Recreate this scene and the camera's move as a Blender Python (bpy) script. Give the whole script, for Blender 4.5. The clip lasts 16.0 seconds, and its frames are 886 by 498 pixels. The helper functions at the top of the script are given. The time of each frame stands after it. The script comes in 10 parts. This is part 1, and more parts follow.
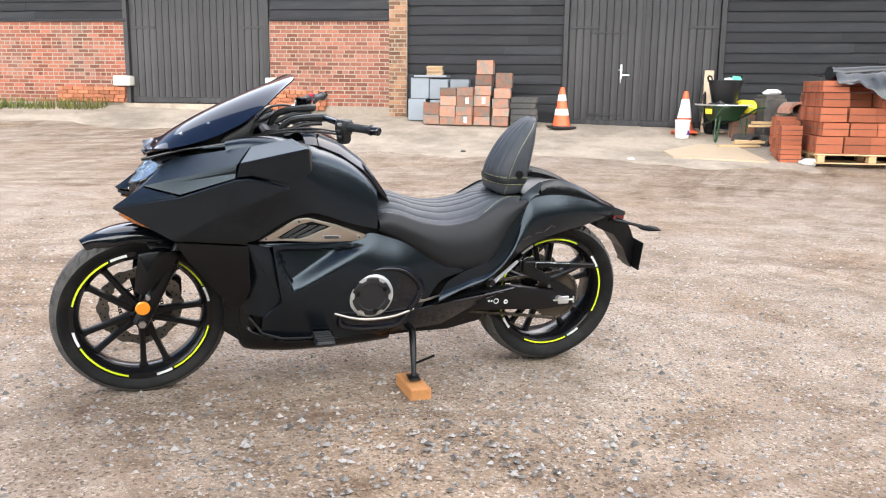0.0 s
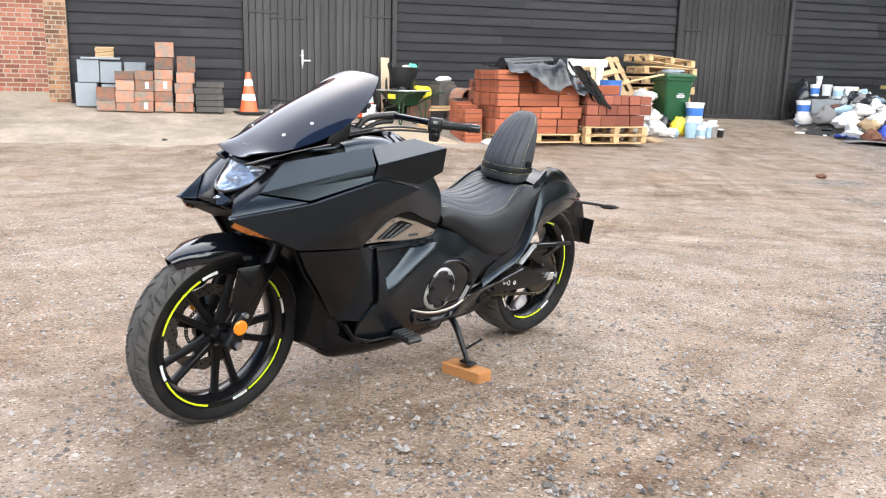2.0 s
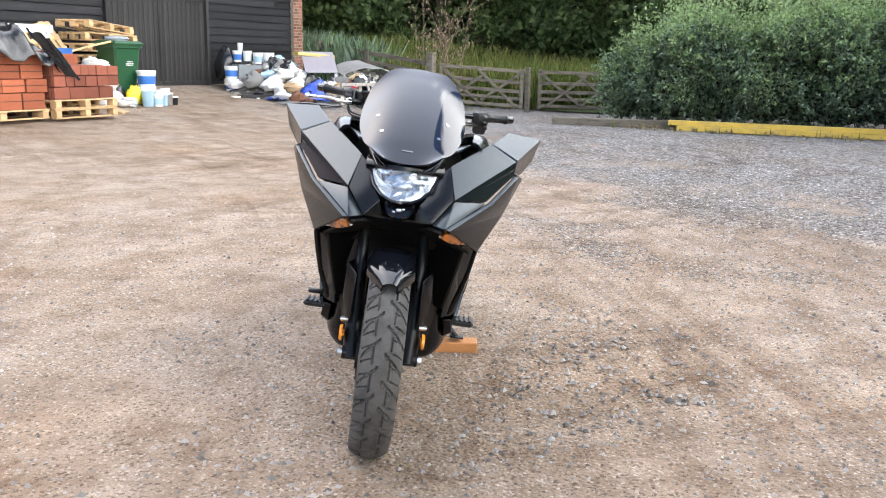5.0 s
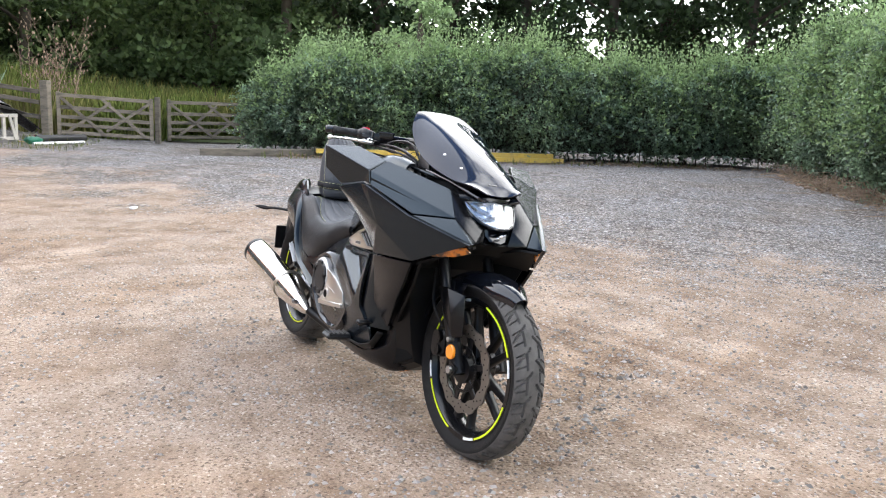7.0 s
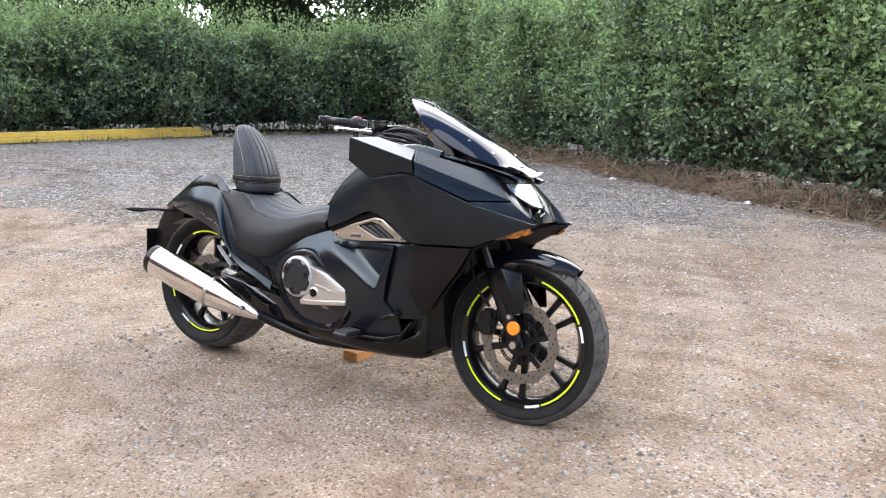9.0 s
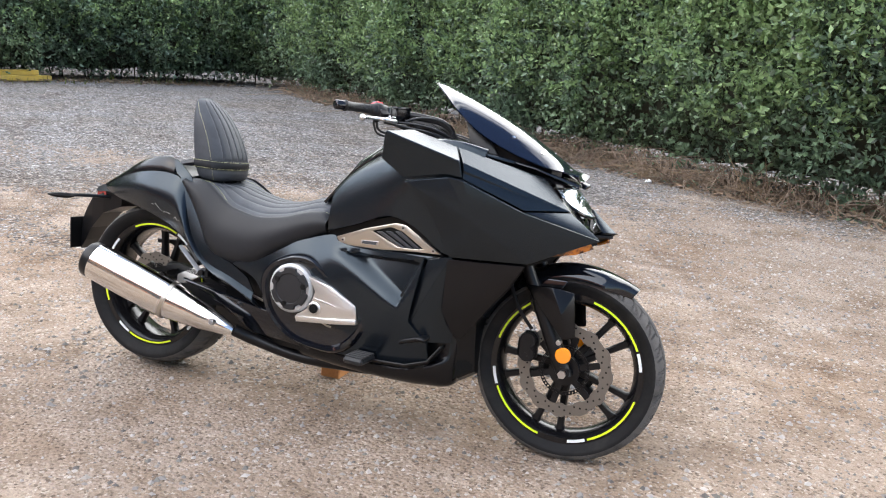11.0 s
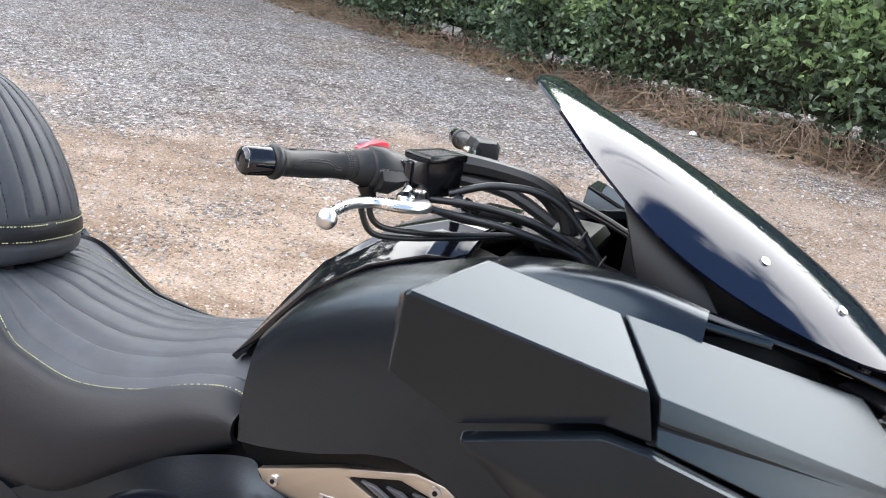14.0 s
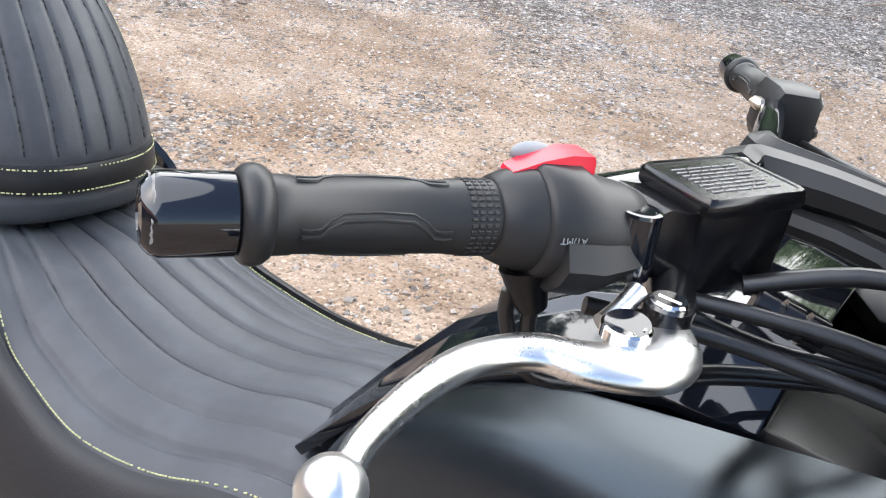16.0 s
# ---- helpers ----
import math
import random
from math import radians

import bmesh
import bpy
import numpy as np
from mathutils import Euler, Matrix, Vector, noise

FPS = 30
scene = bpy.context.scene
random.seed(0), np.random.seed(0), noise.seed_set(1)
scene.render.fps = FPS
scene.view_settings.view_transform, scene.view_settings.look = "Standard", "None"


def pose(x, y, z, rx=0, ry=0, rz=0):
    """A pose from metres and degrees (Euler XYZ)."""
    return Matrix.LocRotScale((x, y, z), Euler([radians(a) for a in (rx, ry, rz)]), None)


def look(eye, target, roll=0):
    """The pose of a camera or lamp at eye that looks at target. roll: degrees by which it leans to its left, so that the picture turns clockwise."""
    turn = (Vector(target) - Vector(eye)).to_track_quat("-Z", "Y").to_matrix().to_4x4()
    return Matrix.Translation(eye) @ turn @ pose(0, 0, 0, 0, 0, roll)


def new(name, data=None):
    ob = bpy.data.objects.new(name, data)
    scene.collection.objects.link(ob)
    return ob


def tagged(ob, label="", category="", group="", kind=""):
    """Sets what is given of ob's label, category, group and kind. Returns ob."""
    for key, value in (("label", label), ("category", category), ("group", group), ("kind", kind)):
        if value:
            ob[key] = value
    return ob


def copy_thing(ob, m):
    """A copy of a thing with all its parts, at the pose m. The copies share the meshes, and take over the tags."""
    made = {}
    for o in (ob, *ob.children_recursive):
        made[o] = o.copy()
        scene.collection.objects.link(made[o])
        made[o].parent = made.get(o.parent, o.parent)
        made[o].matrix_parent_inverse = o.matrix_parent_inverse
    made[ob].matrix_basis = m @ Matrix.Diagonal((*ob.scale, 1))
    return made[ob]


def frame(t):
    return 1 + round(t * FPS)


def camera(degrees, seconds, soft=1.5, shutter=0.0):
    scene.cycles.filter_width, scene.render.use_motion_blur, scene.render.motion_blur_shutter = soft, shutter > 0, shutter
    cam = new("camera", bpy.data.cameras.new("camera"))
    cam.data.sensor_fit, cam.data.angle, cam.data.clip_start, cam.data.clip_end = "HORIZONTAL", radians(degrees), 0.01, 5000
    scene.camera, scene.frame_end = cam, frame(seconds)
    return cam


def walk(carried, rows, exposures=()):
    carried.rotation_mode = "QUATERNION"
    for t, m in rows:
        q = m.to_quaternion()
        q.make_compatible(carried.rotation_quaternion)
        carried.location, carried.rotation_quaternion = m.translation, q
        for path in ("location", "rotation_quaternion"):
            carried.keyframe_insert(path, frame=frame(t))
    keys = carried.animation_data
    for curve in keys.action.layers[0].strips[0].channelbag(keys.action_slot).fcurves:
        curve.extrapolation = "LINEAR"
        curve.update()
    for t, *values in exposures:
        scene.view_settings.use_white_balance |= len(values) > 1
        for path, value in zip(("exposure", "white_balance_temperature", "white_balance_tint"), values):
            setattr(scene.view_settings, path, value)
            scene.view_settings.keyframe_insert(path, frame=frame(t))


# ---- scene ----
cam = camera(55.6, 16.0, soft=1.1)
PATH = [
    (0, (0.3584, -3.2922, 1.1372), (0.3503, -1.3273, 0.7642), 0.69),
    (0.5, (-0.0817, -3.2884, 1.1571), (0.1022, -1.3331, 0.7789), 0.84),
    (1, (-0.5087, -3.2814, 1.1671), (-0.0808, -1.3645, 0.7898), 0.89),
    (1.5, (-0.9337, -3.1794, 1.1588), (-0.2617, -1.3353, 0.7742), 1.12),
    (2, (-1.3277, -3.0325, 1.1679), (-0.4376, -1.2863, 0.7696), 1.26),
    (2.5, (-1.6839, -2.8487, 1.2075), (-0.5743, -1.2333, 0.8085), 0.3),
    (3, (-2.006, -2.5568, 1.216), (-0.6973, -1.1042, 0.7949), -0.47),
    (3.2, (-2.157, -2.4578, 1.217), (-0.7837, -1.0665, 0.7945), -0.29),
    (5.3, (-3.1841, -1.044, 1.2521), (-1.2951, -0.5469, 0.8228), 1.47),
    (5.5, (-3.2712, -0.8912, 1.2708), (-1.3552, -0.4872, 0.864), 1.55),
    (6, (-3.4502, -0.5071, 1.2667), (-1.4882, -0.3745, 0.9021), 2.0),
    (6.5, (-3.5112, -0.0921, 1.2583), (-1.5464, -0.2015, 0.9011), 1.67),
    (7, (-3.5291, 0.328, 1.2503), (-1.589, 0.0005, 0.8913), 2.04),
    (7.5, (-3.4801, 0.747, 1.2555), (-1.5889, 0.2055, 0.8947), 2.52),
    (8, (-3.3202, 1.1428, 1.2781), (-1.5058, 0.3795, 0.9245), 2.21),
    (8.5, (-3.1792, 1.5098, 1.2844), (-1.4914, 0.5065, 0.9044), 1.7),
    (9, (-2.9463, 1.8018, 1.2886), (-1.3974, 0.6058, 0.8756), 0.89),
    (9.5, (-2.7704, 2.0436, 1.3152), (-1.3305, 0.7217, 0.8918), 1.3),
    (10, (-2.6055, 2.1684, 1.3439), (-1.2419, 0.7751, 0.8977), 2.6),
    (10.2, (-2.5135, 2.1574, 1.3453), (-1.1731, 0.7454, 0.8876), 3.1),
    (12.3, (-1.4796, 1.5033, 1.3626), (-0.3136, -0.019, 0.7942), 5.51),
    (12.5, (-1.3736, 1.4352, 1.3686), (-0.2249, -0.0945, 0.7853), 5.71),
    (13, (-1.1776, 1.1793, 1.3628), (-0.055, -0.3569, 0.7464), 6.31),
    (13.5, (-0.9896, 0.9333, 1.3539), (0.162, -0.5666, 0.7025), 7.0),
    (14, (-0.8055, 0.7344, 1.3374), (0.3562, -0.7347, 0.6359), 7.1),
    (14.5, (-0.6674, 0.5496, 1.3177), (0.5835, -0.8102, 0.552), 7.88),
    (15, (-0.5658, 0.4206, 1.3044), (0.8077, -0.7670, 0.4659), 8.16),
    (15.5, (-0.4660, 0.3470, 1.2732), (0.9226, -0.7473, 0.3381), 7.24),
    (16, (-0.4048, 0.3065, 1.2470), (0.9758, -0.7301, 0.2375), 6.53),
]
walk(cam, [(t, look(eye, target, roll)) for t, eye, target, roll in PATH], ((0.0, 1.36), (3.0, 1.36), (9.5, 1.38), (12.5, 1.34), (14.0, 1.56), (16.0, 1.58)))
# ---- light ----
SUN_ELEVATION, SUN_AZIMUTH = 47.0, 66.0
world = bpy.data.worlds.new("sky")
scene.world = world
world.use_nodes = True
wn, wl = world.node_tree.nodes, world.node_tree.links
wn.clear()
w_out, w_bg, w_sky = wn.new("ShaderNodeOutputWorld"), wn.new("ShaderNodeBackground"), wn.new("ShaderNodeTexSky")
w_sky.sky_type, w_sky.sun_disc = "NISHITA", False
w_sky.sun_elevation, w_sky.sun_rotation = radians(SUN_ELEVATION), radians(90 - SUN_AZIMUTH)
w_sky.air_density, w_sky.dust_density, w_sky.ozone_density = 1.0, 1.6, 1.4
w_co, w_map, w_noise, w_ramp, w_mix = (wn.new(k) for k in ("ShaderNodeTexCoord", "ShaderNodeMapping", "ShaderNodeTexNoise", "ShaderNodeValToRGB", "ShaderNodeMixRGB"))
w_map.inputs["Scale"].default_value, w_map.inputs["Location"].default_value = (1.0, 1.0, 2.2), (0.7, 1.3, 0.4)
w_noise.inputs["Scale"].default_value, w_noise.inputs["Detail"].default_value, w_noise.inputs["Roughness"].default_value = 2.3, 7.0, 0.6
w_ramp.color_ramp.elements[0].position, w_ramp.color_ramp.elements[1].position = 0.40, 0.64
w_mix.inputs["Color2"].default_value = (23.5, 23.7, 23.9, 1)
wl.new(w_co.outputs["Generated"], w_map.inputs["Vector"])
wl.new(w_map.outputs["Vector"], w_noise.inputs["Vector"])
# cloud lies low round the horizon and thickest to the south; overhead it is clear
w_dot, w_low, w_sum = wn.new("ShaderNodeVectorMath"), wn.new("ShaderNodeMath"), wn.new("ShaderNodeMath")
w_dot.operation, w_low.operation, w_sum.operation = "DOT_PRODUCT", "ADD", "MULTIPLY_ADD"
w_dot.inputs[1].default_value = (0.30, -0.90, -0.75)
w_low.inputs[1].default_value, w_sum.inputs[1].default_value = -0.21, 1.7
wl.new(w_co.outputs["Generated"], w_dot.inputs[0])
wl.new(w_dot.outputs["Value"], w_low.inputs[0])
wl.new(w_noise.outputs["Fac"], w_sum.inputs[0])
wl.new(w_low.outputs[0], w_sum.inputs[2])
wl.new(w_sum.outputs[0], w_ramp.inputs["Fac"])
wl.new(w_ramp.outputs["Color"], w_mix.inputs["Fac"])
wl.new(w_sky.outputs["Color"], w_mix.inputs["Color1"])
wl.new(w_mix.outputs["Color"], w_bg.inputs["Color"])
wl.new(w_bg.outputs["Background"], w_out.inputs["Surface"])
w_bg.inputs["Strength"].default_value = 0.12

sun_data = bpy.data.lights.new("sun", "SUN")
sun_data.energy, sun_data.angle, sun_data.color = 2.0, radians(105), (0.97, 0.985, 1.0)
sun = new("sun", sun_data)
sun_dir = Vector((math.cos(radians(SUN_AZIMUTH)) * math.cos(radians(SUN_ELEVATION)), math.sin(radians(SUN_AZIMUTH)) * math.cos(radians(SUN_ELEVATION)), math.sin(radians(SUN_ELEVATION))))
sun.matrix_world = look(sun_dir * 60, (0, 0, 0))


# ---- mesh helpers ----
class Geo:
    """A bag of vertices and faces."""

    def __init__(self):
        self.v, self.f = [], []

    def add(self, verts, faces, m=None):
        n = len(self.v)
        self.v += [tuple(m @ Vector(p)) for p in verts] if m is not None else [tuple(p) for p in verts]
        self.f += [tuple(i + n for i in f) for f in faces]
        return self

    def box(self, c, s, m=None, b=0.0):
        """A box with centre c and size s; b: width of its chamfer."""
        hx, hy, hz = s[0] / 2, s[1] / 2, s[2] / 2
        b = min(b, hx * 0.9, hy * 0.9, hz * 0.9)
        verts, faces = [], []
        if b <= 0:
            verts = [(c[0] + x * hx, c[1] + y * hy, c[2] + z * hz) for x in (-1, 1) for y in (-1, 1) for z in (-1, 1)]
            faces = [(0, 1, 3, 2), (4, 6, 7, 5), (0, 4, 5, 1), (2, 3, 7, 6), (0, 2, 6, 4), (1, 5, 7, 3)]
            return self.add(verts, faces, m)
        idx = {}
        for x in (-1, 1):
            for y in (-1, 1):
                for z in (-1, 1):
                    for k in range(3):
                        p = [hx, hy, hz]
                        for j in range(3):
                            if j != k:
                                p[j] -= b
                        idx[(x, y, z, k)] = len(verts)
                        verts.append((c[0] + x * p[0], c[1] + y * p[1], c[2] + z * p[2]))
        for k in range(3):
            for sgn in (-1, 1):
                ring = []
                for a, d in ((-1, -1), (1, -1), (1, 1), (-1, 1)):
                    key = [a, d]
                    key.insert(k, sgn)
                    ring.append(idx[(*key, k)])
                if (sgn == -1) != (k == 1):
                    ring.reverse()
                faces.append(tuple(ring))
        for k in range(3):
            i, j = [q for q in range(3) if q != k]
            for a in (-1, 1):
                for d in (-1, 1):
                    q = []
                    for e in (-1, 1):
                        key = [0, 0, 0]
                        key[i], key[j], key[k] = a, d, e
                        q.append((idx[(*key, i)], idx[(*key, j)]))
                    ring = (q[0][0], q[0][1], q[1][1], q[1][0])
                    faces.append(ring if (a * d > 0) == (k != 1) else ring[::-1])
        for x in (-1, 1):
            for y in (-1, 1):
                for z in (-1, 1):
                    t = tuple(idx[(x, y, z, k)] for k in range(3))
                    faces.append(t if x * y * z > 0 else t[::-1])
        return self.add(verts, faces, m)

    def loft(self, rings, closed=True, caps=True, m=None):
        n = len(rings[0])
        verts = [p for r in rings for p in r]
        faces = []
        for i in range(len(rings) - 1):
            for j in range(n if closed else n - 1):
                k = (j + 1) % n
                faces.append((i * n + j, i * n + k, (i + 1) * n + k, (i + 1) * n + j))
        if caps and closed:
            faces.append(tuple(range(n))[::-1])
            faces.append(tuple((len(rings) - 1) * n + j for j in range(n)))
        return self.add(verts, faces, m)

    def cyl(self, p0, p1, r0, r1=None, n=16, caps=True, m=None):
        r1 = r0 if r1 is None else r1
        p0, p1 = Vector(p0), Vector(p1)
        q = (p1 - p0).to_track_quat("Z", "Y").to_matrix()
        rings = [[tuple(p + q @ Vector((r * math.cos(2 * math.pi * j / n), r * math.sin(2 * math.pi * j / n), 0))) for j in range(n)] for p, r in ((p0, r0), (p1, r1))]
        return self.loft(rings, True, caps, m)

    def tube(self, pts, r, n=8, smooth=4, m=None):
        """A round tube through pts; r: a radius, or one for each point."""
        pts = [Vector(p) for p in pts]
        rs = list(r) if isinstance(r, (list, tuple)) else [r] * len(pts)
        if smooth > 1 and len(pts) > 2:
            out, ro = [], []
            for i in range(len(pts) - 1):
                a, b, c, d = pts[max(i - 1, 0)], pts[i], pts[i + 1], pts[min(i + 2, len(pts) - 1)]
                for k in range(smooth):
                    t = k / smooth
                    out.append(0.5 * ((2 * b) + (c - a) * t + (2 * a - 5 * b + 4 * c - d) * t * t + (3 * b - a - 3 * c + d) * t ** 3))
                    ro.append(rs[i] + (rs[i + 1] - rs[i]) * t)
            pts, rs = out + [pts[-1]], ro + [rs[-1]]
        rings, up = [], None
        for i, p in enumerate(pts):
            d = (pts[min(i + 1, len(pts) - 1)] - pts[max(i - 1, 0)]).normalized()
            if up is None:
                up = d.orthogonal().normalized()
            up = (up - d * up.dot(d)).normalized()
            side = d.cross(up)
            rings.append([tuple(p + rs[i] * (up * math.cos(2 * math.pi * j / n) + side * math.sin(2 * math.pi * j / n))) for j in range(n)])
        return self.loft(rings, True, True, m)

    def lathe(self, profile, n=32, m=None, closed=False):
        """Profile of (radius, along) turned about the local y axis."""
        rings = [[(r * math.cos(2 * math.pi * j / n), a, r * math.sin(2 * math.pi * j / n)) for r, a in profile] for j in range(n)]
        k = len(profile)
        verts = [p for ring in rings for p in ring]
        faces = []
        for j in range(n):
            jn = (j + 1) % n
            for i in range(k if closed else k - 1):
                i2 = (i + 1) % k
                faces.append((j * k + i, j * k + i2, jn * k + i2, jn * k + i))
        return self.add(verts, faces, m)

    def prism(self, poly, y0, y1, m=None):
        """A polygon of (x, z) pulled from y0 to y1."""
        return self.loft([[(x, y0, z) for x, z in poly], [(x, y1, z) for x, z in poly]], True, True, m)

    def ball(self, c, r, n=12, k=8, m=None):
        r = r if isinstance(r, (tuple, list)) else (r, r, r)
        rings = []
        for i in range(k + 1):
            a = math.pi * i / k
            rr = max(math.sin(a), 0.02)
            rings.append([(c[0] + r[0] * rr * math.cos(2 * math.pi * j / n), c[1] + r[1] * rr * math.sin(2 * math.pi * j / n), c[2] + r[2] * math.cos(a)) for j in range(n)])
        return self.loft(rings[::-1], True, True, m)

    def quad(self, a, b, c, d, m=None):
        return self.add([a, b, c, d], [(0, 1, 2, 3)], m)

    def mirrored(self):
        g = Geo()
        return g.add([(x, -y, z) for x, y, z in self.v], [f[::-1] for f in self.f])

    def mesh(self, name, smooth=0.0, fix=False):
        me = bpy.data.meshes.new(name)
        me.from_pydata(self.v, [], self.f)
        if fix:
            bm = bmesh.new()
            bm.from_mesh(me)
            bmesh.ops.remove_doubles(bm, verts=bm.verts, dist=0.0003)
            bmesh.ops.recalc_face_normals(bm, faces=bm.faces)
            bm.to_mesh(me)
            bm.free()
        if smooth:
            me.polygons.foreach_set("use_smooth", [True] * len(me.polygons))
            me.set_sharp_from_angle(angle=radians(smooth))
        me.update()
        return me


def thing(name, label, category, m=None, group="", kind=""):
    ob = new(name)
    ob.empty_display_size = 0.1
    if m is not None:
        ob.matrix_world = m
    return tagged(ob, label, category, group, kind)


def part(name, geo, material, parent, label="", smooth=0.0, fix=True, m=None, kind=""):
    me = geo if isinstance(geo, bpy.types.Mesh) else geo.mesh(name, smooth, fix)
    if not me.materials:
        me.materials.append(material)
    ob = new(name, me)
    ob.parent = parent
    if m is not None:
        ob.matrix_basis = m
    return tagged(ob, label, "", "", kind)


def single(name, geo, material, label, category, m=None, group="", kind="", smooth=0.0, fix=True):
    me = geo.mesh(name, smooth, fix)
    me.materials.append(material)
    ob = new(name, me)
    if m is not None:
        ob.matrix_world = m
    return tagged(ob, label, category, group, kind)


# ---- materials ----
def material(name, base, rough=0.5, metal=0.0, spec=0.5, vary=0.0, scale=8.0, bump=0.0, bump_scale=60.0, island=0.0, random_ob=0.0, coat=0.0, second=None, second_at=(0.45, 0.65), second_scale=3.0, rough_vary=0.0, stretch=(1, 1, 1), ior=1.5, space="Object"):
    """A surface with variation at two scales. vary: brightness by coarse noise; second: a stain colour where a slow noise lies high."""
    mat = bpy.data.materials.new(name)
    mat.use_nodes = True
    nt, nl = mat.node_tree.nodes, mat.node_tree.links
    bsdf = nt["Principled BSDF"]
    co, mp = nt.new("ShaderNodeTexCoord"), nt.new("ShaderNodeMapping")
    mp.inputs["Scale"].default_value = stretch
    if space == "Position":
        geo = nt.new("ShaderNodeNewGeometry")
        nl.new(geo.outputs["Position"], mp.inputs["Vector"])
    else:
        nl.new(co.outputs[space], mp.inputs["Vector"])

    def tex(s, detail=5.0, ro=0.6):
        n = nt.new("ShaderNodeTexNoise")
        n.inputs["Scale"].default_value, n.inputs["Detail"].default_value, n.inputs["Roughness"].default_value = s, detail, ro
        nl.new(mp.outputs["Vector"], n.inputs["Vector"])
        return n.outputs["Fac"]

    def math_node(op, a, b):
        n = nt.new("ShaderNodeMath")
        n.operation = op
        for i, q in enumerate((a, b)):
            if isinstance(q, (int, float)):
                n.inputs[i].default_value = q
            else:
                nl.new(q, n.inputs[i])
        return n.outputs[0]

    colour = None
    base4 = (*base, 1)
    if second is not None:
        ramp = nt.new("ShaderNodeValToRGB")
        ramp.color_ramp.elements[0].position, ramp.color_ramp.elements[1].position = second_at
        ramp.color_ramp.elements[0].color, ramp.color_ramp.elements[1].color = base4, (*second, 1)
        nl.new(tex(second_scale, 6.0, 0.65), ramp.inputs["Fac"])
        colour = ramp.outputs["Color"]
    gain = None
    if vary:
        fine, slow = tex(scale), tex(scale * 0.13, 3.0)
        s = math_node("ADD", math_node("MULTIPLY", fine, 0.6), math_node("MULTIPLY", slow, 0.4))
        gain = math_node("ADD", 1 - vary, math_node("MULTIPLY", s, 2 * vary))
    if island:
        g = nt.new("ShaderNodeNewGeometry")
        k = math_node("ADD", 1 - island, math_node("MULTIPLY", g.outputs["Random Per Island"], 2 * island))
        gain = k if gain is None else math_node("MULTIPLY", gain, k)
    if random_ob:
        g = nt.new("ShaderNodeObjectInfo")
        k = math_node("ADD", 1 - random_ob, math_node("MULTIPLY", g.outputs["Random"], 2 * random_ob))
        gain = k if gain is None else math_node("MULTIPLY", gain, k)
    if gain is not None:
        mul = nt.new("ShaderNodeMixRGB")
        mul.blend_type = "MULTIPLY"
        mul.inputs["Fac"].default_value = 1.0
        comb = nt.new("ShaderNodeCombineColor")
        for i in range(3):
            nl.new(gain, comb.inputs[i])
        if colour is None:
            mul.inputs["Color1"].default_value = base4
        else:
            nl.new(colour, mul.inputs["Color1"])
        nl.new(comb.outputs["Color"], mul.inputs["Color2"])
        colour = mul.outputs["Color"]
    if colour is None:
        bsdf.inputs["Base Color"].default_value = base4
    else:
        nl.new(colour, bsdf.inputs["Base Color"])
    bsdf.inputs["Roughness"].default_value = rough
    if rough_vary:
        nl.new(math_node("ADD", rough - rough_vary, math_node("MULTIPLY", tex(scale * 0.7), 2 * rough_vary)), bsdf.inputs["Roughness"])
    bsdf.inputs["Metallic"].default_value = metal
    bsdf.inputs["Specular IOR Level"].default_value = spec
    bsdf.inputs["IOR"].default_value = ior
    bsdf.inputs["Coat Weight"].default_value = coat
    bsdf.inputs["Coat Roughness"].default_value = 0.04
    if bump:
        b = nt.new("ShaderNodeBump")
        b.inputs["Strength"].default_value, b.inputs["Distance"].default_value = bump, 0.01
        nl.new(tex(bump_scale, 4.0, 0.7), b.inputs["Height"])
        nl.new(b.outputs["Normal"], bsdf.inputs["Normal"])
    return mat


M = {}
M["cladding"] = material("black_stained_timber", (0.019, 0.019, 0.0215), 0.55, vary=0.45, scale=9.0, bump=0.35, bump_scale=40, random_ob=0.35, stretch=(0.35, 1, 6), second=(0.046, 0.045, 0.047), second_scale=1.6, second_at=(0.5, 0.8), spec=0.18)
M["door_wood"] = material("black_stained_door_timber", (0.017, 0.016, 0.017), 0.5, vary=0.35, scale=8.0, bump=0.3, bump_scale=40, random_ob=0.2, stretch=(6, 1, 0.35), second=(0.04, 0.038, 0.038), second_scale=1.5, spec=0.4)
M["iron"] = material("black_iron", (0.012, 0.012, 0.013), 0.5, vary=0.3, scale=20, bump=0.2)
M["brick"] = material("red_clay_brick", (0.255, 0.089, 0.056), 0.9, vary=0.45, scale=22, bump=0.5, bump_scale=70, random_ob=0.42, island=0.0, second=(0.19, 0.104, 0.077), second_scale=1.2, spec=0.2)
M["brick_far"] = material("red_clay_brick_mass", (0.255, 0.089, 0.056), 0.9, vary=0.45, scale=22, bump=0.5, bump_scale=70, island=0.42, second=(0.19, 0.104, 0.077), second_scale=1.2, spec=0.2)
M["brick_brown"] = material("brown_stock_brick", (0.27, 0.14, 0.075), 0.9, vary=0.4, scale=22, bump=0.5, bump_scale=70, island=0.45, second=(0.13, 0.075, 0.05), second_scale=2.2, spec=0.2)
M["mortar"] = material("lime_mortar", (0.28, 0.235, 0.19), 0.95, vary=0.3, scale=15, bump=0.4, spec=0.1)
M["stone"] = material("pale_stone", (0.55, 0.52, 0.45), 0.9, vary=0.25, scale=12, bump=0.4)
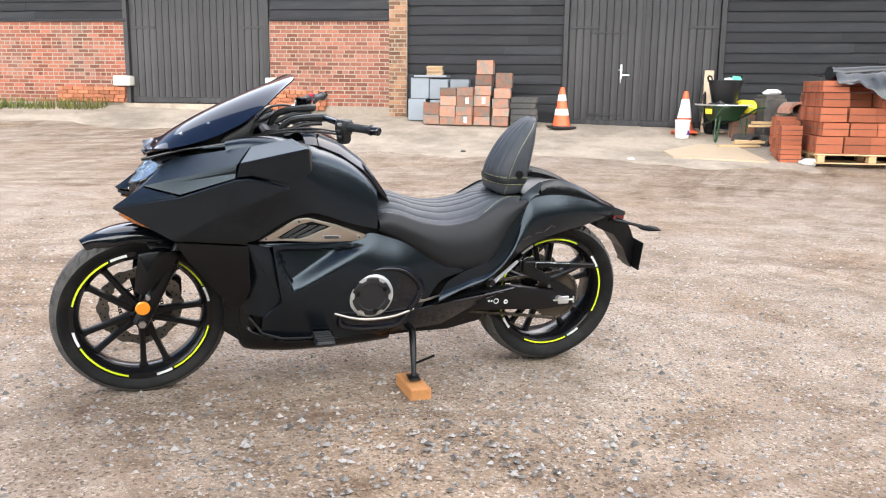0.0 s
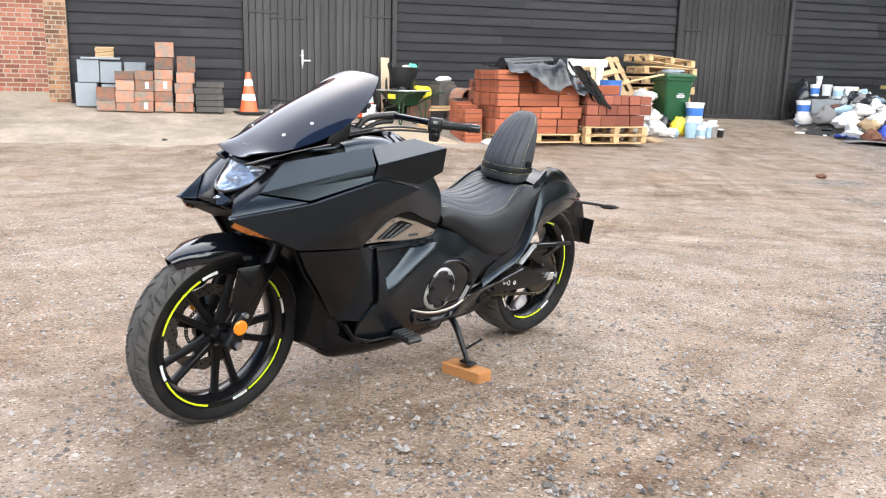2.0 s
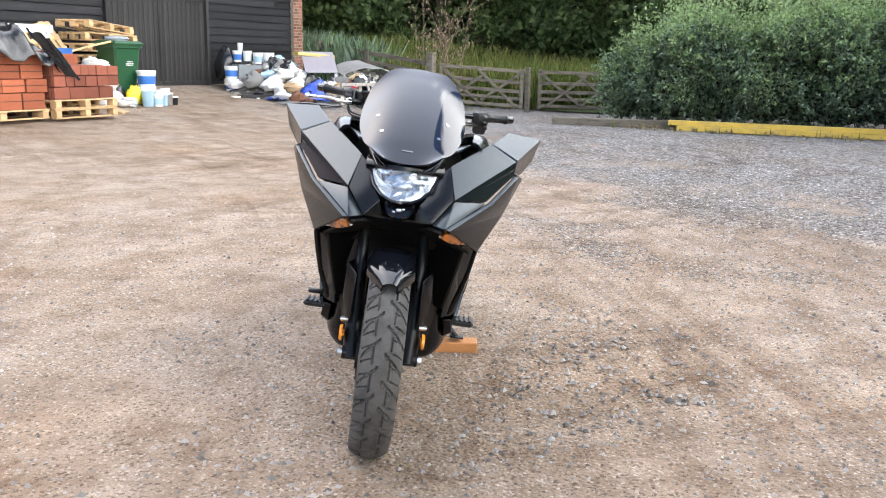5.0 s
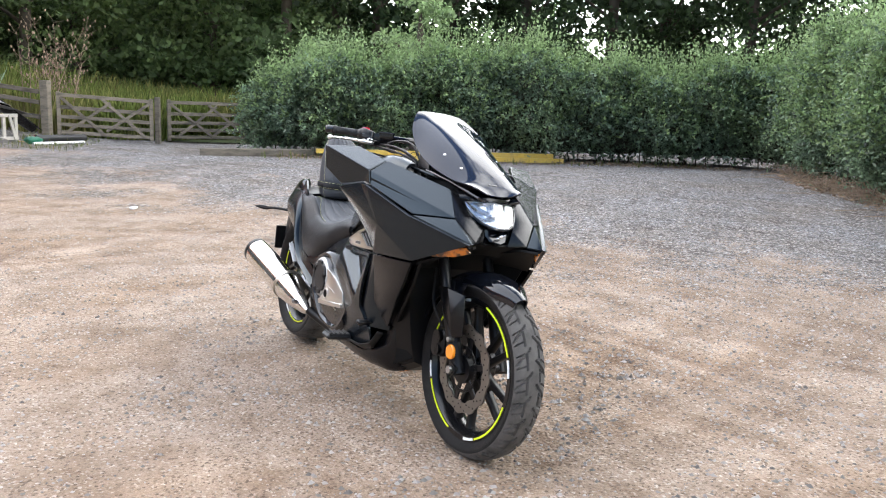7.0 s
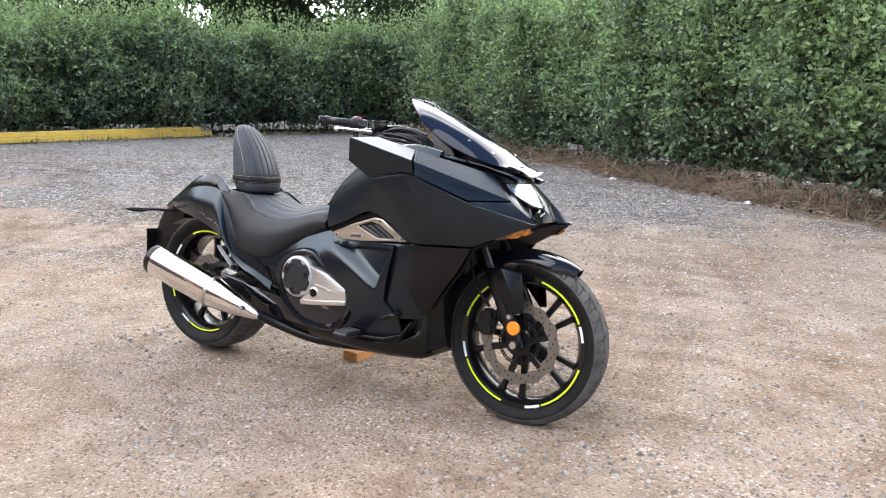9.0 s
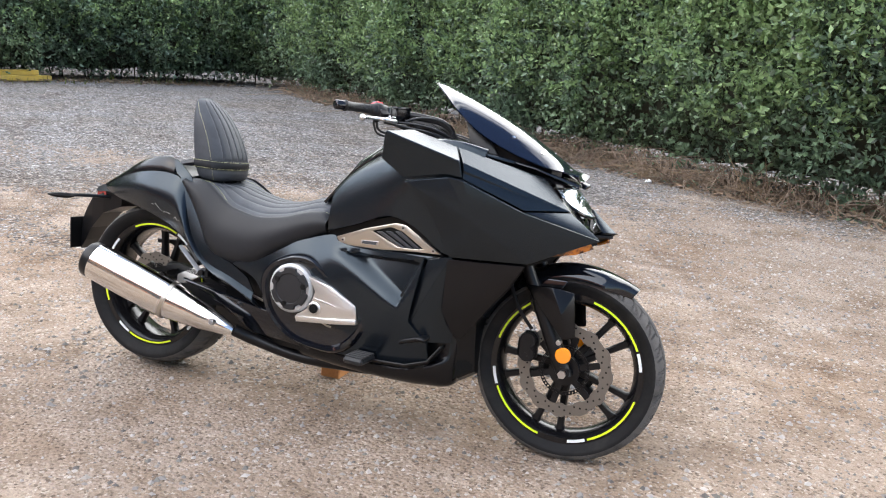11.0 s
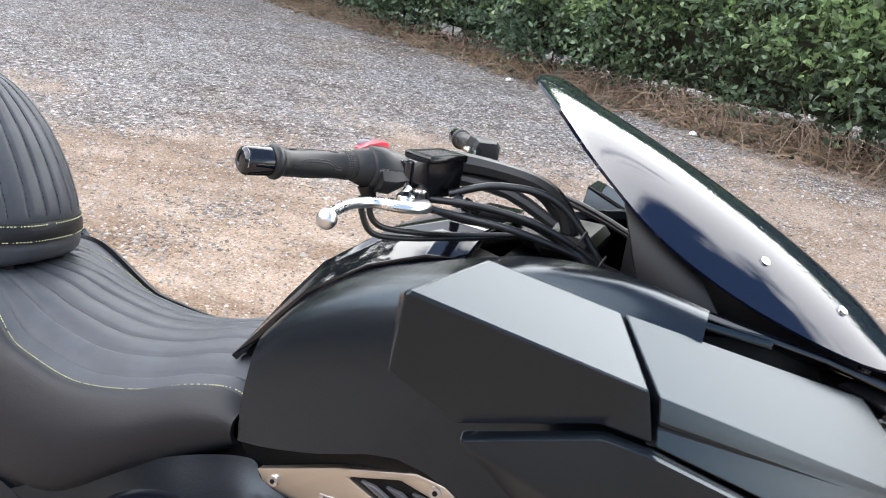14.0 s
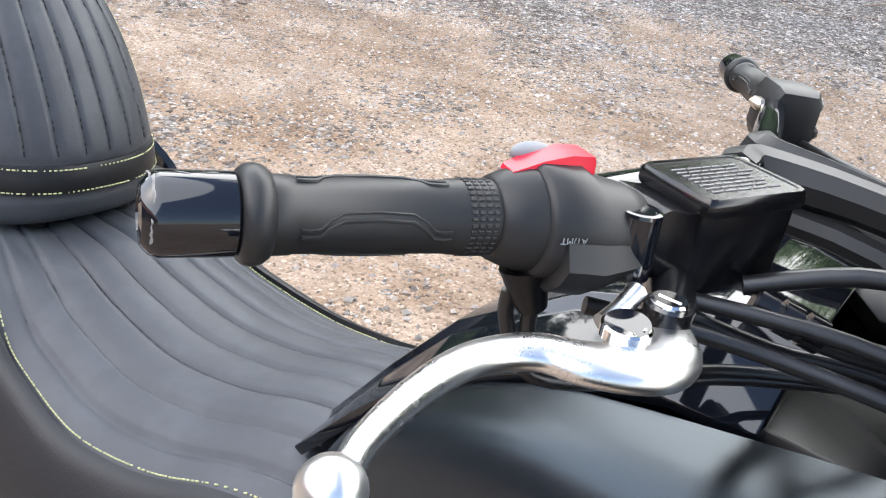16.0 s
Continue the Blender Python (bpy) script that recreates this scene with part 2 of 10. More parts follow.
M["concrete"] = material("worn_concrete", (0.40, 0.33, 0.262), 0.92, vary=0.4, scale=14.0, bump=0.5, bump_scale=60, second=(0.255, 0.212, 0.168), second_scale=1.1, second_at=(0.42, 0.62), spec=0.2, space="Position")
M["roof"] = material("clay_roof", (0.2, 0.09, 0.06), 0.9, vary=0.35, scale=6, bump=0.5, island=0.3)
M["galv"] = material("galvanised_steel", (0.62, 0.63, 0.64), 0.35, metal=0.8, vary=0.15)
M["white_paint"] = material("white_paint", (0.78, 0.77, 0.74), 0.45, vary=0.08)
M["oak"] = material("weathered_grey_oak", (0.17, 0.145, 0.115), 0.85, vary=0.4, scale=14, bump=0.5, stretch=(1, 1, 4), second=(0.09, 0.08, 0.06), second_scale=3, random_ob=0.2)
M["pine"] = material("pale_pine", (0.56, 0.38, 0.20), 0.75, vary=0.25, scale=12, bump=0.25, random_ob=0.22, stretch=(1, 5, 5))
M["ply"] = material("pale_plywood", (0.47, 0.36, 0.245), 0.7, vary=0.15, scale=5, bump=0.15, stretch=(1, 4, 1))
M["block_wood"] = material("orange_softwood", (0.50, 0.22, 0.075), 0.75, vary=0.3, scale=18, bump=0.3, stretch=(1, 5, 5))
M["yellow"] = material("yellow_painted_timber", (0.66, 0.46, 0.085), 0.65, vary=0.22, scale=7, bump=0.2, second=(0.50, 0.36, 0.12), second_scale=2)
M["leaf"] = material("hedge_leaf", (0.145, 0.214, 0.145), 0.36, island=0.75, spec=0.75, second=(0.148, 0.215, 0.112), second_scale=0.9, second_at=(0.4, 0.65), space="Position")
M["leaf_pale"] = material("young_hedge_leaf", (0.225, 0.320, 0.145), 0.42, island=0.5, spec=0.5)
M["leaf_tree"] = material("tree_leaf", (0.092, 0.142, 0.056), 0.55, island=0.5, spec=0.3, second=(0.11, 0.15, 0.05), second_scale=0.25, second_at=(0.45, 0.65), space="Position")
M["leaf_poplar"] = material("poplar_leaf", (0.050, 0.080, 0.034), 0.5, island=0.5, spec=0.3)
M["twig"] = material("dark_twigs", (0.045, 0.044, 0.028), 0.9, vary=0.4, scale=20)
M["bark"] = material("grey_brown_bark", (0.075, 0.06, 0.045), 0.95, vary=0.5, scale=8, bump=0.8, bump_scale=12, stretch=(1, 1, 0.3))
M["brush"] = material("dead_stalks", (0.21, 0.155, 0.115), 0.85, island=0.5)
M["dry"] = material("dry_brown_stems", (0.235, 0.17, 0.115), 0.9, island=0.4)
M["grass"] = material("tall_grass", (0.13, 0.17, 0.04), 0.7, island=0.45, spec=0.3, second=(0.22, 0.20, 0.07), second_scale=0.8, space="Position")
M["meadow"] = material("meadow_ground", (0.07, 0.09, 0.03), 0.95, vary=0.4, scale=3, space="Position")
M["tarp"] = material("black_plastic_sheet", (0.012, 0.013, 0.015), 0.22, vary=0.2, bump=0.4, bump_scale=9, spec=0.6)
M["plastic_black"] = material("black_plastic", (0.014, 0.014, 0.015), 0.42, vary=0.2, bump=0.12, bump_scale=220)
M["plastic_green"] = material("dark_green_plastic", (0.012, 0.075, 0.028), 0.42, vary=0.15, scale=6)
M["green_metal"] = material("green_painted_steel", (0.016, 0.055, 0.022), 0.4, vary=0.25, scale=10)
M["orange_cone"] = material("orange_plastic", (0.72, 0.115, 0.035), 0.45, vary=0.2, scale=9)
M["reflective"] = material("white_sleeve", (0.80, 0.80, 0.80), 0.4, vary=0.15, scale=14)
M["tub_white"] = material("white_plastic", (0.76, 0.76, 0.75), 0.4, vary=0.12, scale=9)
M["tub_blue"] = material("blue_plastic_label", (0.045, 0.16, 0.50), 0.4, vary=0.15)
M["tarp_blue"] = material("blue_sheet", (0.03, 0.075, 0.42), 0.4, vary=0.25, bump=0.3, bump_scale=12)
M["yellow_bag"] = material("yellow_sack", (0.80, 0.66, 0.04), 0.45, vary=0.2, bump=0.4, bump_scale=14)
M["white_bag"] = material("white_woven_sack", (0.62, 0.60, 0.57), 0.65, vary=0.3, scale=7, bump=0.6, bump_scale=16)
M["grey_sheet"] = material("grey_felt_sheet", (0.19, 0.185, 0.18), 0.85, vary=0.35, scale=6, bump=0.4)
M["cardboard"] = material("cardboard", (0.42, 0.29, 0.165), 0.85, vary=0.2, scale=6)
M["red_plastic"] = material("red_plastic", (0.42, 0.02, 0.05), 0.4)
M["clay_tile"] = material("orange_clay_tile", (0.40, 0.125, 0.065), 0.85, vary=0.22, scale=16, bump=0.3, island=0.28, random_ob=0.22, spec=0.25)
M["clay_old"] = material("old_clay_tile", (0.36, 0.16, 0.10), 0.9, vary=0.45, scale=14, bump=0.4, random_ob=0.5, second=(0.20, 0.175, 0.145), second_scale=9, second_at=(0.42, 0.6), space="Position")
M["slate"] = material("grey_slate", (0.21, 0.235, 0.26), 0.7, vary=0.25, scale=7, bump=0.25, random_ob=0.25)
M["paper"] = material("paper_label", (0.70, 0.66, 0.62), 0.7, vary=0.1)
M["steel"] = material("bare_steel", (0.55, 0.55, 0.56), 0.3, metal=1.0, vary=0.1)
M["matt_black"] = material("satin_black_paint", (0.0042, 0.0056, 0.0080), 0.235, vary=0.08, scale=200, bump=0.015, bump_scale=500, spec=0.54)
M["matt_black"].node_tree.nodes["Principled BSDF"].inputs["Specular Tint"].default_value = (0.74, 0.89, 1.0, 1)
M["gloss_black"] = material("gloss_black_paint", (0.0045, 0.0055, 0.0085), 0.045, spec=0.62)
M["black_part"] = material("black_coated_metal", (0.005, 0.005, 0.0058), 0.36, vary=0.2, scale=25, spec=0.3)
M["black_void"] = material("dull_black_plastic", (0.005, 0.005, 0.0052), 0.55, vary=0.1, spec=0.16)
M["rubber"] = material("tyre_rubber", (0.0075, 0.0075, 0.0082), 0.66, spec=0.22, vary=0.3, scale=30, second=(0.021, 0.0195, 0.018), second_scale=9, second_at=(0.5, 0.75), bump=0.2, bump_scale=90)
M["tread"] = material("dusty_tread_rubber", (0.085, 0.080, 0.075), 0.9, vary=0.25, scale=30, second=(0.045, 0.042, 0.040), second_scale=14, bump=0.2)
M["tape_yellow"] = material("fluorescent_yellow_tape", (0.70, 0.85, 0.02), 0.4, vary=0.04)
M["tape_white"] = material("reflective_white_tape", (0.75, 0.77, 0.78), 0.35, vary=0.1)
M["chrome"] = material("polished_steel", (0.80, 0.79, 0.77), 0.10, metal=1.0, rough_vary=0.03)
M["brushed"] = material("brushed_aluminium", (0.70, 0.69, 0.67), 0.34, metal=1.0, vary=0.06, rough_vary=0.06)
M["nickel"] = material("satin_nickel", (0.56, 0.52, 0.46), 0.32, metal=1.0, vary=0.06)
M["disc_steel"] = material("brake_disc_steel", (0.22, 0.205, 0.185), 0.42, metal=0.9, vary=0.2, scale=30)
M["seat"] = material("dark_grey_vinyl", (0.034, 0.038, 0.046), 0.52, vary=0.18, scale=55, bump=0.12, bump_scale=480, spec=0.42, second=(0.044, 0.049, 0.058), second_scale=16, second_at=(0.45, 0.62))
M["seat_side"] = material("black_carbon_weave_vinyl", (0.012, 0.0128, 0.015), 0.42, vary=0.15, scale=60, bump=0.14, bump_scale=420, spec=0.28)
M["stitch"] = material("lime_thread", (0.42, 0.42, 0.22), 0.7)
M["stitch_dark"] = material("black_thread", (0.008, 0.008, 0.009), 0.8)
M["grip"] = material("grip_rubber", (0.014, 0.0145, 0.0155), 0.42, vary=0.12, scale=60, bump=0.025, bump_scale=420, spec=0.32)
M["peg_alloy"] = material("sandblasted_alloy", (0.50, 0.50, 0.50), 0.5, metal=0.55, vary=0.15, scale=60)
M["amber"] = material("amber_lens", (0.85, 0.27, 0.012), 0.18, spec=0.6, coat=0.5)
M["red_switch"] = material("red_switch", (0.62, 0.012, 0.035), 0.35)
M["indicator"] = material("smoked_amber_lens", (0.52, 0.15, 0.010), 0.12, spec=0.6, coat=0.5, second=(0.06, 0.028, 0.014), second_scale=24.0, second_at=(0.44, 0.56))
M["screen"] = material("dark_tinted_screen", (0.004, 0.007, 0.018), 0.04, spec=0.40)
M["reflector"] = material("lamp_reflector", (0.60, 0.62, 0.66), 0.24, metal=0.8)
M["tail_red"] = material("red_lens", (0.22, 0.006, 0.006), 0.15, coat=0.4)
M["chain"] = material("oily_chain", (0.10, 0.085, 0.065), 0.45, metal=0.7)

M["gloss_satin"] = material("satin_gloss_black_metal", (0.005, 0.005, 0.006), 0.20, vary=0.1, scale=60, bump=0.02, bump_scale=300, spec=0.42)
M["wing_black"] = material("smooth_black_moulding", (0.004, 0.004, 0.005), 0.24, vary=0.1, scale=60, bump=0.03, bump_scale=260, spec=0.3)
M["cast"] = material("cast_aluminium", (0.72, 0.72, 0.72), 0.28, metal=1.0, vary=0.06, scale=30, rough_vary=0.08, bump=0.03, bump_scale=350)
M["cap_grey"] = material("dark_grey_casting", (0.013, 0.013, 0.0145), 0.5, vary=0.15, scale=50, bump=0.05, bump_scale=300, spec=0.4)
M["cable"] = material("black_cable_sheath", (0.010, 0.010, 0.011), 0.34, spec=0.5, vary=0.1)
M["wood_mass"] = material("distant_foliage", (0.040, 0.060, 0.024), 0.9, vary=0.6, scale=1.6, bump=1.0, bump_scale=2.0, second=(0.075, 0.10, 0.038), second_scale=0.9, space="Position")
M["dead_twig"] = material("dead_brown_twig", (0.17, 0.12, 0.075), 0.9, island=0.4)
M["slat"] = material("grey_black_slat", (0.055, 0.058, 0.065), 0.35, vary=0.1)
M["slate_dark"] = material("dark_slate", (0.050, 0.048, 0.046), 0.7, vary=0.35, scale=9, bump=0.4, random_ob=0.3, second=(0.10, 0.085, 0.07), second_scale=5)
M["clay_brown"] = material("brown_clay_tile", (0.25, 0.085, 0.055), 0.85, vary=0.25, scale=16, bump=0.3, random_ob=0.3, spec=0.25)
M["purple"] = material("purple_label", (0.10, 0.04, 0.28), 0.4)
M["mint"] = material("mint_green_plastic", (0.10, 0.50, 0.33), 0.4)
M["tub_lightblue"] = material("pale_blue_plastic", (0.35, 0.50, 0.62), 0.4, vary=0.15)
M["grey_glass"] = material("grey_plastic_film", (0.33, 0.37, 0.40), 0.3, vary=0.3, bump=0.3, bump_scale=20)
M["grey_plastic"] = material("grey_plastic", (0.20, 0.215, 0.23), 0.5, vary=0.15)
M["cardboard_dark"] = material("damp_cardboard", (0.16, 0.10, 0.06), 0.9, vary=0.2)
M["debris"] = material("mixed_debris", (0.07, 0.065, 0.06), 0.8, vary=0.5, scale=9, bump=0.8, bump_scale=14, second=(0.30, 0.28, 0.25), second_scale=7, second_at=(0.56, 0.62), space="Position")
M["rust"] = material("rusty_scrap", (0.16, 0.07, 0.04), 0.85, vary=0.4, scale=12, bump=0.4)
M["cream"] = material("cream_plastic", (0.66, 0.58, 0.44), 0.45, vary=0.12)
M["green_sheet"] = material("dark_green_sheet", (0.015, 0.13, 0.075), 0.4, vary=0.25, bump=0.3, bump_scale=12)
M["mauve"] = material("mauve_grey_board", (0.26, 0.24, 0.27), 0.7, vary=0.2)
M["yellow_board"] = material("yellow_insulation", (0.62, 0.46, 0.16), 0.8, vary=0.2)
M["oak_grey"] = material("bleached_timber", (0.40, 0.37, 0.33), 0.85, vary=0.3, scale=14, bump=0.3)
M["brick_orange"] = material("orange_clay_brick", (0.36, 0.14, 0.075), 0.9, vary=0.35, scale=22, bump=0.5, island=0.3, spec=0.2)


def let_light_through(mat, share=0.5):
    """Thin leaves pass part of the light."""
    nt, nl = mat.node_tree.nodes, mat.node_tree.links
    bsdf, out = nt["Principled BSDF"], nt["Material Output"]
    tr, mix = nt.new("ShaderNodeBsdfTranslucent"), nt.new("ShaderNodeMixShader")
    nl.new(bsdf.inputs["Base Color"].links[0].from_socket, tr.inputs["Color"])
    mix.inputs[0].default_value = share
    nl.new(bsdf.outputs[0], mix.inputs[1])
    nl.new(tr.outputs[0], mix.inputs[2])
    nl.new(mix.outputs[0], out.inputs["Surface"])


for leaf_kind in ("leaf", "leaf_pale", "leaf_tree", "leaf_poplar", "grass"):
    let_light_through(M[leaf_kind])


def clear_glass(name, tint, rough=0.02):
    mat = bpy.data.materials.new(name)
    mat.use_nodes = True
    nt, nl = mat.node_tree.nodes, mat.node_tree.links
    nt.clear()
    out, mix, tr, gl, fr = (nt.new("ShaderNode" + k) for k in ("OutputMaterial", "MixShader", "BsdfTransparent", "BsdfGlossy", "LayerWeight"))
    tr.inputs["Color"].default_value = (*tint, 1)
    gl.inputs["Roughness"].default_value = rough
    fr.inputs["Blend"].default_value = 0.22
    half = nt.new("ShaderNodeMath")
    half.operation = "MULTIPLY_ADD"
    half.inputs[1].default_value, half.inputs[2].default_value = 0.45, 0.04
    nl.new(fr.outputs["Facing"], half.inputs[0])
    nl.new(half.outputs[0], mix.inputs[0])
    nl.new(tr.outputs[0], mix.inputs[1])
    nl.new(gl.outputs[0], mix.inputs[2])
    nl.new(mix.outputs[0], out.inputs[0])
    return mat


M["lens"] = clear_glass("clear_lens", (0.93, 0.95, 0.97))


def gravel_material():
    """Sandy hardcore with grey stone chippings, by slow noise and by distance from the worn lane."""
    mat = bpy.data.materials.new("sandy_gravel")
    mat.use_nodes = True
    nt, nl = mat.node_tree.nodes, mat.node_tree.links
    bsdf = nt["Principled BSDF"]
    geo = nt.new("ShaderNodeNewGeometry")

    def noise_at(scale, detail=6.0, rough=0.6, stretch=None, rot=0.0):
        n = nt.new("ShaderNodeTexNoise")
        n.inputs["Scale"].default_value, n.inputs["Detail"].default_value, n.inputs["Roughness"].default_value = scale, detail, rough
        if stretch:
            mp = nt.new("ShaderNodeMapping")
            mp.inputs["Scale"].default_value, mp.inputs["Rotation"].default_value = stretch, (0, 0, rot)
            nl.new(geo.outputs["Position"], mp.inputs["Vector"])
            nl.new(mp.outputs["Vector"], n.inputs["Vector"])
        else:
            nl.new(geo.outputs["Position"], n.inputs["Vector"])
        return n.outputs["Fac"]

    def ramp(fac, stops):
        r = nt.new("ShaderNodeValToRGB")
        while len(r.color_ramp.elements) < len(stops):
            r.color_ramp.elements.new(0.5)
        for e, (p, c) in zip(r.color_ramp.elements, stops):
            e.position, e.color = p, (*c, 1)
        nl.new(fac, r.inputs["Fac"])
        return r.outputs["Color"]

    def op(kind, a, b):
        n = nt.new("ShaderNodeMath")
        n.operation = kind
        for i, q in enumerate((a, b)):
            if isinstance(q, (int, float)):
                n.inputs[i].default_value = q
            else:
                nl.new(q, n.inputs[i])
        return n.outputs[0]

    def mix(fac, a, b, kind="MIX"):
        n = nt.new("ShaderNodeMixRGB")
        n.blend_type = kind
        for s, q in zip(("Fac", "Color1", "Color2"), (fac, a, b)):
            if isinstance(q, (int, float)):
                n.inputs[s].default_value = q
            elif isinstance(q, tuple):
                n.inputs[s].default_value = (*q, 1)
            else:
                nl.new(q, n.inputs[s])
        return n.outputs["Color"]

    sand = ramp(noise_at(1.3, 8), [(0.25, (0.290, 0.208, 0.144)), (0.5, (0.392, 0.300, 0.226)), (0.75, (0.465, 0.384, 0.312))])

    def chips(scale):
        v = nt.new("ShaderNodeTexVoronoi")
        v.inputs["Scale"].default_value, v.inputs["Randomness"].default_value = scale, 1.0
        nl.new(geo.outputs["Position"], v.inputs["Vector"])
        q = nt.new("ShaderNodeSeparateColor")
        nl.new(v.outputs["Color"], q.inputs["Color"])
        tone = ramp(q.outputs[0], [(0.0, (0.085, 0.082, 0.082)), (0.3, (0.225, 0.225, 0.23)), (0.65, (0.40, 0.405, 0.415)), (0.88, (0.58, 0.585, 0.60)), (1.0, (0.90, 0.90, 0.89))])
        # chip colour darkens towards the cell edge: painted shade between the stones
        gap = ramp(v.outputs["Distance"], [(0.30, (1, 1, 1)), (0.62, (0.42, 0.39, 0.36))])
        return v, q, mix(1.0, tone, gap, "MULTIPLY")

    grit = nt.new("ShaderNodeTexVoronoi")
    grit.inputs["Scale"].default_value = 105.0
    nl.new(geo.outputs["Position"], grit.inputs["Vector"])
    gsep = nt.new("ShaderNodeSeparateColor")
    nl.new(grit.outputs["Color"], gsep.inputs["Color"])
    gtone = ramp(gsep.outputs[0], [(0.0, (0.13, 0.095, 0.070)), (0.35, (0.30, 0.225, 0.165)), (0.7, (0.42, 0.33, 0.255)), (1.0, (0.62, 0.54, 0.46))])
    sand = mix(op("MULTIPLY", op("GREATER_THAN", op("ADD", gsep.outputs[1], op("MULTIPLY", noise_at(3.0, 5), 0.8)), 1.0), 0.85), sand, gtone)
    sand = mix(1.0, sand, ramp(noise_at(2.6, 9, 0.75), [(0.36, (0.74, 0.69, 0.64)), (0.50, (1, 1, 1)), (0.66, (1.12, 1.11, 1.10))]), "MULTIPLY")
    chip, sep, stones = chips(62.0)
    chip2, sep2, stones2 = chips(27.0)
    # more loose stone away from the worn tracks and towards the hedges
    pos = nt.new("ShaderNodeSeparateXYZ")
    nl.new(geo.outputs["Position"], pos.inputs[0])
    away = op("MULTIPLY", op("SUBTRACT", op("ADD", op("MULTIPLY", pos.outputs["X"], 0.60), op("MULTIPLY", pos.outputs["Y"], -0.62)), 2.7), 0.24)
    lane = noise_at(0.55, 5, 0.6, (0.7, 1.15, 1.0), radians(-20))
    patch = op("ADD", op("ADD", op("MULTIPLY", op("SUBTRACT", noise_at(0.55, 6), 0.5), 2.8), op("MULTIPLY", op("SUBTRACT", lane, 0.5), 1.9)), away)
    patch = op("MINIMUM", op("MAXIMUM", op("ADD", patch, 0.24), 0.06), 0.97)
    pick = op("LESS_THAN", op("ADD", op("MULTIPLY", sep.outputs[1], 0.75), op("MULTIPLY", noise_at(9.0, 4), 0.35)), patch)
    pick2 = op("LESS_THAN", op("ADD", op("MULTIPLY", sep2.outputs[1], 0.9), op("MULTIPLY", noise_at(5.0, 4), 0.45)), op("MULTIPLY", patch, 0.75))
    ground = mix(op("MULTIPLY", pick, 0.9), sand, stones)
    ground = mix(op("MULTIPLY", pick2, 0.85), ground, stones2)
    ruts = ramp(noise_at(1.6, 8, 0.72, (0.8, 1.2, 1.0), radians(-20)), [(0.40, (0.74, 0.69, 0.64)), (0.50, (1.0, 1.0, 1.0)), (0.70, (1.10, 1.09, 1.08))])
    ground = mix(0.25, ground, ruts, "MULTIPLY")
    # wheel tracks: arcs about the points round which cars have turned
    for cx, cy, fine_, share in ((-7.0, 15.0, 3.1, 0.75), (9.0, 5.5, 4.2, 0.6), (1.5, -16.0, 2.6, 0.7)):
        off = nt.new("ShaderNodeVectorMath")
        off.operation = "SUBTRACT"
        nl.new(geo.outputs["Position"], off.inputs[0])
        off.inputs[1].default_value = (cx, cy, 0)
        far = nt.new("ShaderNodeVectorMath")
        far.operation = "LENGTH"
        nl.new(off.outputs[0], far.inputs[0])
        axis = nt.new("ShaderNodeSeparateXYZ")
        nl.new(off.outputs[0], axis.inputs[0])
        arc = nt.new("ShaderNodeCombineXYZ")
        nl.new(op("MULTIPLY", far.outputs["Value"], fine_), arc.inputs[0])
        nl.new(op("MULTIPLY", op("ARCTAN2", axis.outputs[1], axis.outputs[0]), 2.2), arc.inputs[1])
        band = nt.new("ShaderNodeTexNoise")
        band.inputs["Scale"].default_value, band.inputs["Detail"].default_value, band.inputs["Roughness"].default_value = 1.0, 5.0, 0.7
        nl.new(arc.outputs[0], band.inputs["Vector"])
        tracks = ramp(band.outputs["Fac"], [(0.40, (0.66, 0.60, 0.55)), (0.50, (1.0, 1.0, 1.0)), (0.64, (1.14, 1.13, 1.12))])
        where = ramp(noise_at(0.33, 4, 0.6), [(0.40, (0, 0, 0)), (0.62, (1, 1, 1))])
        ground = mix(op("MULTIPLY", where, share), ground, tracks, "MULTIPLY")
    earth = ramp(noise_at(0.55, 6, 0.65), [(0.46, (1, 1, 1)), (0.64, (0.93, 0.86, 0.78))])
    ground = mix(1.0, ground, earth, "MULTIPLY")
    fine = ramp(noise_at(170.0, 3), [(0.3, (0.72, 0.72, 0.72)), (0.7, (1.24, 1.24, 1.24))])
    ground = mix(1.0, ground, fine, "MULTIPLY")
    ground = mix(1.0, ground, (0.745, 0.760, 0.785), "MULTIPLY")
    nl.new(ground, bsdf.inputs["Base Color"])
    bsdf.inputs["Roughness"].default_value = 0.93
    bsdf.inputs["Specular IOR Level"].default_value = 0.2
    height = op("ADD", op("MULTIPLY", chip.outputs["Distance"], -1.0), op("ADD", op("MULTIPLY", noise_at(35.0, 5, 0.7), 1.0), op("MULTIPLY", chip2.outputs["Distance"], -0.6)))
    b = nt.new("ShaderNodeBump")
    b.inputs["Strength"].default_value, b.inputs["Distance"].default_value = 0.75, 0.013
    nl.new(height, b.inputs["Height"])
    nl.new(b.outputs["Normal"], bsdf.inputs["Normal"])
    return mat


M["gravel"] = gravel_material()
M["pebble"] = material("loose_stone", (0.235, 0.220, 0.207), 0.9, island=0.6, spec=0.2, second=(0.31, 0.280, 0.25), second_scale=1.5, space="Position")

# ---- the barn's line and the ground ----
BARN_SLOPE, BARN_Y = -0.17, 12.75
BARN_LEN = math.hypot(1, BARN_SLOPE)
BARN = Matrix.Translation((0, BARN_Y, 0)) @ Matrix.Rotation(math.atan(BARN_SLOPE), 4, "Z")


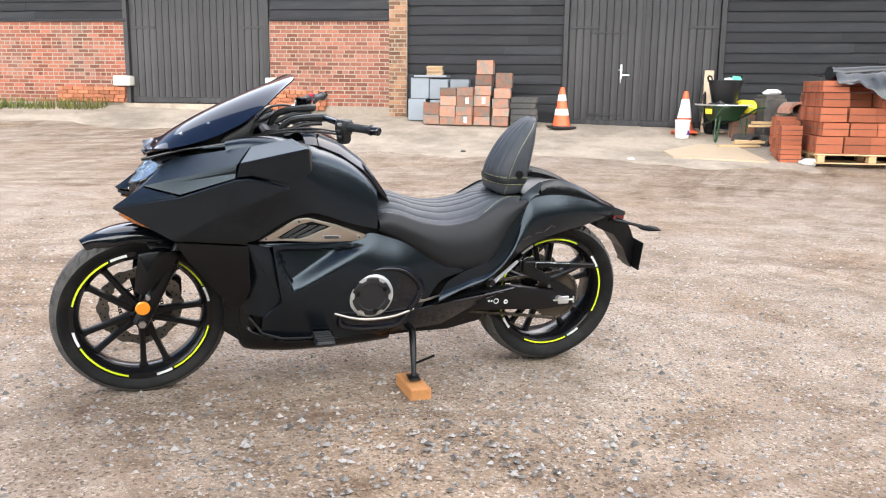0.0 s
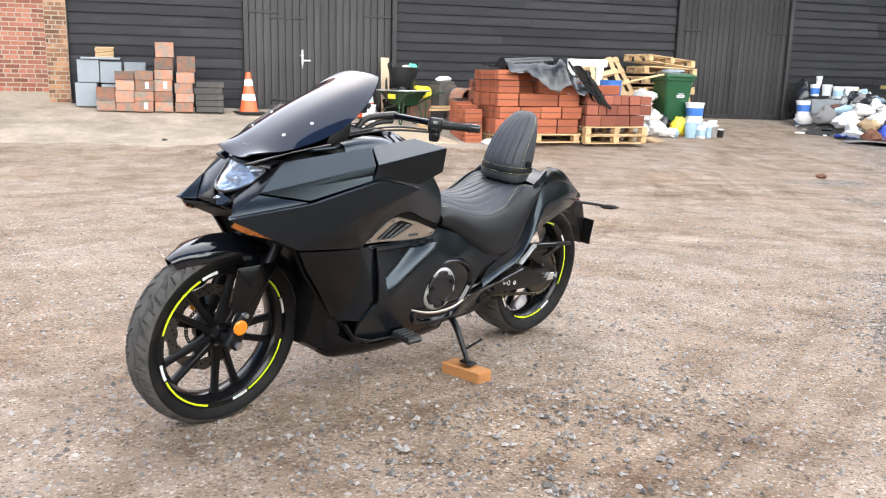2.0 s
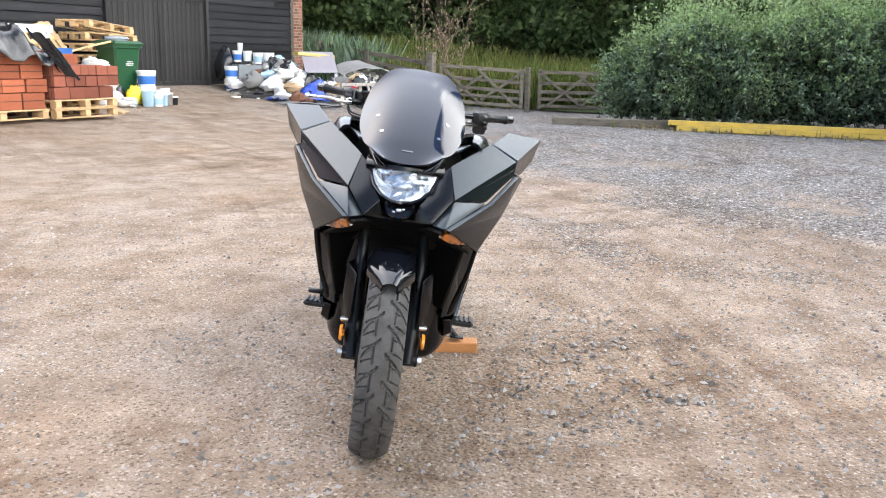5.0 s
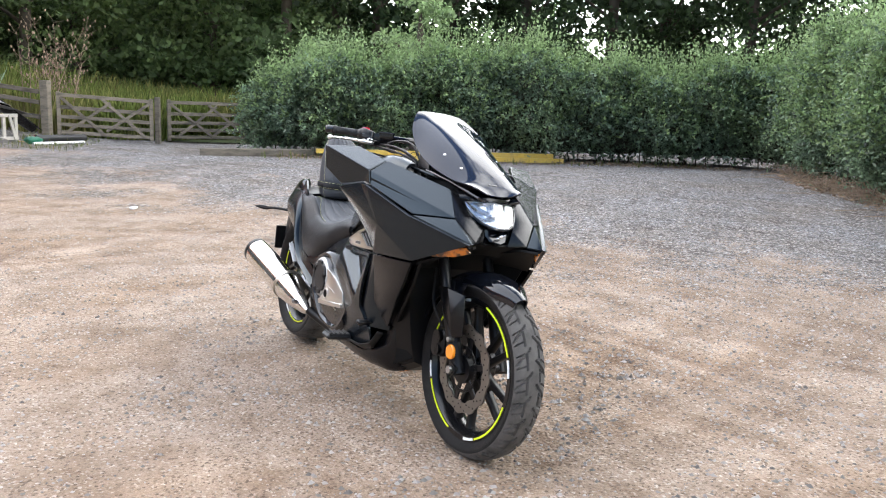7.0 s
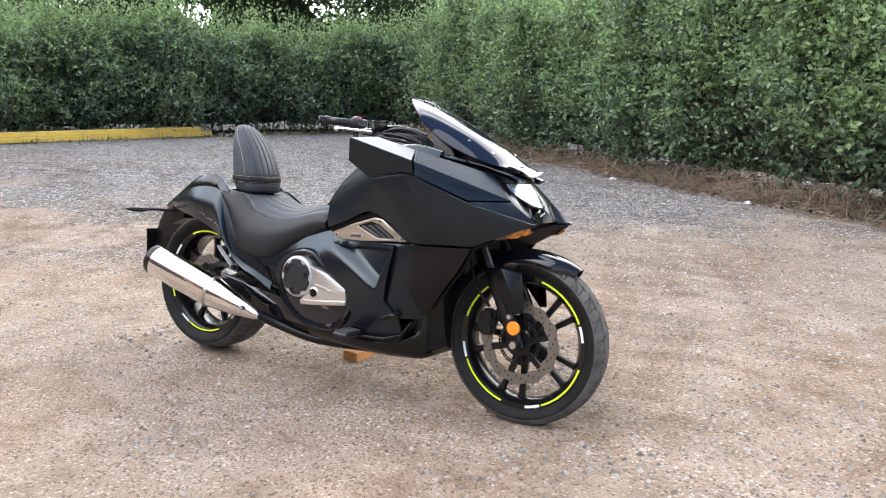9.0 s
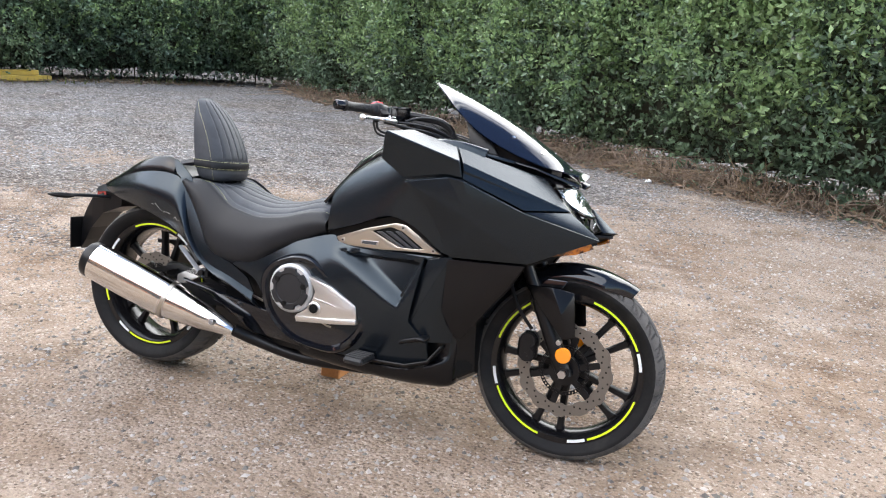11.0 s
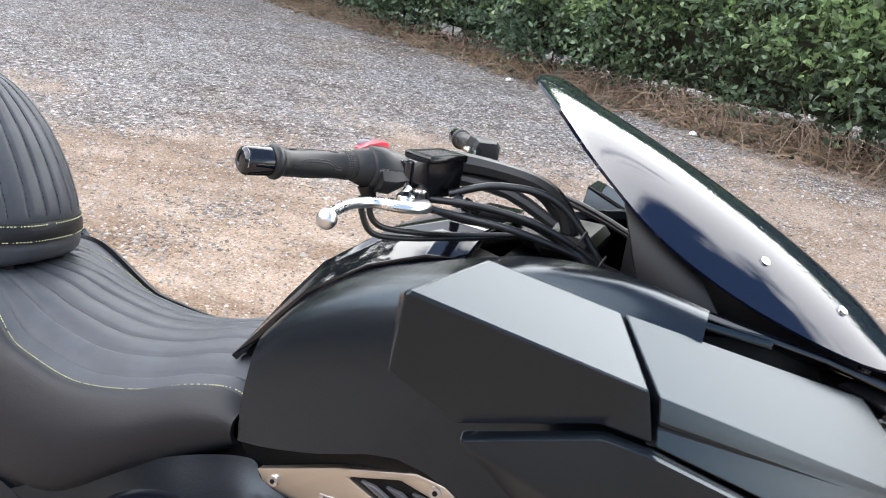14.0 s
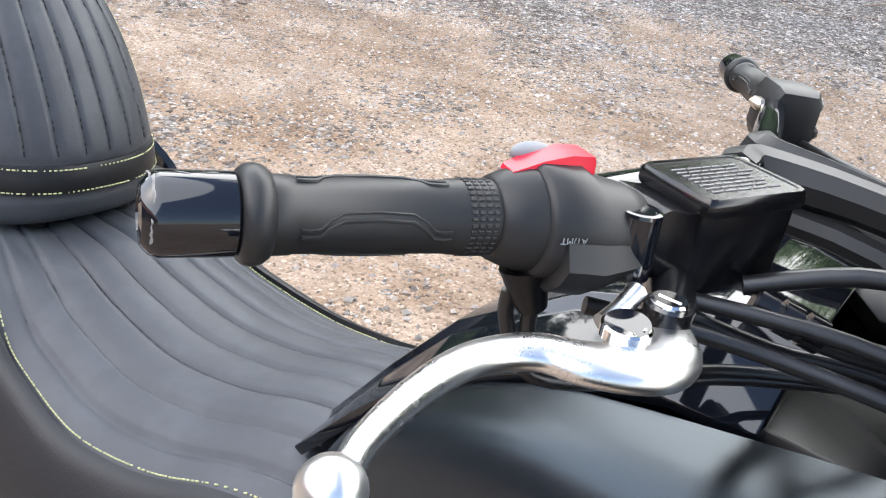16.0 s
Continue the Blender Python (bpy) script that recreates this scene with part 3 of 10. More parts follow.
def lie(x, y):
    """The ground's height: it falls to the right and climbs to the barn."""
    a = min(-0.022 * x if x < 5 else -0.11 - 0.004 * (x - 5), 0.3)
    d = ((BARN_Y + BARN_SLOPE * x) - y) / BARN_LEN
    return a + 0.6 * max(0.0, 1 - max(d, 0.0) / 7) ** 2 - 0.007


def at(x, y, turn=0.0, up=0.0):
    return Matrix.Translation((x, y, lie(x, y) + up)) @ Matrix.Rotation(radians(turn), 4, "Z")


def barn_at(s, out, turn=0.0, up=0.0):
    """A pose on the ground, s metres along the barn and out metres in front of it."""
    p = BARN @ Vector((s, -out, 0))
    return at(p.x, p.y, math.degrees(math.atan(BARN_SLOPE)) + turn, up)


def rough(x, y):
    n = noise.noise(Vector((x * 0.9, y * 0.9, 0.3))) * 0.012 + noise.noise(Vector((x * 3.1, y * 3.1, 1.7))) * 0.006
    rut = noise.noise(Vector(((x * 0.94 - y * 0.34) * 0.12, (x * 0.34 + y * 0.94) * 1.9, 4.2))) * 0.012
    return n + rut


def spread(lo, hi, near0, near1, fine, coarse):
    out, q = [], lo
    while q < hi:
        out.append(q)
        gap = max(near0 - q, q - near1, 0)
        q += fine + min(gap * 0.12, coarse)
    return out + [hi]


xs, ys = spread(-160, 170, -4.5, 5, 0.07, 14), spread(-160, 170, -5, 6, 0.07, 14)
flat = 0.10
verts = []
for y in ys:
    for x in xs:
        bike_gap = min(1.0, max(0.0, (math.hypot((x + 0.02) * 0.93 + (y - 0.06) * 0.36, 2.2 * ((y - 0.06) * 0.93 - (x + 0.02) * 0.36)) - 0.9) / 0.6))
        verts.append((x, y, lie(x, y) + rough(x, y) * bike_gap))
nx = len(xs)
faces = [(j * nx + i, j * nx + i + 1, (j + 1) * nx + i + 1, (j + 1) * nx + i) for j in range(len(ys) - 1) for i in range(nx - 1)]
ground_geo = Geo().add(verts, faces)
single("ground", ground_geo, M["gravel"], "sandy yard ground with grey gravel and wheel ruts", "ground", kind="structure", smooth=60, fix=False)


def pebbles(count, cx, cy, rx, ry, lo, hi, seed):
    rng = np.random.RandomState(seed)
    g = Geo()
    base = [(1, 0, 0), (0, 1, 0), (-1, 0, 0), (0, -1, 0), (0, 0, 1)]
    tri = [(0, 1, 4), (1, 2, 4), (2, 3, 4), (3, 0, 4)]
    for _ in range(count):
        x, y = cx + rng.randn() * rx, cy + rng.randn() * ry
        s = lo + (hi - lo) * rng.rand() ** 3.2
        a = rng.rand() * 6.28
        ca, sa = math.cos(a), math.sin(a)
        k = s * (0.6 + rng.rand(5) * 0.6)
        e = 0.6 + rng.rand() * 0.7
        z = lie(x, y) + (rough(x, y) if math.hypot(x, y) > 1.4 else 0) - s * 0.15
        g.add([(x + (p[0] * ca - p[1] * sa * e) * k[i], y + (p[0] * sa + p[1] * ca * e) * k[i], z + p[2] * k[i] * 0.75) for i, p in enumerate(base)], tri)
    return g


single("loose_stones", pebbles(80000, 0.3, -0.6, 3.4, 3.2, 0.003, 0.017, 5), M["pebble"], "loose grey and tan stones lying on the yard", "gravel", kind="stuff", fix=False)
single("scattered_stones", pebbles(52000, 4.5, -4.6, 4.6, 2.6, 0.005, 0.022, 6), M["pebble"], "pale loose stones thick towards the hedge", "gravel", kind="stuff", fix=False)
# ---- the barn ----
def slab(name, s0, s1, z0, z1, y0, y1, mat, label, category="wall"):
    g = Geo().box(((s0 + s1) / 2, (y0 + y1) / 2, (z0 + z1) / 2), (s1 - s0, y1 - y0, z1 - z0))
    return single(name, g, mat, label, category, BARN, kind="structure")


EAVES = 4.7
barn_base = 0.2
slab("wall_back", -16.2, 17.5, barn_base, EAVES, 9.6, 9.85, M["mortar"], "rear wall of the brick and timber barn")
slab("wall_west", -16.2, -15.95, barn_base, EAVES, 0.25, 9.6, M["mortar"], "end wall of the brick and timber barn")
wall_clad = slab("wall_north", -0.43, 2.46, barn_base, EAVES, 0.09, 0.25, M["door_wood"], "barn wall clad in black weatherboards beside a brick pier")
wall_clad_b = slab("wall_north_2", 5.27, 11.27, barn_base, EAVES, 0.09, 0.25, M["door_wood"], "barn wall clad in black weatherboards between two pairs of doors")
wall_clad_c = slab("wall_north_3", 14.13, 17.14, barn_base, EAVES, 0.09, 0.25, M["door_wood"], "barn wall clad in black weatherboards behind a heap of rubbish")
wall_brick_a = slab("wall_brick_1", -15.9, -6.16, barn_base, 2.40, 0.012, 0.25, M["mortar"], "old red brick wall with pale mortar under black boards")
wall_brick_b = slab("wall_brick_2", -3.14, -0.77, barn_base, 2.40, 0.012, 0.25, M["mortar"], "old red brick wall with pale mortar under black boards")
wall_upper_a = slab("wall_upper_1", -15.9, -6.16, 2.40, EAVES, 0.05, 0.25, M["door_wood"], "black weatherboarding over the red brick")
wall_upper_b = slab("wall_upper_2", -3.14, -0.77, 2.40, EAVES, 0.05, 0.25, M["door_wood"], "black weatherboarding over the red brick")
pier_a = slab("wall_pier_1", -0.77, -0.43, barn_base, EAVES, -0.028, 0.25, M["mortar"], "brick pier of mixed red and brown stocks")
pier_b = slab("wall_pier_2", 17.14, 17.5, barn_base, EAVES, -0.028, 9.6, M["mortar"], "red brick corner of the barn")
for i, (a, b) in enumerate(((-6.16, -3.14), (2.46, 5.27), (11.27, 14.13))):
    slab("wall_over_door_%d" % (i + 1), a, b, 4.25, EAVES, 0.05, 0.25, M["door_wood"], "black boarding over the barn doors")
slab("ceiling", -16.2, 17.14, EAVES - 0.1, EAVES, 0.25, 9.6, M["door_wood"], "dark boarded loft floor of the barn", "ceiling")
roof_geo = Geo()
for side, y0, y1 in ((0, -0.45, 4.9), (1, 10.3, 4.9)):
    roof_geo.add([(-16.6, y0, EAVES - 0.1), (17.9, y0, EAVES - 0.1), (17.9, y1, 8.3), (-16.6, y1, 8.3), (-16.6, y0, EAVES + 0.05), (17.9, y0, EAVES + 0.05), (17.9, y1, 8.45), (-16.6, y1, 8.45)],
                 [(0, 1, 2, 3), (4, 7, 6, 5), (0, 4, 5, 1), (1, 5, 6, 2), (2, 6, 7, 3), (3, 7, 4, 0)])
single("roof", roof_geo, M["roof"], "pitched clay tile roof of the barn", "roof", BARN, kind="structure")

# doors of vertical boards
def barn_door(name, s0, s1, z0, label, wicket):
    d = thing(name, label, "barn door", BARN, kind="structure")
    part("frame", Geo().box((s0 + 0.045, 0.05, (z0 + 4.25) / 2), (0.09, 0.14, 4.25 - z0), b=0.006), M["door_wood"], d)
    part("frame", Geo().box((s1 - 0.045, 0.05, (z0 + 4.25) / 2), (0.09, 0.14, 4.25 - z0), b=0.006), M["door_wood"], d)
    a, b = s0 + 0.095, s1 - 0.095
    mid = (a + b) / 2
    rng = random.Random(name)
    for lo, hi in ((a, mid - 0.006), (mid + 0.006, b)):
        n = 10
        w = (hi - lo) / n
        plank = Geo().box((0, 0, 0), (w - 0.007, 0.03, 4.2 - z0), b=0.006).mesh("plank")
        plank.materials.append(M["door_wood"])
        for i in range(n):
            part("plank", plank, None, d, m=Matrix.Translation((lo + (i + 0.5) * w, 0.075 + rng.uniform(-0.003, 0.003), (z0 + 0.04 + 4.24) / 2)))
        part("backing", Geo().box(((lo + hi) / 2, 0.115, (z0 + 4.24) / 2), (hi - lo, 0.04, 4.15 - z0)), M["iron"], d)
        part("kick_rail", Geo().box(((lo + hi) / 2, 0.047, z0 + 0.07), (hi - lo - 0.02, 0.026, 0.11), b=0.008), M["door_wood"], d)
        for z in (2.265, 3.7):
            out = lo if lo == a else hi
            sg = 1 if lo == a else -1
            part("hinge", Geo().box((out + sg * 0.26, 0.048, z), (0.56, 0.016, 0.05), b=0.004).cyl((out - sg * 0.02, 0.04, z - 0.06), (out - sg * 0.02, 0.04, z + 0.06), 0.018, n=10), M["iron"], d)
    part("cover_strip", Geo().box((mid, 0.05, (z0 + 4.2) / 2), (0.05, 0.02, 4.1 - z0), b=0.005), M["door_wood"], d)
    if wicket:
        for z in (2.17, 0.72):
            part("ledge", Geo().box((3.23, 0.05, z), (0.62, 0.018, 0.035), b=0.004), M["iron"], d)
        g = Geo().box((3.51, 0.045, 1.49), (0.035, 0.014, 0.26), b=0.004).box((3.495, 0.03, 1.52), (0.09, 0.018, 0.016), b=0.004).box((3.585, 0.04, 1.43), (0.15, 0.02, 0.03), b=0.005).tube([(3.505, 0.03, 1.41), (3.50, 0.018, 1.35), (3.505, 0.025, 1.29)], 0.007, 6)
        part("hasp", g, M["galv"], d, "galvanised hasp and handle", smooth=40)
    return d


barn_door("door_1", -6.16, -3.14, 0.80, "tall closed pair of black boarded barn doors set in brick", False)
barn_door("door_2", 2.46, 5.27, 0.50, "tall closed pair of black boarded barn doors with a galvanised hasp", True)
barn_door("door_3", 11.27, 14.13, 0.40, "tall closed pair of black boarded barn doors at the yard's end", False)
slab("doorstep_1", -6.2, -3.1, 0.3, 0.80, -0.10, 0.25, M["concrete"], "concrete sill under the barn doors", "step")
slab("doorstep_2", 2.40, 5.33, 0.0, 0.50, -0.04, 0.25, M["concrete"], "concrete sill under the barn doors", "step")
slab("doorstep_3", 11.2, 14.2, 0.0, 0.40, -0.10, 0.25, M["concrete"], "concrete sill under the barn doors", "step")
single("stone_block", Geo().box((0, 0, 0), (0.36, 0.22, 0.2), b=0.02), M["stone"], "pale stone block at the foot of the barn door jamb", "stone", BARN @ Matrix.Translation((-6.19, -0.05, 1.235)), kind="structure")
single("stone_block", Geo().box((0, 0, 0), (0.22, 0.2, 0.12), b=0.02), M["stone"], "pale stone block at the foot of the barn door jamb", "stone", BARN @ Matrix.Translation((-3.08, -0.05, 1.26)), kind="structure")

# the dusty concrete apron along the barn
apron = Geo()
rng = random.Random(3)
av = []
for i in range(58):
    s = -16 + i * 0.39
    reach = 2.2 + 1.3 * min(1, max(0, (s + 4.0) / 3.2)) + 0.5 * noise.noise(Vector((s * 0.7, 3.3, 0))) + rng.uniform(-0.12, 0.12)
    for k in range(6):
        p = BARN @ Vector((s, -0.02 - (reach - 0.02) * k / 5, 0))
        av.append((p.x, p.y, lie(p.x, p.y) + (0.016 if k < 5 else -0.02)))
apron.add(av, [(i * 6 + k, i * 6 + k + 1, (i + 1) * 6 + k + 1, (i + 1) * 6 + k) for i in range(57) for k in range(5)])
single("pavement", apron, M["concrete"], "pale dusty concrete apron in front of the barn", "pavement", kind="structure", smooth=40)

# weeds at the brick wall's foot
# ---- hedges, trees and field ----
def fast_mesh(name, verts, quads, mat):
    me = bpy.data.meshes.new(name)
    n, f = len(verts), len(quads)
    k = quads.shape[1]
    me.vertices.add(n)
    me.vertices.foreach_set("co", np.asarray(verts, dtype=np.float32).ravel())
    me.loops.add(f * k)
    me.loops.foreach_set("vertex_index", np.asarray(quads, dtype=np.int32).ravel())
    me.polygons.add(f)
    me.polygons.foreach_set("loop_start", np.arange(0, f * k, k, dtype=np.int32))
    me.update(calc_edges=True)
    me.validate()
    me.materials.append(mat)
    return me


def leaf_mesh(name, p, d, size, mat, rng, wide=0.55):
    """Folded leaves at p, pointing along d."""
    n = len(p)
    d = d / np.linalg.norm(d, axis=1, keepdims=True)
    r = rng.randn(n, 3)
    side = np.cross(d, r)
    side /= np.linalg.norm(side, axis=1, keepdims=True) + 1e-9
    up = np.cross(side, d)
    s = size[:, None]
    mid = p + d * s * 0.45
    v = np.stack([p, mid + side * s * wide * 0.5 + up * s * 0.12, p + d * s, mid - side * s * wide * 0.5 + up * s * 0.12], axis=1).reshape(-1, 3)
    i = np.arange(n)[:, None] * 4
    t = np.concatenate([i + [0, 1, 2], i + [0, 2, 3]], axis=0).reshape(-1, 3)
    return fast_mesh(name, v, t, mat)


def shoots(rng, base, way, length, per, size, droop=0.25, spread_=0.9):
    """Leaves along short curved shoots."""
    n = len(base)
    t = np.linspace(0.1, 1.0, per)[None, :, None]
    way = way / np.linalg.norm(way, axis=1, keepdims=True)
    p = base[:, None, :] + way[:, None, :] * length[:, None, None] * t
    p[:, :, 2] -= droop * (length[:, None] * t[0, :, 0][None, :] ** 2) * (0.4 + 0.6 * rng.rand(n, 1))
    p += rng.randn(n, per, 3) * 0.012
    d = way[:, None, :] * 0.5 + rng.randn(n, per, 3) * spread_ * 0.6
    s = size * (0.65 + 0.7 * rng.rand(n, per))
    return p.reshape(-1, 3), d.reshape(-1, 3), s.ravel()


def hedge(label, line, height, thick, count, per, size, seed, pale=0.16, round_end=0.0):
    rng = np.random.RandomState(seed)
    pts = np.array(line, float)
    seg = np.diff(pts, axis=0)
    ln = np.linalg.norm(seg, axis=1)
    cum = np.concatenate([[0], np.cumsum(ln)])

    def along(s):
        k = np.clip(np.searchsorted(cum, s, side="right") - 1, 0, len(seg) - 1)
        q = pts[k] + seg[k] * ((s - cum[k]) / ln[k])[:, None]
        t = seg[k] / ln[k][:, None]
        return q, np.stack([t[:, 1], -t[:, 0]], axis=1) 
    h = thing("hedge", label, "hedge")
    ground_z = np.vectorize(lie)

    def bulge(s, z):
        a = np.sin(s * 1.7 + seed) * 0.17 + np.sin(s * 4.1 + 2 * seed) * 0.12 + np.sin(s * 9.3 + z * 3.0) * 0.08 + np.sin(z * 5.2 + s * 2.3) * 0.11
        return a
    def place(s, z, deep):
        q, nrm = along(s)
        prof = 0.10 + 0.30 * (1 - np.abs(z / height - 0.42) * 1.5)
        out = prof + bulge(s, z) - deep
        x, y = q[:, 0] + nrm[:, 0] * out, q[:, 1] + nrm[:, 1] * out
        return np.stack([x, y, ground_z(q[:, 0], q[:, 1]) + z], axis=1), nrm
    top = lambda s: (height if not round_end else height * (1 - 0.62 * np.clip(1 - s / round_end, 0, 1) ** 1.8)) + np.sin(s * 0.9 + seed) * 0.16 + np.sin(s * 2.9) * 0.13 + np.sin(s * 6.1 + seed) * 0.06
    # face
    s = rng.rand(count) * cum[-1]
    z = 0.12 + (top(s) - 0.12) * rng.rand(count) ** 0.9
    deep = np.abs(rng.randn(count)) * 0.22 - 0.06
    deep += np.where(z < 0.45, 0.22, 0)
    base, nrm = place(s, z, deep)
    way = np.concatenate([nrm, np.full((count, 1), 0.35)], axis=1) + rng.randn(count, 3) * 0.55
    p, d, sz = shoots(rng, base, way, 0.12 + 0.36 * rng.rand(count) ** 1.6, per, size)
    part("foliage", leaf_mesh("foliage", p, d, sz, M["leaf"], rng), M["leaf"], h, kind="stuff", fix=False)
    # crown and its upright whips, paler
    n2 = int(count * 0.42)
    s = rng.rand(n2) * cum[-1]
    deep = rng.rand(n2) * thick
    base, nrm = place(s, np.full(n2, height), deep)
    base[:, 2] += top(s) - height - 0.15 + rng.rand(n2) * 0.15
    way = np.concatenate([nrm * 0.2, np.ones((n2, 1))], axis=1) + rng.randn(n2, 3) * 0.32
    p, d, sz = shoots(rng, base, way, 0.25 + 0.85 * rng.rand(n2) ** 2.2, per, size, droop=0.05)
    part("crown_growth", leaf_mesh("crown_growth", p, d, sz, M["leaf_pale"], rng), M["leaf_pale"], h, "pale new shoots", kind="stuff", fix=False)
    n3 = int(count * pale)
    s = rng.rand(n3) * cum[-1]
    z = top(s) * (0.25 + 0.75 * rng.rand(n3) ** 0.55)
    base, nrm = place(s, z, np.abs(rng.randn(n3)) * 0.10 - 0.10)
    way = np.concatenate([nrm * 0.8, np.full((n3, 1), 0.6)], axis=1) + rng.randn(n3, 3) * 0.5
    p, d, sz = shoots(rng, base, way, 0.14 + 0.42 * rng.rand(n3) ** 1.6, per, size)
    part("new_growth", leaf_mesh("new_growth", p, d, sz, M["leaf_pale"], rng), M["leaf_pale"], h, kind="stuff", fix=False)
    # one solid dark core behind the leaves, in place of inner twigs
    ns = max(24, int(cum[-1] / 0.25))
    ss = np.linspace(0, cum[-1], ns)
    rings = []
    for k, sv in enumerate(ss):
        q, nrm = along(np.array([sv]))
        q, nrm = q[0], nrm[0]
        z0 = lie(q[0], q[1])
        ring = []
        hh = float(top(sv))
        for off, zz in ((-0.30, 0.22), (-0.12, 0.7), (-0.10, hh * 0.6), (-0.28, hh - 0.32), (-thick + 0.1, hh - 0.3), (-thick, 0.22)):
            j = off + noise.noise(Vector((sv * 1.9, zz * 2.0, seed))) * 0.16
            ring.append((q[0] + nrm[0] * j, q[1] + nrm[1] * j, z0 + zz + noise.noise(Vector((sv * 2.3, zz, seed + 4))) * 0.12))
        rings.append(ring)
    part("heart", Geo().loft(rings), M["twig"], h, "solid dark core in place of inner twigs", smooth=0)
    stems = Geo()
    for _ in range(int(cum[-1] * 5)):
        sv = rng.rand() * cum[-1]
        q, nrm = along(np.array([sv]))
        q, nrm = q[0], nrm[0]
        o = -0.1 - rng.rand() * 0.5
        b = Vector((q[0] + nrm[0] * o, q[1] + nrm[1] * o, 0))
        b.z = lie(b.x, b.y) - 0.05
        tip = b + Vector((rng.randn() * 0.12, rng.randn() * 0.12, 0.5 + rng.rand() * 0.4))
        stems.tube([b, (b + tip) / 2 + Vector((rng.randn() * 0.04, rng.randn() * 0.04, 0)), tip], [0.016, 0.012, 0.006], 5, 2)
    part("stem_mass", stems, M["twig"], h, "bare brown stems", kind="stuff", fix=False)
    return h


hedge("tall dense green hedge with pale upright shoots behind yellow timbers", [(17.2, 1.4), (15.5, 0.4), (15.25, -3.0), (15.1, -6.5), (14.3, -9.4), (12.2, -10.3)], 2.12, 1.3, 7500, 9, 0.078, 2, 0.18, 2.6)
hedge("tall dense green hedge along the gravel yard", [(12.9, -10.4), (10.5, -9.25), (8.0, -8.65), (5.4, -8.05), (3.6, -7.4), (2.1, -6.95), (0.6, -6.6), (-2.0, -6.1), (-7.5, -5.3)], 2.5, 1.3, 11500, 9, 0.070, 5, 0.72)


def tree(name, label, height, radius, crown_low, clumps, leaves, leaf_size, mat, seed, narrow=1.0):
    rng = np.random.RandomState(seed)
    t = thing(name, label, "tree")
    lean = rng.randn(2) * 0.25
    trunk = Geo().tube([(0, 0, -0.2), (lean[0] * 0.3, lean[1] * 0.3, height * 0.3), (lean[0], lean[1], height * 0.65), (lean[0] * 1.4, lean[1] * 1.4, height * 0.93)], [0.24, 0.19, 0.12, 0.03], 8, 3)
    part("trunk", trunk, M["bark"], t, smooth=50)
    cen = []
    for i in range(clumps):
        u = rng.rand()
        zz = crown_low + (height - crown_low) * u
        w = radius * narrow * math.sin(math.pi * min(0.97, 0.12 + 0.86 * u) ** 0.8) ** 0.7
        a, rr = rng.rand() * 6.283, w * (0.45 + 0.6 * rng.rand())
        cen.append((rr * math.cos(a) + lean[0] * u, rr * math.sin(a) + lean[1] * u, zz))
    for c in cen[:9]:
        z0 = max(crown_low * 0.7, c[2] - 0.35 * math.hypot(c[0], c[1]) - 0.5)
        part("limb", Geo().tube([(lean[0] * z0 / height, lean[1] * z0 / height, z0), (c[0] * 0.5, c[1] * 0.5, (z0 + c[2]) / 2 + 0.1), c], [0.08, 0.05, 0.015], 6, 3), M["bark"], t, smooth=50)
    cen = np.array(cen)
    k = rng.randint(0, clumps, leaves)
    r = rng.randn(leaves, 3)
    r /= np.linalg.norm(r, axis=1, keepdims=True)
    r[:, 2] = np.abs(r[:, 2]) * 0.9 - 0.25
    p = cen[k] + r * (radius * 0.36 * (0.5 + 0.55 * rng.rand(leaves)))[:, None] * np.array([1, 1, 0.72])
    d = r * 0.7 + rng.randn(leaves, 3) * 0.6
    part("crown", leaf_mesh("crown", p, d, leaf_size * (0.6 + 0.8 * rng.rand(leaves)), mat, rng, 0.7), mat, t, kind="stuff", fix=False)
    return t


broad = tree("broadleaf_tree", "full dark green broadleaf tree behind the field gate", 9.5, 3.4, 0.7, 90, 15000, 0.21, M["leaf_tree"], 11)
broad.matrix_world = at(27.0, 9.5, 0)
broad_b = tree("broadleaf_tree", "dark green broadleaf tree in the wood's edge", 11.0, 3.6, 1.2, 85, 13000, 0.23, M["leaf_tree"], 23)
broad_b.matrix_world = at(28.5, 3.5, 30)
poplar = tree("poplar_tree", "tall dark poplar with bare lower trunk behind the hedge", 13.5, 2.6, 2.6, 75, 7500, 0.23, M["leaf_poplar"], 31, 0.9)
poplar.matrix_world = at(27.5, -5.0, 0)
rng = random.Random(8)
for x, y in ((30, 15), (33, 9.5), (25.0, 15.5), (26, 20.5), (31, 21), (35, 4), (22.5, 19.5)):
    copy_thing(broad, at(x, y, rng.uniform(0, 360)))
for x, y in ((32, -1), (26.5, 1.0), (33, -8), (29, -15)):
    copy_thing(broad_b, at(x, y, rng.uniform(0, 360)))
for x, y in ((26.5, -2.2), (28, -7.8), (26, -10.5), (28.5, -13.5), (24.5, -15), (23, -18.5), (20.5, -19.5), (17.5, -21.5), (14.5, -20)):
    copy_thing(poplar, at(x, y, rng.uniform(0, 360)))
for x, y in ((21, -24), (30, -20)):
    copy_thing(broad_b, at(x, y, rng.uniform(0, 360)))

# a pale yellow-green bush above the hedge
bush = tree("bush", "yellow-green bush standing behind the hedge", 3.7, 1.3, 0.5, 30, 3500, 0.13, M["leaf_pale"], 41)
bush.matrix_world = at(18.3, -2.6, 0)
bush2 = copy_thing(bush, at(20.2, 0.2, 80))
bush2.scale = (0.75, 0.75, 0.72)
bush2["label"] = "yellow-green bush leaning over the end of the gate"

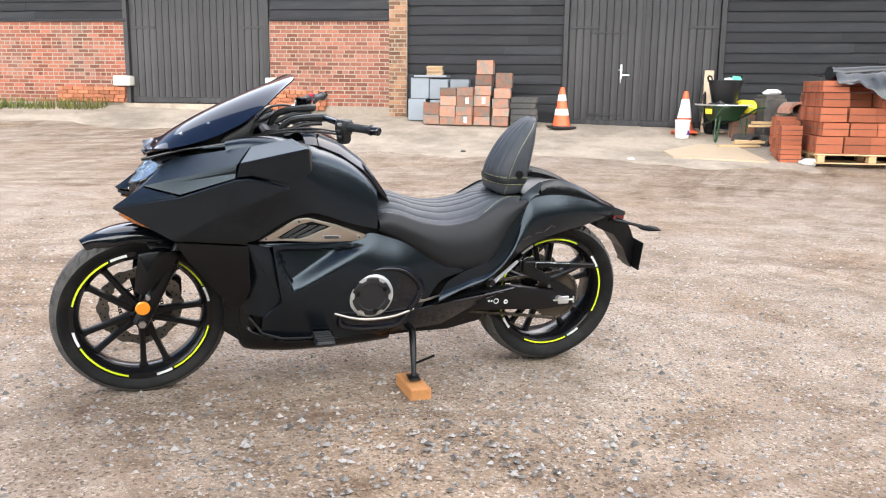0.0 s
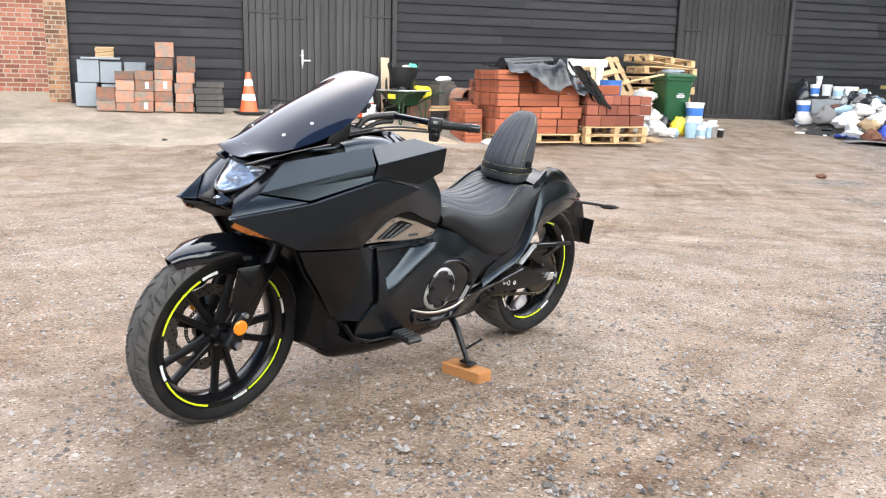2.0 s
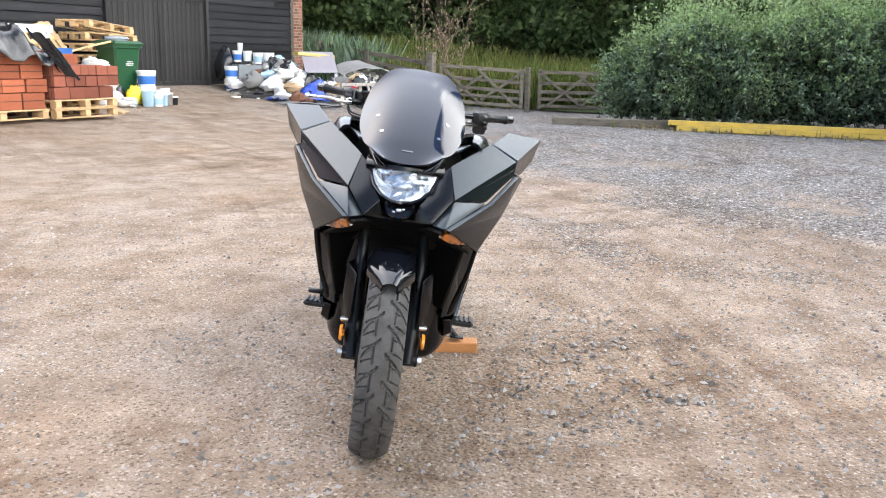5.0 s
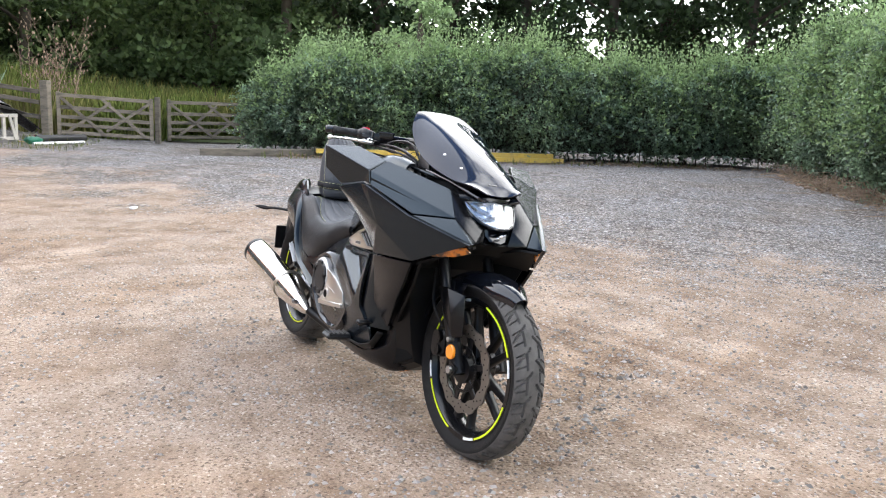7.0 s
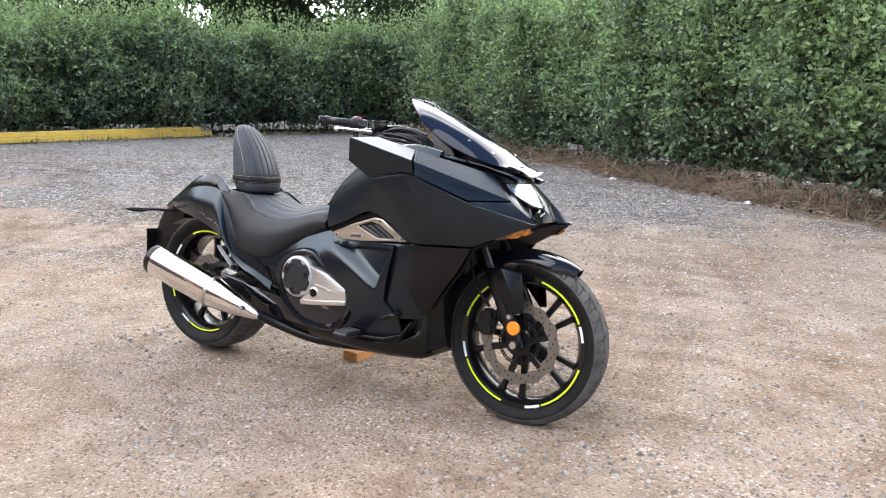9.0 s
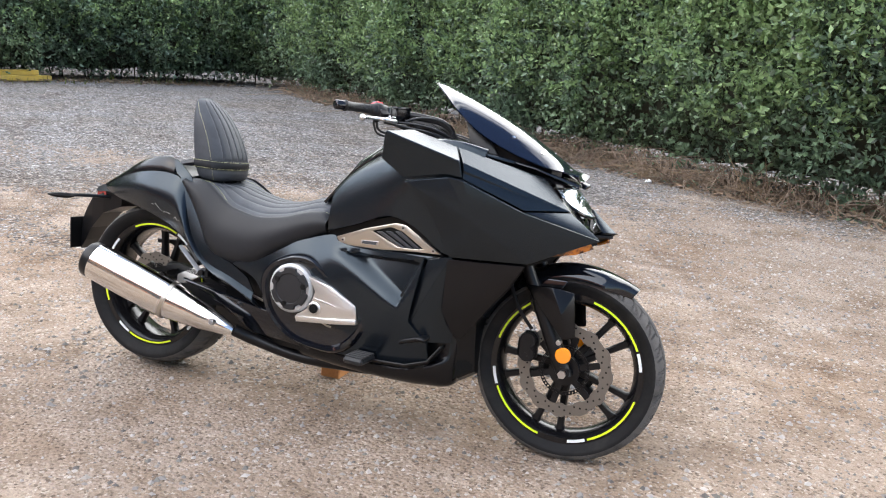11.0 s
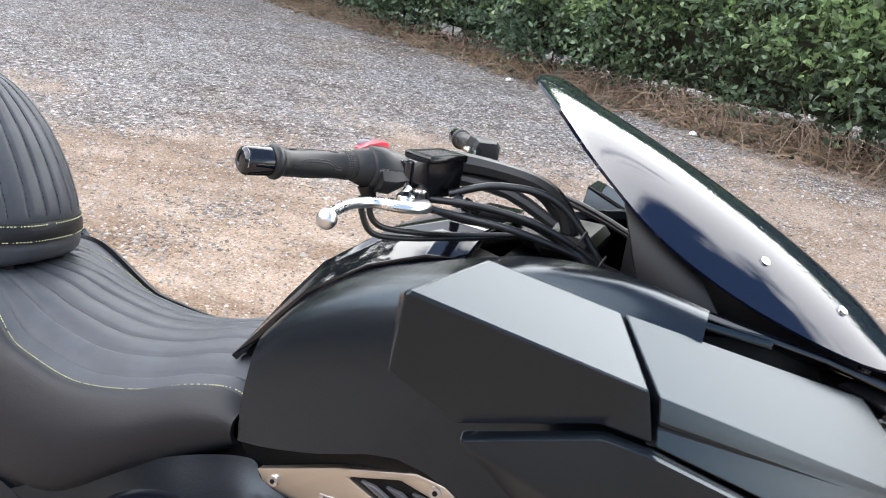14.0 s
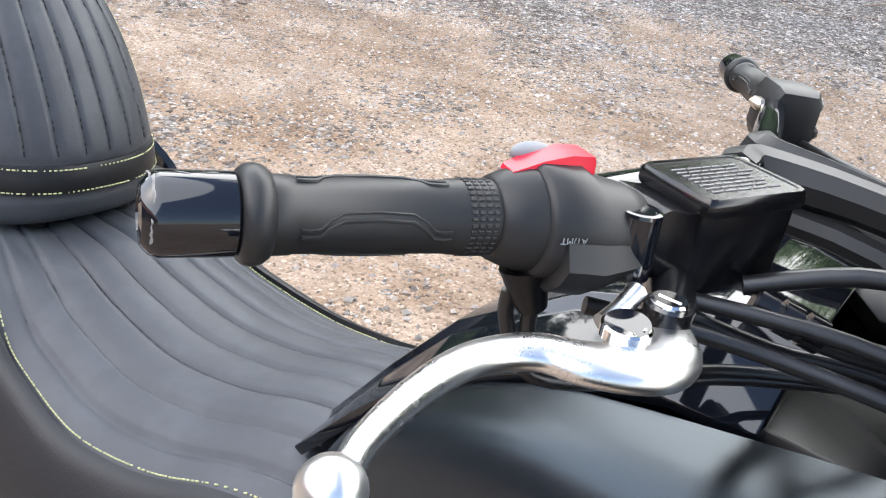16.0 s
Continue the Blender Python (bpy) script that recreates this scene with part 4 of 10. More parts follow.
# the field beyond the gate
fg = Geo()
fx, fy = np.linspace(18.9, 26, 12), np.linspace(-1, 16, 20)
fv = [(float(x), float(y), lie(x, y) + 0.03 + 0.06 * (x - 18.9)) for y in fy for x in fx]
fg.add(fv, [(j * 12 + i, j * 12 + i + 1, (j + 1) * 12 + i + 1, (j + 1) * 12 + i) for j in range(19) for i in range(11)])
single("field", fg, M["meadow"], "overgrown green field behind the gate", "field", kind="structure", smooth=60)


def blades(n, x0, x1, y0, y1, lo, hi, mat, seed, wide, name, label, slope=0.06, sx=18.9, beyond_gate=False):
    rng = np.random.RandomState(seed)
    x, y = x0 + (x1 - x0) * rng.rand(n), y0 + (y1 - y0) * rng.rand(n)
    if beyond_gate:
        x = np.maximum(x, 17.75 + (6.2 - y) * 0.478 + 0.8 * rng.rand(n))
    z = np.vectorize(lie)(x, y) + np.maximum(0, x - sx) * slope
    hgt = lo + (hi - lo) * rng.rand(n)
    a = rng.rand(n) * 6.283
    w = wide * (0.6 + 0.8 * rng.rand(n))
    lean = rng.randn(n, 2) * 0.16 * hgt[:, None]
    dx, dy = np.cos(a) * w, np.sin(a) * w
    v = np.stack([np.stack([x - dx, y - dy, z], 1), np.stack([x + dx, y + dy, z], 1), np.stack([x + lean[:, 0] * 0.4 + dx * 0.8, y + lean[:, 1] * 0.4 + dy * 0.8, z + hgt * 0.6], 1), np.stack([x + lean[:, 0], y + lean[:, 1], z + hgt], 1)], axis=1).reshape(-1, 3)
    i = np.arange(n)[:, None] * 4
    ob = new(name, fast_mesh(name, v, np.concatenate([i + [0, 1, 2], i + [0, 2, 3]], 0).reshape(-1, 3), mat))
    return tagged(ob, label, "grass", "", "stuff")


blades(16000, 17.9, 24.5, 0.5, 13.5, 0.5, 1.25, M["grass"], 4, 0.02, "tall_grass", "tall green meadow grass and weeds behind the gate", beyond_gate=True)
blades(2500, 17.5, 19.2, 8.0, 12.5, 0.5, 1.5, M["leaf"], 6, 0.05, "nettles", "dark green nettles at the barn corner", 0.0)
blades(420, -8.9, -6.4, 13.3, 13.75, 0.08, 0.26, M["grass"], 9, 0.012, "wall_weeds", "short green weeds along the brick wall's foot", 0.0)
blades(260, 13.9, 15.0, -8.5, 1.5, 0.05, 0.17, M["grass"], 10, 0.010, "verge_weeds", "thin weeds along the hedge's foot", 0.0)
blades(420, 14.2, 17.5, 5.0, 6.6, 0.03, 0.14, M["grass"], 12, 0.006, "verge_grass", "thin grass tufts near the gate", 0.0)


def litter_along(line, n, out, mat, seed, size, name, label):
    """Fallen leaves and short dead stalks lying along a hedge's foot."""
    rng = np.random.RandomState(seed)
    pts = np.array(line, float)
    k = rng.randint(0, len(pts) - 1, n)
    u = rng.rand(n, 1)
    q = pts[k] * (1 - u) + pts[k + 1] * u
    seg = pts[k + 1] - pts[k]
    nr = np.stack([seg[:, 1], -seg[:, 0]], axis=1) / np.linalg.norm(seg, axis=1, keepdims=True)
    off = out[0] + (out[1] - out[0]) * rng.rand(n) ** 1.7
    q = q + nr * off[:, None]
    z = np.vectorize(lie)(q[:, 0], q[:, 1]) + 0.004 + 0.05 * rng.rand(n) ** 3
    p = np.stack([q[:, 0], q[:, 1], z], axis=1)
    d = rng.randn(n, 3) * np.array([1, 1, 0.22])
    ob = new(name, leaf_mesh(name, p, d, size * (0.5 + rng.rand(n)), mat, rng, 0.35))
    return tagged(ob, label, "leaf litter", "", "stuff")


HEDGE_FOOT = [(12.9, -10.4), (10.5, -9.25), (8.0, -8.65), (5.4, -8.05), (3.6, -7.4), (2.1, -6.95), (0.6, -6.6), (-2.0, -6.1)]
litter_along(HEDGE_FOOT, 5200, (-0.2, 0.75), M["dry"], 51, 0.075, "dry_litter", "dry brown leaves and stalks under the hedge")
litter_along(HEDGE_FOOT, 2600, (0.0, 0.55), M["leaf"], 52, 0.06, "green_litter", "low green weeds creeping out under the hedge")
def brush_along(line, n, seed, name, label):
    """Arching dead stalks tangled along a hedge's foot."""
    rng = random.Random(seed)
    g = Geo()
    for _ in range(n):
        k = rng.randrange(len(line) - 1)
        a, b = Vector((*line[k], 0)), Vector((*line[k + 1], 0))
        way = (b - a).normalized()
        nr = Vector((way.y, -way.x, 0))
        p = a.lerp(b, rng.random()) + nr * rng.uniform(-0.25, 0.35)
        p.z = lie(p.x, p.y) - 0.02
        run = (way * rng.uniform(-1, 1) + nr * rng.uniform(-0.2, 0.9)).normalized() * rng.uniform(0.25, 0.8)
        up = rng.uniform(0.04, 0.32)
        pts = [p, p + run * 0.35 + Vector((0, 0, up)), p + run * 0.75 + Vector((rng.uniform(-0.05, 0.05), rng.uniform(-0.05, 0.05), up * 0.9)), p + run + Vector((0, 0, rng.uniform(0.01, 0.1)))]
        g.tube(pts, [0.005, 0.004, 0.003, 0.002], 4, 1)
    ob = single(name, g, M["brush"], label, "brushwood", kind="stuff", fix=False, smooth=60)
    return ob


brush_along([(5.4, -7.9), (3.6, -7.25), (2.1, -6.8), (0.6, -6.45), (-2.0, -5.95)], 700, 71, "dead_brush", "tangled dead brown stalks under the hedge")
brush_along([(12.9, -10.2), (10.5, -9.05), (8.0, -8.45), (5.4, -7.9)], 350, 72, "dead_brush", "tangled dead brown stalks under the hedge")
litter_along([(15.0, 1.0), (14.9, -3.0), (14.8, -6.5), (14.0, -9.2)], 2500, (-0.2, 0.6), M["dry"], 53, 0.07, "dry_litter", "dry brown leaves along the hedge's foot")

# tangle of dead twigs under the hedge
tg = Geo()
rng = np.random.RandomState(58)
for _ in range(520):
    k = rng.randint(0, len(HEDGE_FOOT) - 1)
    u = rng.rand()
    a0, b0 = HEDGE_FOOT[k], HEDGE_FOOT[k + 1]
    q = Vector((a0[0] + (b0[0] - a0[0]) * u, a0[1] + (b0[1] - a0[1]) * u + 0.15 + 0.5 * rng.rand() ** 1.5, 0))
    q.z = lie(q.x, q.y)
    way = Vector((rng.randn(), rng.randn() * 0.5, 0.28 * rng.rand()))
    way = way.normalized() * (0.15 + 0.45 * rng.rand())
    tg.tube([q + Vector((0, 0, 0.01)), q + way * 0.5 + Vector((0, 0, 0.03 + 0.10 * rng.rand())), q + way + Vector((0, 0, 0.02 + 0.16 * rng.rand() ** 2))], [0.006, 0.005, 0.002], 4, 2)
single("twig_tangle", tg, M["dead_twig"], "tangle of dead brown twigs under the hedge", "twigs", kind="stuff", fix=False)

# far woodland
wood = Geo()
wrings = []
for i in range(70):
    a = radians(-100 + 165 * i / 69)
    ring = []
    for k in range(9):
        rr = 46 - 1.2 * k + 2.5 * noise.noise(Vector((i * 0.35, k * 0.8, 3.0)))
        tall = 4.6 + 4.6 * max(0.0, min(1.0, (math.degrees(a) + 6) / 14))
        zz = -0.5 + (tall + 2.0 * noise.noise(Vector((i * 0.5, 2.0, 1.0)))) * k / 8
        ring.append((rr * math.cos(a), rr * math.sin(a), zz))
    wrings.append(ring)
wood.loft(wrings, False, False)
single("far_wood", wood, M["wood_mass"], "dark green woodland closing the distance", "woodland", kind="stuff", smooth=0)

# dead brown seed stalks by the gatepost
ds = Geo()
rng = np.random.RandomState(7)
for _ in range(13):
    b = Vector((rng.randn() * 0.30, rng.randn() * 0.5, 0))
    tip = b + Vector((rng.randn() * 0.35, rng.randn() * 0.45, 1.5 + rng.rand() * 1.2))
    ds.tube([b, (b + tip) / 2 + Vector((rng.randn() * 0.08, rng.randn() * 0.08, 0)), tip], [0.012, 0.009, 0.003], 4, 2)
    for _ in range(16):
        q = b.lerp(tip, 0.4 + 0.6 * rng.rand())
        e = q + Vector((rng.randn() * 0.17, rng.randn() * 0.17, 0.08 + rng.rand() * 0.2))
        ds.tube([q, e], [0.005, 0.002], 3, 1)
        ds.ball(tuple(e), (0.02, 0.02, 0.035), 4, 3)
single("dead_weed", ds, M["dry"], "tall dead brown seed stalks behind the gatepost", "plant", at(18.6, 6.7, 0, 0.0), fix=False)

# field gate, posts and rails
def rail(g, a, b, w, t):
    a, b = Vector(a), Vector(b)
    d = (b - a)
    m = Matrix.Translation((a + b) / 2) @ d.to_track_quat("X", "Z").to_matrix().to_4x4()
    return g.box((0, 0, 0), (d.length, t, w), m, 0.006)


def field_gate(label, x0, y0, x1, y1):
    ln = math.hypot(x1 - x0, y1 - y0)
    m = at(x0, y0, math.degrees(math.atan2(y1 - y0, x1 - x0)))
    g = thing("field_gate", label, "gate", m, "field gates")
    drop = lie(x1, y1) - lie(x0, y0)
    for i, z in enumerate((0.14, 0.32, 0.50, 0.72, 1.0)):
        part("bar", rail(Geo(), (0.06, 0, z), (ln - 0.06, 0, z + drop), 0.085, 0.03), M["oak"], g)
    for u in (0.06, ln - 0.06):
        part("stile", Geo().box((u, 0, 0.56 + drop * u / ln), (0.09, 0.06, 1.02), b=0.006), M["oak"], g)
    for a, b in (((0.1, 0.95), (ln * 0.5, 0.16)), ((ln * 0.5, 0.16), (ln - 0.1, 0.95)), ((ln * 0.12, 0.16), (ln * 0.55, 0.95)), ((ln * 0.45, 0.95), (ln * 0.9, 0.16))):
        part("brace", rail(Geo(), (a[0], -0.03, a[1]), (b[0], -0.03, b[1] + drop), 0.07, 0.022), M["oak"], g)
    return g


field_gate("weathered grey five-bar field gate, closed", 17.42, 6.02, 17.92, 3.92)
field_gate("weathered grey field gate leaf running into the hedge", 18.55, 3.72, 19.5, 1.6)
for x, y, hh, w in ((17.33, 6.2, 1.3, 0.19), (17.98, 3.84, 1.12, 0.12), (17.62, 8.1, 1.15, 0.13), (17.8, 9.6, 1.15, 0.13)):
    single("gate_post", Geo().box((0, 0, hh / 2 - 0.15), (w, w, hh + 0.3), b=0.015), M["oak"], "weathered grey timber post by the field gate", "post", at(x, y, -12), "fence posts")
for z in (0.45, 0.78, 1.02):
    a, b = (17.36, 6.35), (17.82, 9.7)
    single("fence_rail", rail(Geo(), (a[0], a[1], lie(*a) + z), (b[0], b[1], lie(*b) + z), 0.1, 0.04), M["oak"], "weathered grey timber fence rail", "fence rail", None, "fence rails")

# yellow timbers at the hedge's foot
for i, (dx, dz, ln) in enumerate(((0.0, 0.055, 5.3), (0.16, 0.055, 5.1), (0.06, 0.155, 5.25))):
    g = Geo().box((0, 0, 0), (0.13, ln, 0.095), b=0.006)
    single("timber_beam", g, M["yellow"], "long yellow painted timber beam lying along the hedge", "timber", at(14.62 + dx, -2.75 + 0.1 * i, 1.5, dz), "yellow timbers")
single("sleeper", Geo().box((0, 0, 0), (0.2, 2.4, 0.16), b=0.012), M["oak"], "dark old sleeper lying at the hedge's foot", "timber", at(14.95, 1.3, 12, 0.07))
for k in range(22):
    rng2 = random.Random(100 + k)
    u = rng2.random()
    x, y = (13.2 - 8 * u, -9.3 + 1.2 * u) if k % 2 else (7 - 8.5 * u, -8.3 + 2.0 * u)
    a = rng2.uniform(0, 360)
    g = Geo().tube([(0, 0, 0.02), (0.25, 0.05, 0.07), (0.5, -0.04, 0.05), (0.8 + rng2.random() * 0.5, 0.08, 0.02)], [0.008, 0.007, 0.006, 0.003], 5, 3)
    single("fallen_branch", g, M["dry"], "thin dry branch lying on the gravel under the hedge", "branch", at(x, y + 0.25, a, 0.004), "fallen branches", smooth=60)
# ---- the motorcycle: x forward, y to its left, z up, from the ground between its wheels ----
BIKE = Matrix(((-0.94189, 0.33251, 0.04779, -0.0097), (-0.33585, -0.93519, -0.11234, 0.0323), (0.00734, -0.12187, 0.99252, 0.0010), (0, 0, 0, 1)))
bike = thing("motorcycle", "satin black cruiser motorcycle leaning on its side stand in the yard", "motorcycle", BIKE)


def shell(name, verts, faces, thick, bevel=0.0025, smooth=30, mirror=False, sub=False):
    """A panel with thickness and softened edges."""
    bm = bmesh.new()
    vs = [bm.verts.new((x, -y if mirror else y, z)) for x, y, z in verts]
    for f in faces:
        bm.faces.new([vs[i] for i in (f[::-1] if mirror else f)])
    bm.normal_update()
    out = bmesh.ops.solidify(bm, geom=bm.faces[:], thickness=thick)
    bmesh.ops.recalc_face_normals(bm, faces=bm.faces)
    if bevel:
        edges = [e for e in bm.edges if len(e.link_faces) == 2 and e.calc_face_angle(0) > 0.22]
        bmesh.ops.bevel(bm, geom=edges, offset=bevel, segments=2, affect="EDGES", profile=0.5, clamp_overlap=True)
    me = bpy.data.meshes.new(name)
    bm.to_mesh(me)
    bm.free()
    if smooth:
        me.polygons.foreach_set("use_smooth", [True] * len(me.polygons))
        me.set_sharp_from_angle(angle=radians(smooth))
    return me


def both(name, verts, faces, thick, mat, parent=None, label="", **k):
    return [part(name, shell(name, verts, faces, thick, mirror=mi, **k), mat, parent or bike, label) for mi in (False, True)]


def pair(name, geo, mat, parent=None, label="", smooth=35):
    a = part(name, geo, mat, parent or bike, label, smooth=smooth)
    b = part(name, geo.mirrored(), mat, parent or bike, label, smooth=smooth)
    return a, b


def grid_faces(n, k):
    return [(i * k + j, i * k + j + 1, (i + 1) * k + j + 1, (i + 1) * k + j) for i in range(n - 1) for j in range(k - 1)]


# wheels
def wheel(name, x, z, radius, half, rim, disc_side, spoke0, label):
    c = Matrix.Translation((x, 0, z))
    lip = rim + 0.010
    rw = half * 0.72
    g = Geo().lathe([(lip, rw), (lip + 0.002, rw + 0.004), (rim - 0.006, rw + 0.004), (rim - 0.022, rw - 0.014), (rim - 0.026, 0.0), (rim - 0.022, -rw + 0.014), (rim - 0.006, -rw - 0.004), (lip + 0.002, -rw - 0.004), (lip, -rw), (rim - 0.016, -rw + 0.016), (rim - 0.018, 0), (rim - 0.016, rw - 0.016)], 72, None, True)
    g.lathe([(0.0, -0.05), (0.034, -0.05), (0.040, -0.03), (0.045, 0), (0.040, 0.03), (0.034, 0.05), (0.0, 0.05)], 24)
    w = part(name, g, M["gloss_satin"], bike, label, smooth=40, m=c)
    for k in range(5):
        for off in (-0.20, 0.20):
            a = radians(spoke0 + 72 * k)
            rings = []
            for r, wd, th, sh in ((0.030, 0.018, 0.021, 1.30), (0.075, 0.0125, 0.018, 1.12), (0.15, 0.0105, 0.015, 1.02), (rim - 0.036, 0.0115, 0.015, 1.0), (rim - 0.02, 0.020, 0.017, 1.0)):
                t = a + off * sh
                ct, st = math.cos(t), math.sin(t)
                rings.append([(r * ct - u * wd * st, v * th, r * st + u * wd * ct) for u, v in ((-1, -0.6), (-0.6, -1), (0.6, -1), (1, -0.6), (1, 0.6), (0.6, 1), (-0.6, 1), (-1, 0.6))])
            part("spoke", Geo().loft(rings), M["black_part"], w, smooth=40)
        web = []
        for r, half_, th in ((0.036, 0.30, 0.017), (0.070, 0.24, 0.014), (0.092, 0.17, 0.011), (0.098, 0.10, 0.009)):
            web.append([(r * math.cos(a + u * half_), v * th, r * math.sin(a + u * half_)) for u, v in ((-1, -1), (-0.5, -1), (0.5, -1), (1, -1), (1, 1), (0.5, 1), (-0.5, 1), (-1, 1))])
        part("spoke_web", Geo().loft(web), M["black_part"], w, smooth=40)
    # tyre: sidewalls and grooved tread
    prof = [(lip - 0.003, half * 0.70), (lip + 0.012, half * 0.86), (lip + (radius - lip) * 0.42, half * 0.985), (radius - 0.034, half), (radius - 0.026, half * 0.985)]
    full = prof + [(r, -y) for r, y in prof[::-1]]
    part("tyre", Geo().lathe(prof, 96).lathe([(r, -y) for r, y in prof[::-1]], 96).lathe([(lip - 0.003, half * 0.70), (lip - 0.004, 0), (lip - 0.003, -half * 0.70)], 96), M["rubber"], w, "black rubber tyre", smooth=50)
    n, k = 600, 33
    verts = []
    for i in range(n):
        a = 2 * math.pi * i / n
        for j in range(k):
            u = -1 + 2 * j / (k - 1)
            y = half * 0.985 * math.sin(u * 1.25) / math.sin(1.25)
            r = radius - 0.026 * abs(u) ** 2.2
            au = abs(u)
            ph = (a * 25 / (2 * math.pi) + (0.5 if u > 0 else 0) + 0.95 * au) % 1
            ph2 = (a * 50 / (2 * math.pi) + (0.5 if u > 0 else 0) + 0.6 * au + 0.35) % 1
            cut = (ph < 0.13 and 0.10 < au < 0.92) or (ph2 < 0.12 and 0.34 < au < 0.86) or (0.29 < au < 0.33 and ph > 0.35)
            verts.append(((r - (0.008 if cut else 0)) * math.cos(a), y, (r - (0.008 if cut else 0)) * math.sin(a)))
    faces = [(i * k + j, i * k + j + 1, ((i + 1) % n) * k + j + 1, ((i + 1) % n) * k + j) for i in range(n) for j in range(k - 1)]
    part("tread", Geo().add(verts, faces), M["tread"], w, "dusty grey grooved tread", smooth=0)
    # rim tape
    for side in (-1, 1):
        for k in range(4):
            for a0, a1, mat, nm, dr in ((0, 14, "tape_white", "white_tape", 0.0045), (16, 66, "tape_yellow", "yellow_tape", 0.0032)):
                t = Geo()
                rings = []
                for q in range(13):
                    turn = a0 + (a1 - a0) * q / 12
                    a = radians(90 * k + spoke0 + 20 + turn) if side < 0 or x < 0 else radians(90 * k - 10 - turn)
                    yy = side * (rw + 0.0052)
                    rr = rim + 0.0015
                    rings.append([((rr + e * dr) * math.cos(a), yy + f, (rr + e * dr) * math.sin(a)) for e, f in ((-1, -0.0012), (1, -0.0012), (1, 0.0012), (-1, 0.0012))])
                part(nm, t.loft(rings), M[mat], w, smooth=30)
    # brake disc with its carrier
    if disc_side:
        y = disc_side * 0.062
        n = 150
        ro = 0.152 if radius < 0.3145 else 0.122
        ri = ro - 0.037
        v = []
        for i in range(n):
            a = 2 * math.pi * i / n
            o = ro + 0.0045 * max(-0.4, min(1, 1.8 * math.cos(a * 12)))
            q = ri - 0.004 * max(-0.4, min(1, 1.8 * math.cos(a * 12)))
            v += [(o * math.cos(a), y - 0.0025, o * math.sin(a)), (o * math.cos(a), y + 0.0025, o * math.sin(a)), (q * math.cos(a), y + 0.0025, q * math.sin(a)), (q * math.cos(a), y - 0.0025, q * math.sin(a))]
        f = []
        for i in range(n):
            for j in range(4):
                f.append((i * 4 + j, i * 4 + (j + 1) % 4, ((i + 1) % n) * 4 + (j + 1) % 4, ((i + 1) % n) * 4 + j))
        d = part("brake_disc", Geo().add(v, f), M["disc_steel"], w, "drilled steel wave brake disc")
        # black pegs through an unpierced disc stand for the shade in its holes
        hg = Geo()
        for i in range(48):
            a = 2 * math.pi * i / 48
            rr = ri + (0.009, 0.018, 0.028)[i % 3]
            hg.cyl((rr * math.cos(a), y - 0.0031, rr * math.sin(a)), (rr * math.cos(a), y + 0.0031, rr * math.sin(a)), 0.0032, n=8)
        part("hole_ring", hg, M["black_void"], d)
        part("disc_hub", Geo().cyl((0, y - 0.012, 0), (0, y + 0.012, 0), 0.05, n=24), M["black_part"], w, smooth=40)
        arm = Geo().box((ri * 0.68, y, 0), (ri * 0.66, 0.006, 0.022), None, 0.002).mesh("disc_arm")
        arm.materials.append(M["black_part"])
        for i in range(6):
            part("disc_arm", arm, None, w, m=Matrix.Rotation(-2 * math.pi * (i + 0.3) / 6, 4, "Y"))
        ag = Geo()
        for i in range(44):
            a = 2 * math.pi * i / 44
            m = Matrix.Rotation(-a, 4, "Y")
            ag.box((0.076, y * 1.08, 0), (0.010, 0.003, 0.006), m)
        ag.lathe([(0.070, y * 1.08 - 0.0015), (0.073, y * 1.08 - 0.0015), (0.073, y * 1.08 + 0.0015), (0.070, y * 1.08 + 0.0015)], 40, None, True)
        ag.lathe([(0.079, y * 1.08 - 0.0015), (0.082, y * 1.08 - 0.0015), (0.082, y * 1.08 + 0.0015), (0.079, y * 1.08 + 0.0015)], 40, None, True)
        part("sensor_ring", ag, M["black_part"], d)
    return w


wheel("front_wheel", 0.8225, 0.3095, 0.3125, 0.062, 0.238, -1, -101, "black ten-spoke front wheel with yellow and white rim tape")
wheel("rear_wheel", -0.8225, 0.3105, 0.3155, 0.098, 0.232, -1, -60, "black ten-spoke rear wheel with yellow and white rim tape")

# fork, axle, fender
fork = Geo().tube([(0.832, 0.088, 0.295), (0.80, 0.092, 0.36), (0.715, 0.096, 0.53)], [0.026, 0.027, 0.024], 14, 2).tube([(0.715, 0.096, 0.53), (0.60, 0.096, 0.76)], 0.0195, 14, 1).cyl((0.826, 0.05, 0.31), (0.826, 0.118, 0.31), 0.021, n=16)
pair("fork_leg", fork, M["black_part"])
part("axle", Geo().cyl((0.826, -0.125, 0.3095), (0.826, 0.125, 0.3095), 0.010, n=14).cyl((0.826, 0.121, 0.3095), (0.826, 0.132, 0.3095), 0.014, n=6).cyl((0.826, -0.132, 0.3095), (0.826, -0.121, 0.3095), 0.014, n=6), M["steel"], bike, "bare steel axle")
for s in (1, -1):
    g = Geo()
    rings = []
    for r, y in ((0.0005, 0.134), (0.022, 0.1335), (0.0255, 0.130), (0.0255, 0.124), (0.012, 0.122), (0.011, 0.119)):
        rings.append([(0.822 + r * math.cos(2 * math.pi * j / 24), s * y, 0.371 + r * math.sin(2 * math.pi * j / 24)) for j in range(24)])
    part("side_reflector", g.loft(rings), M["amber"], bike, "round orange reflector", smooth=40)
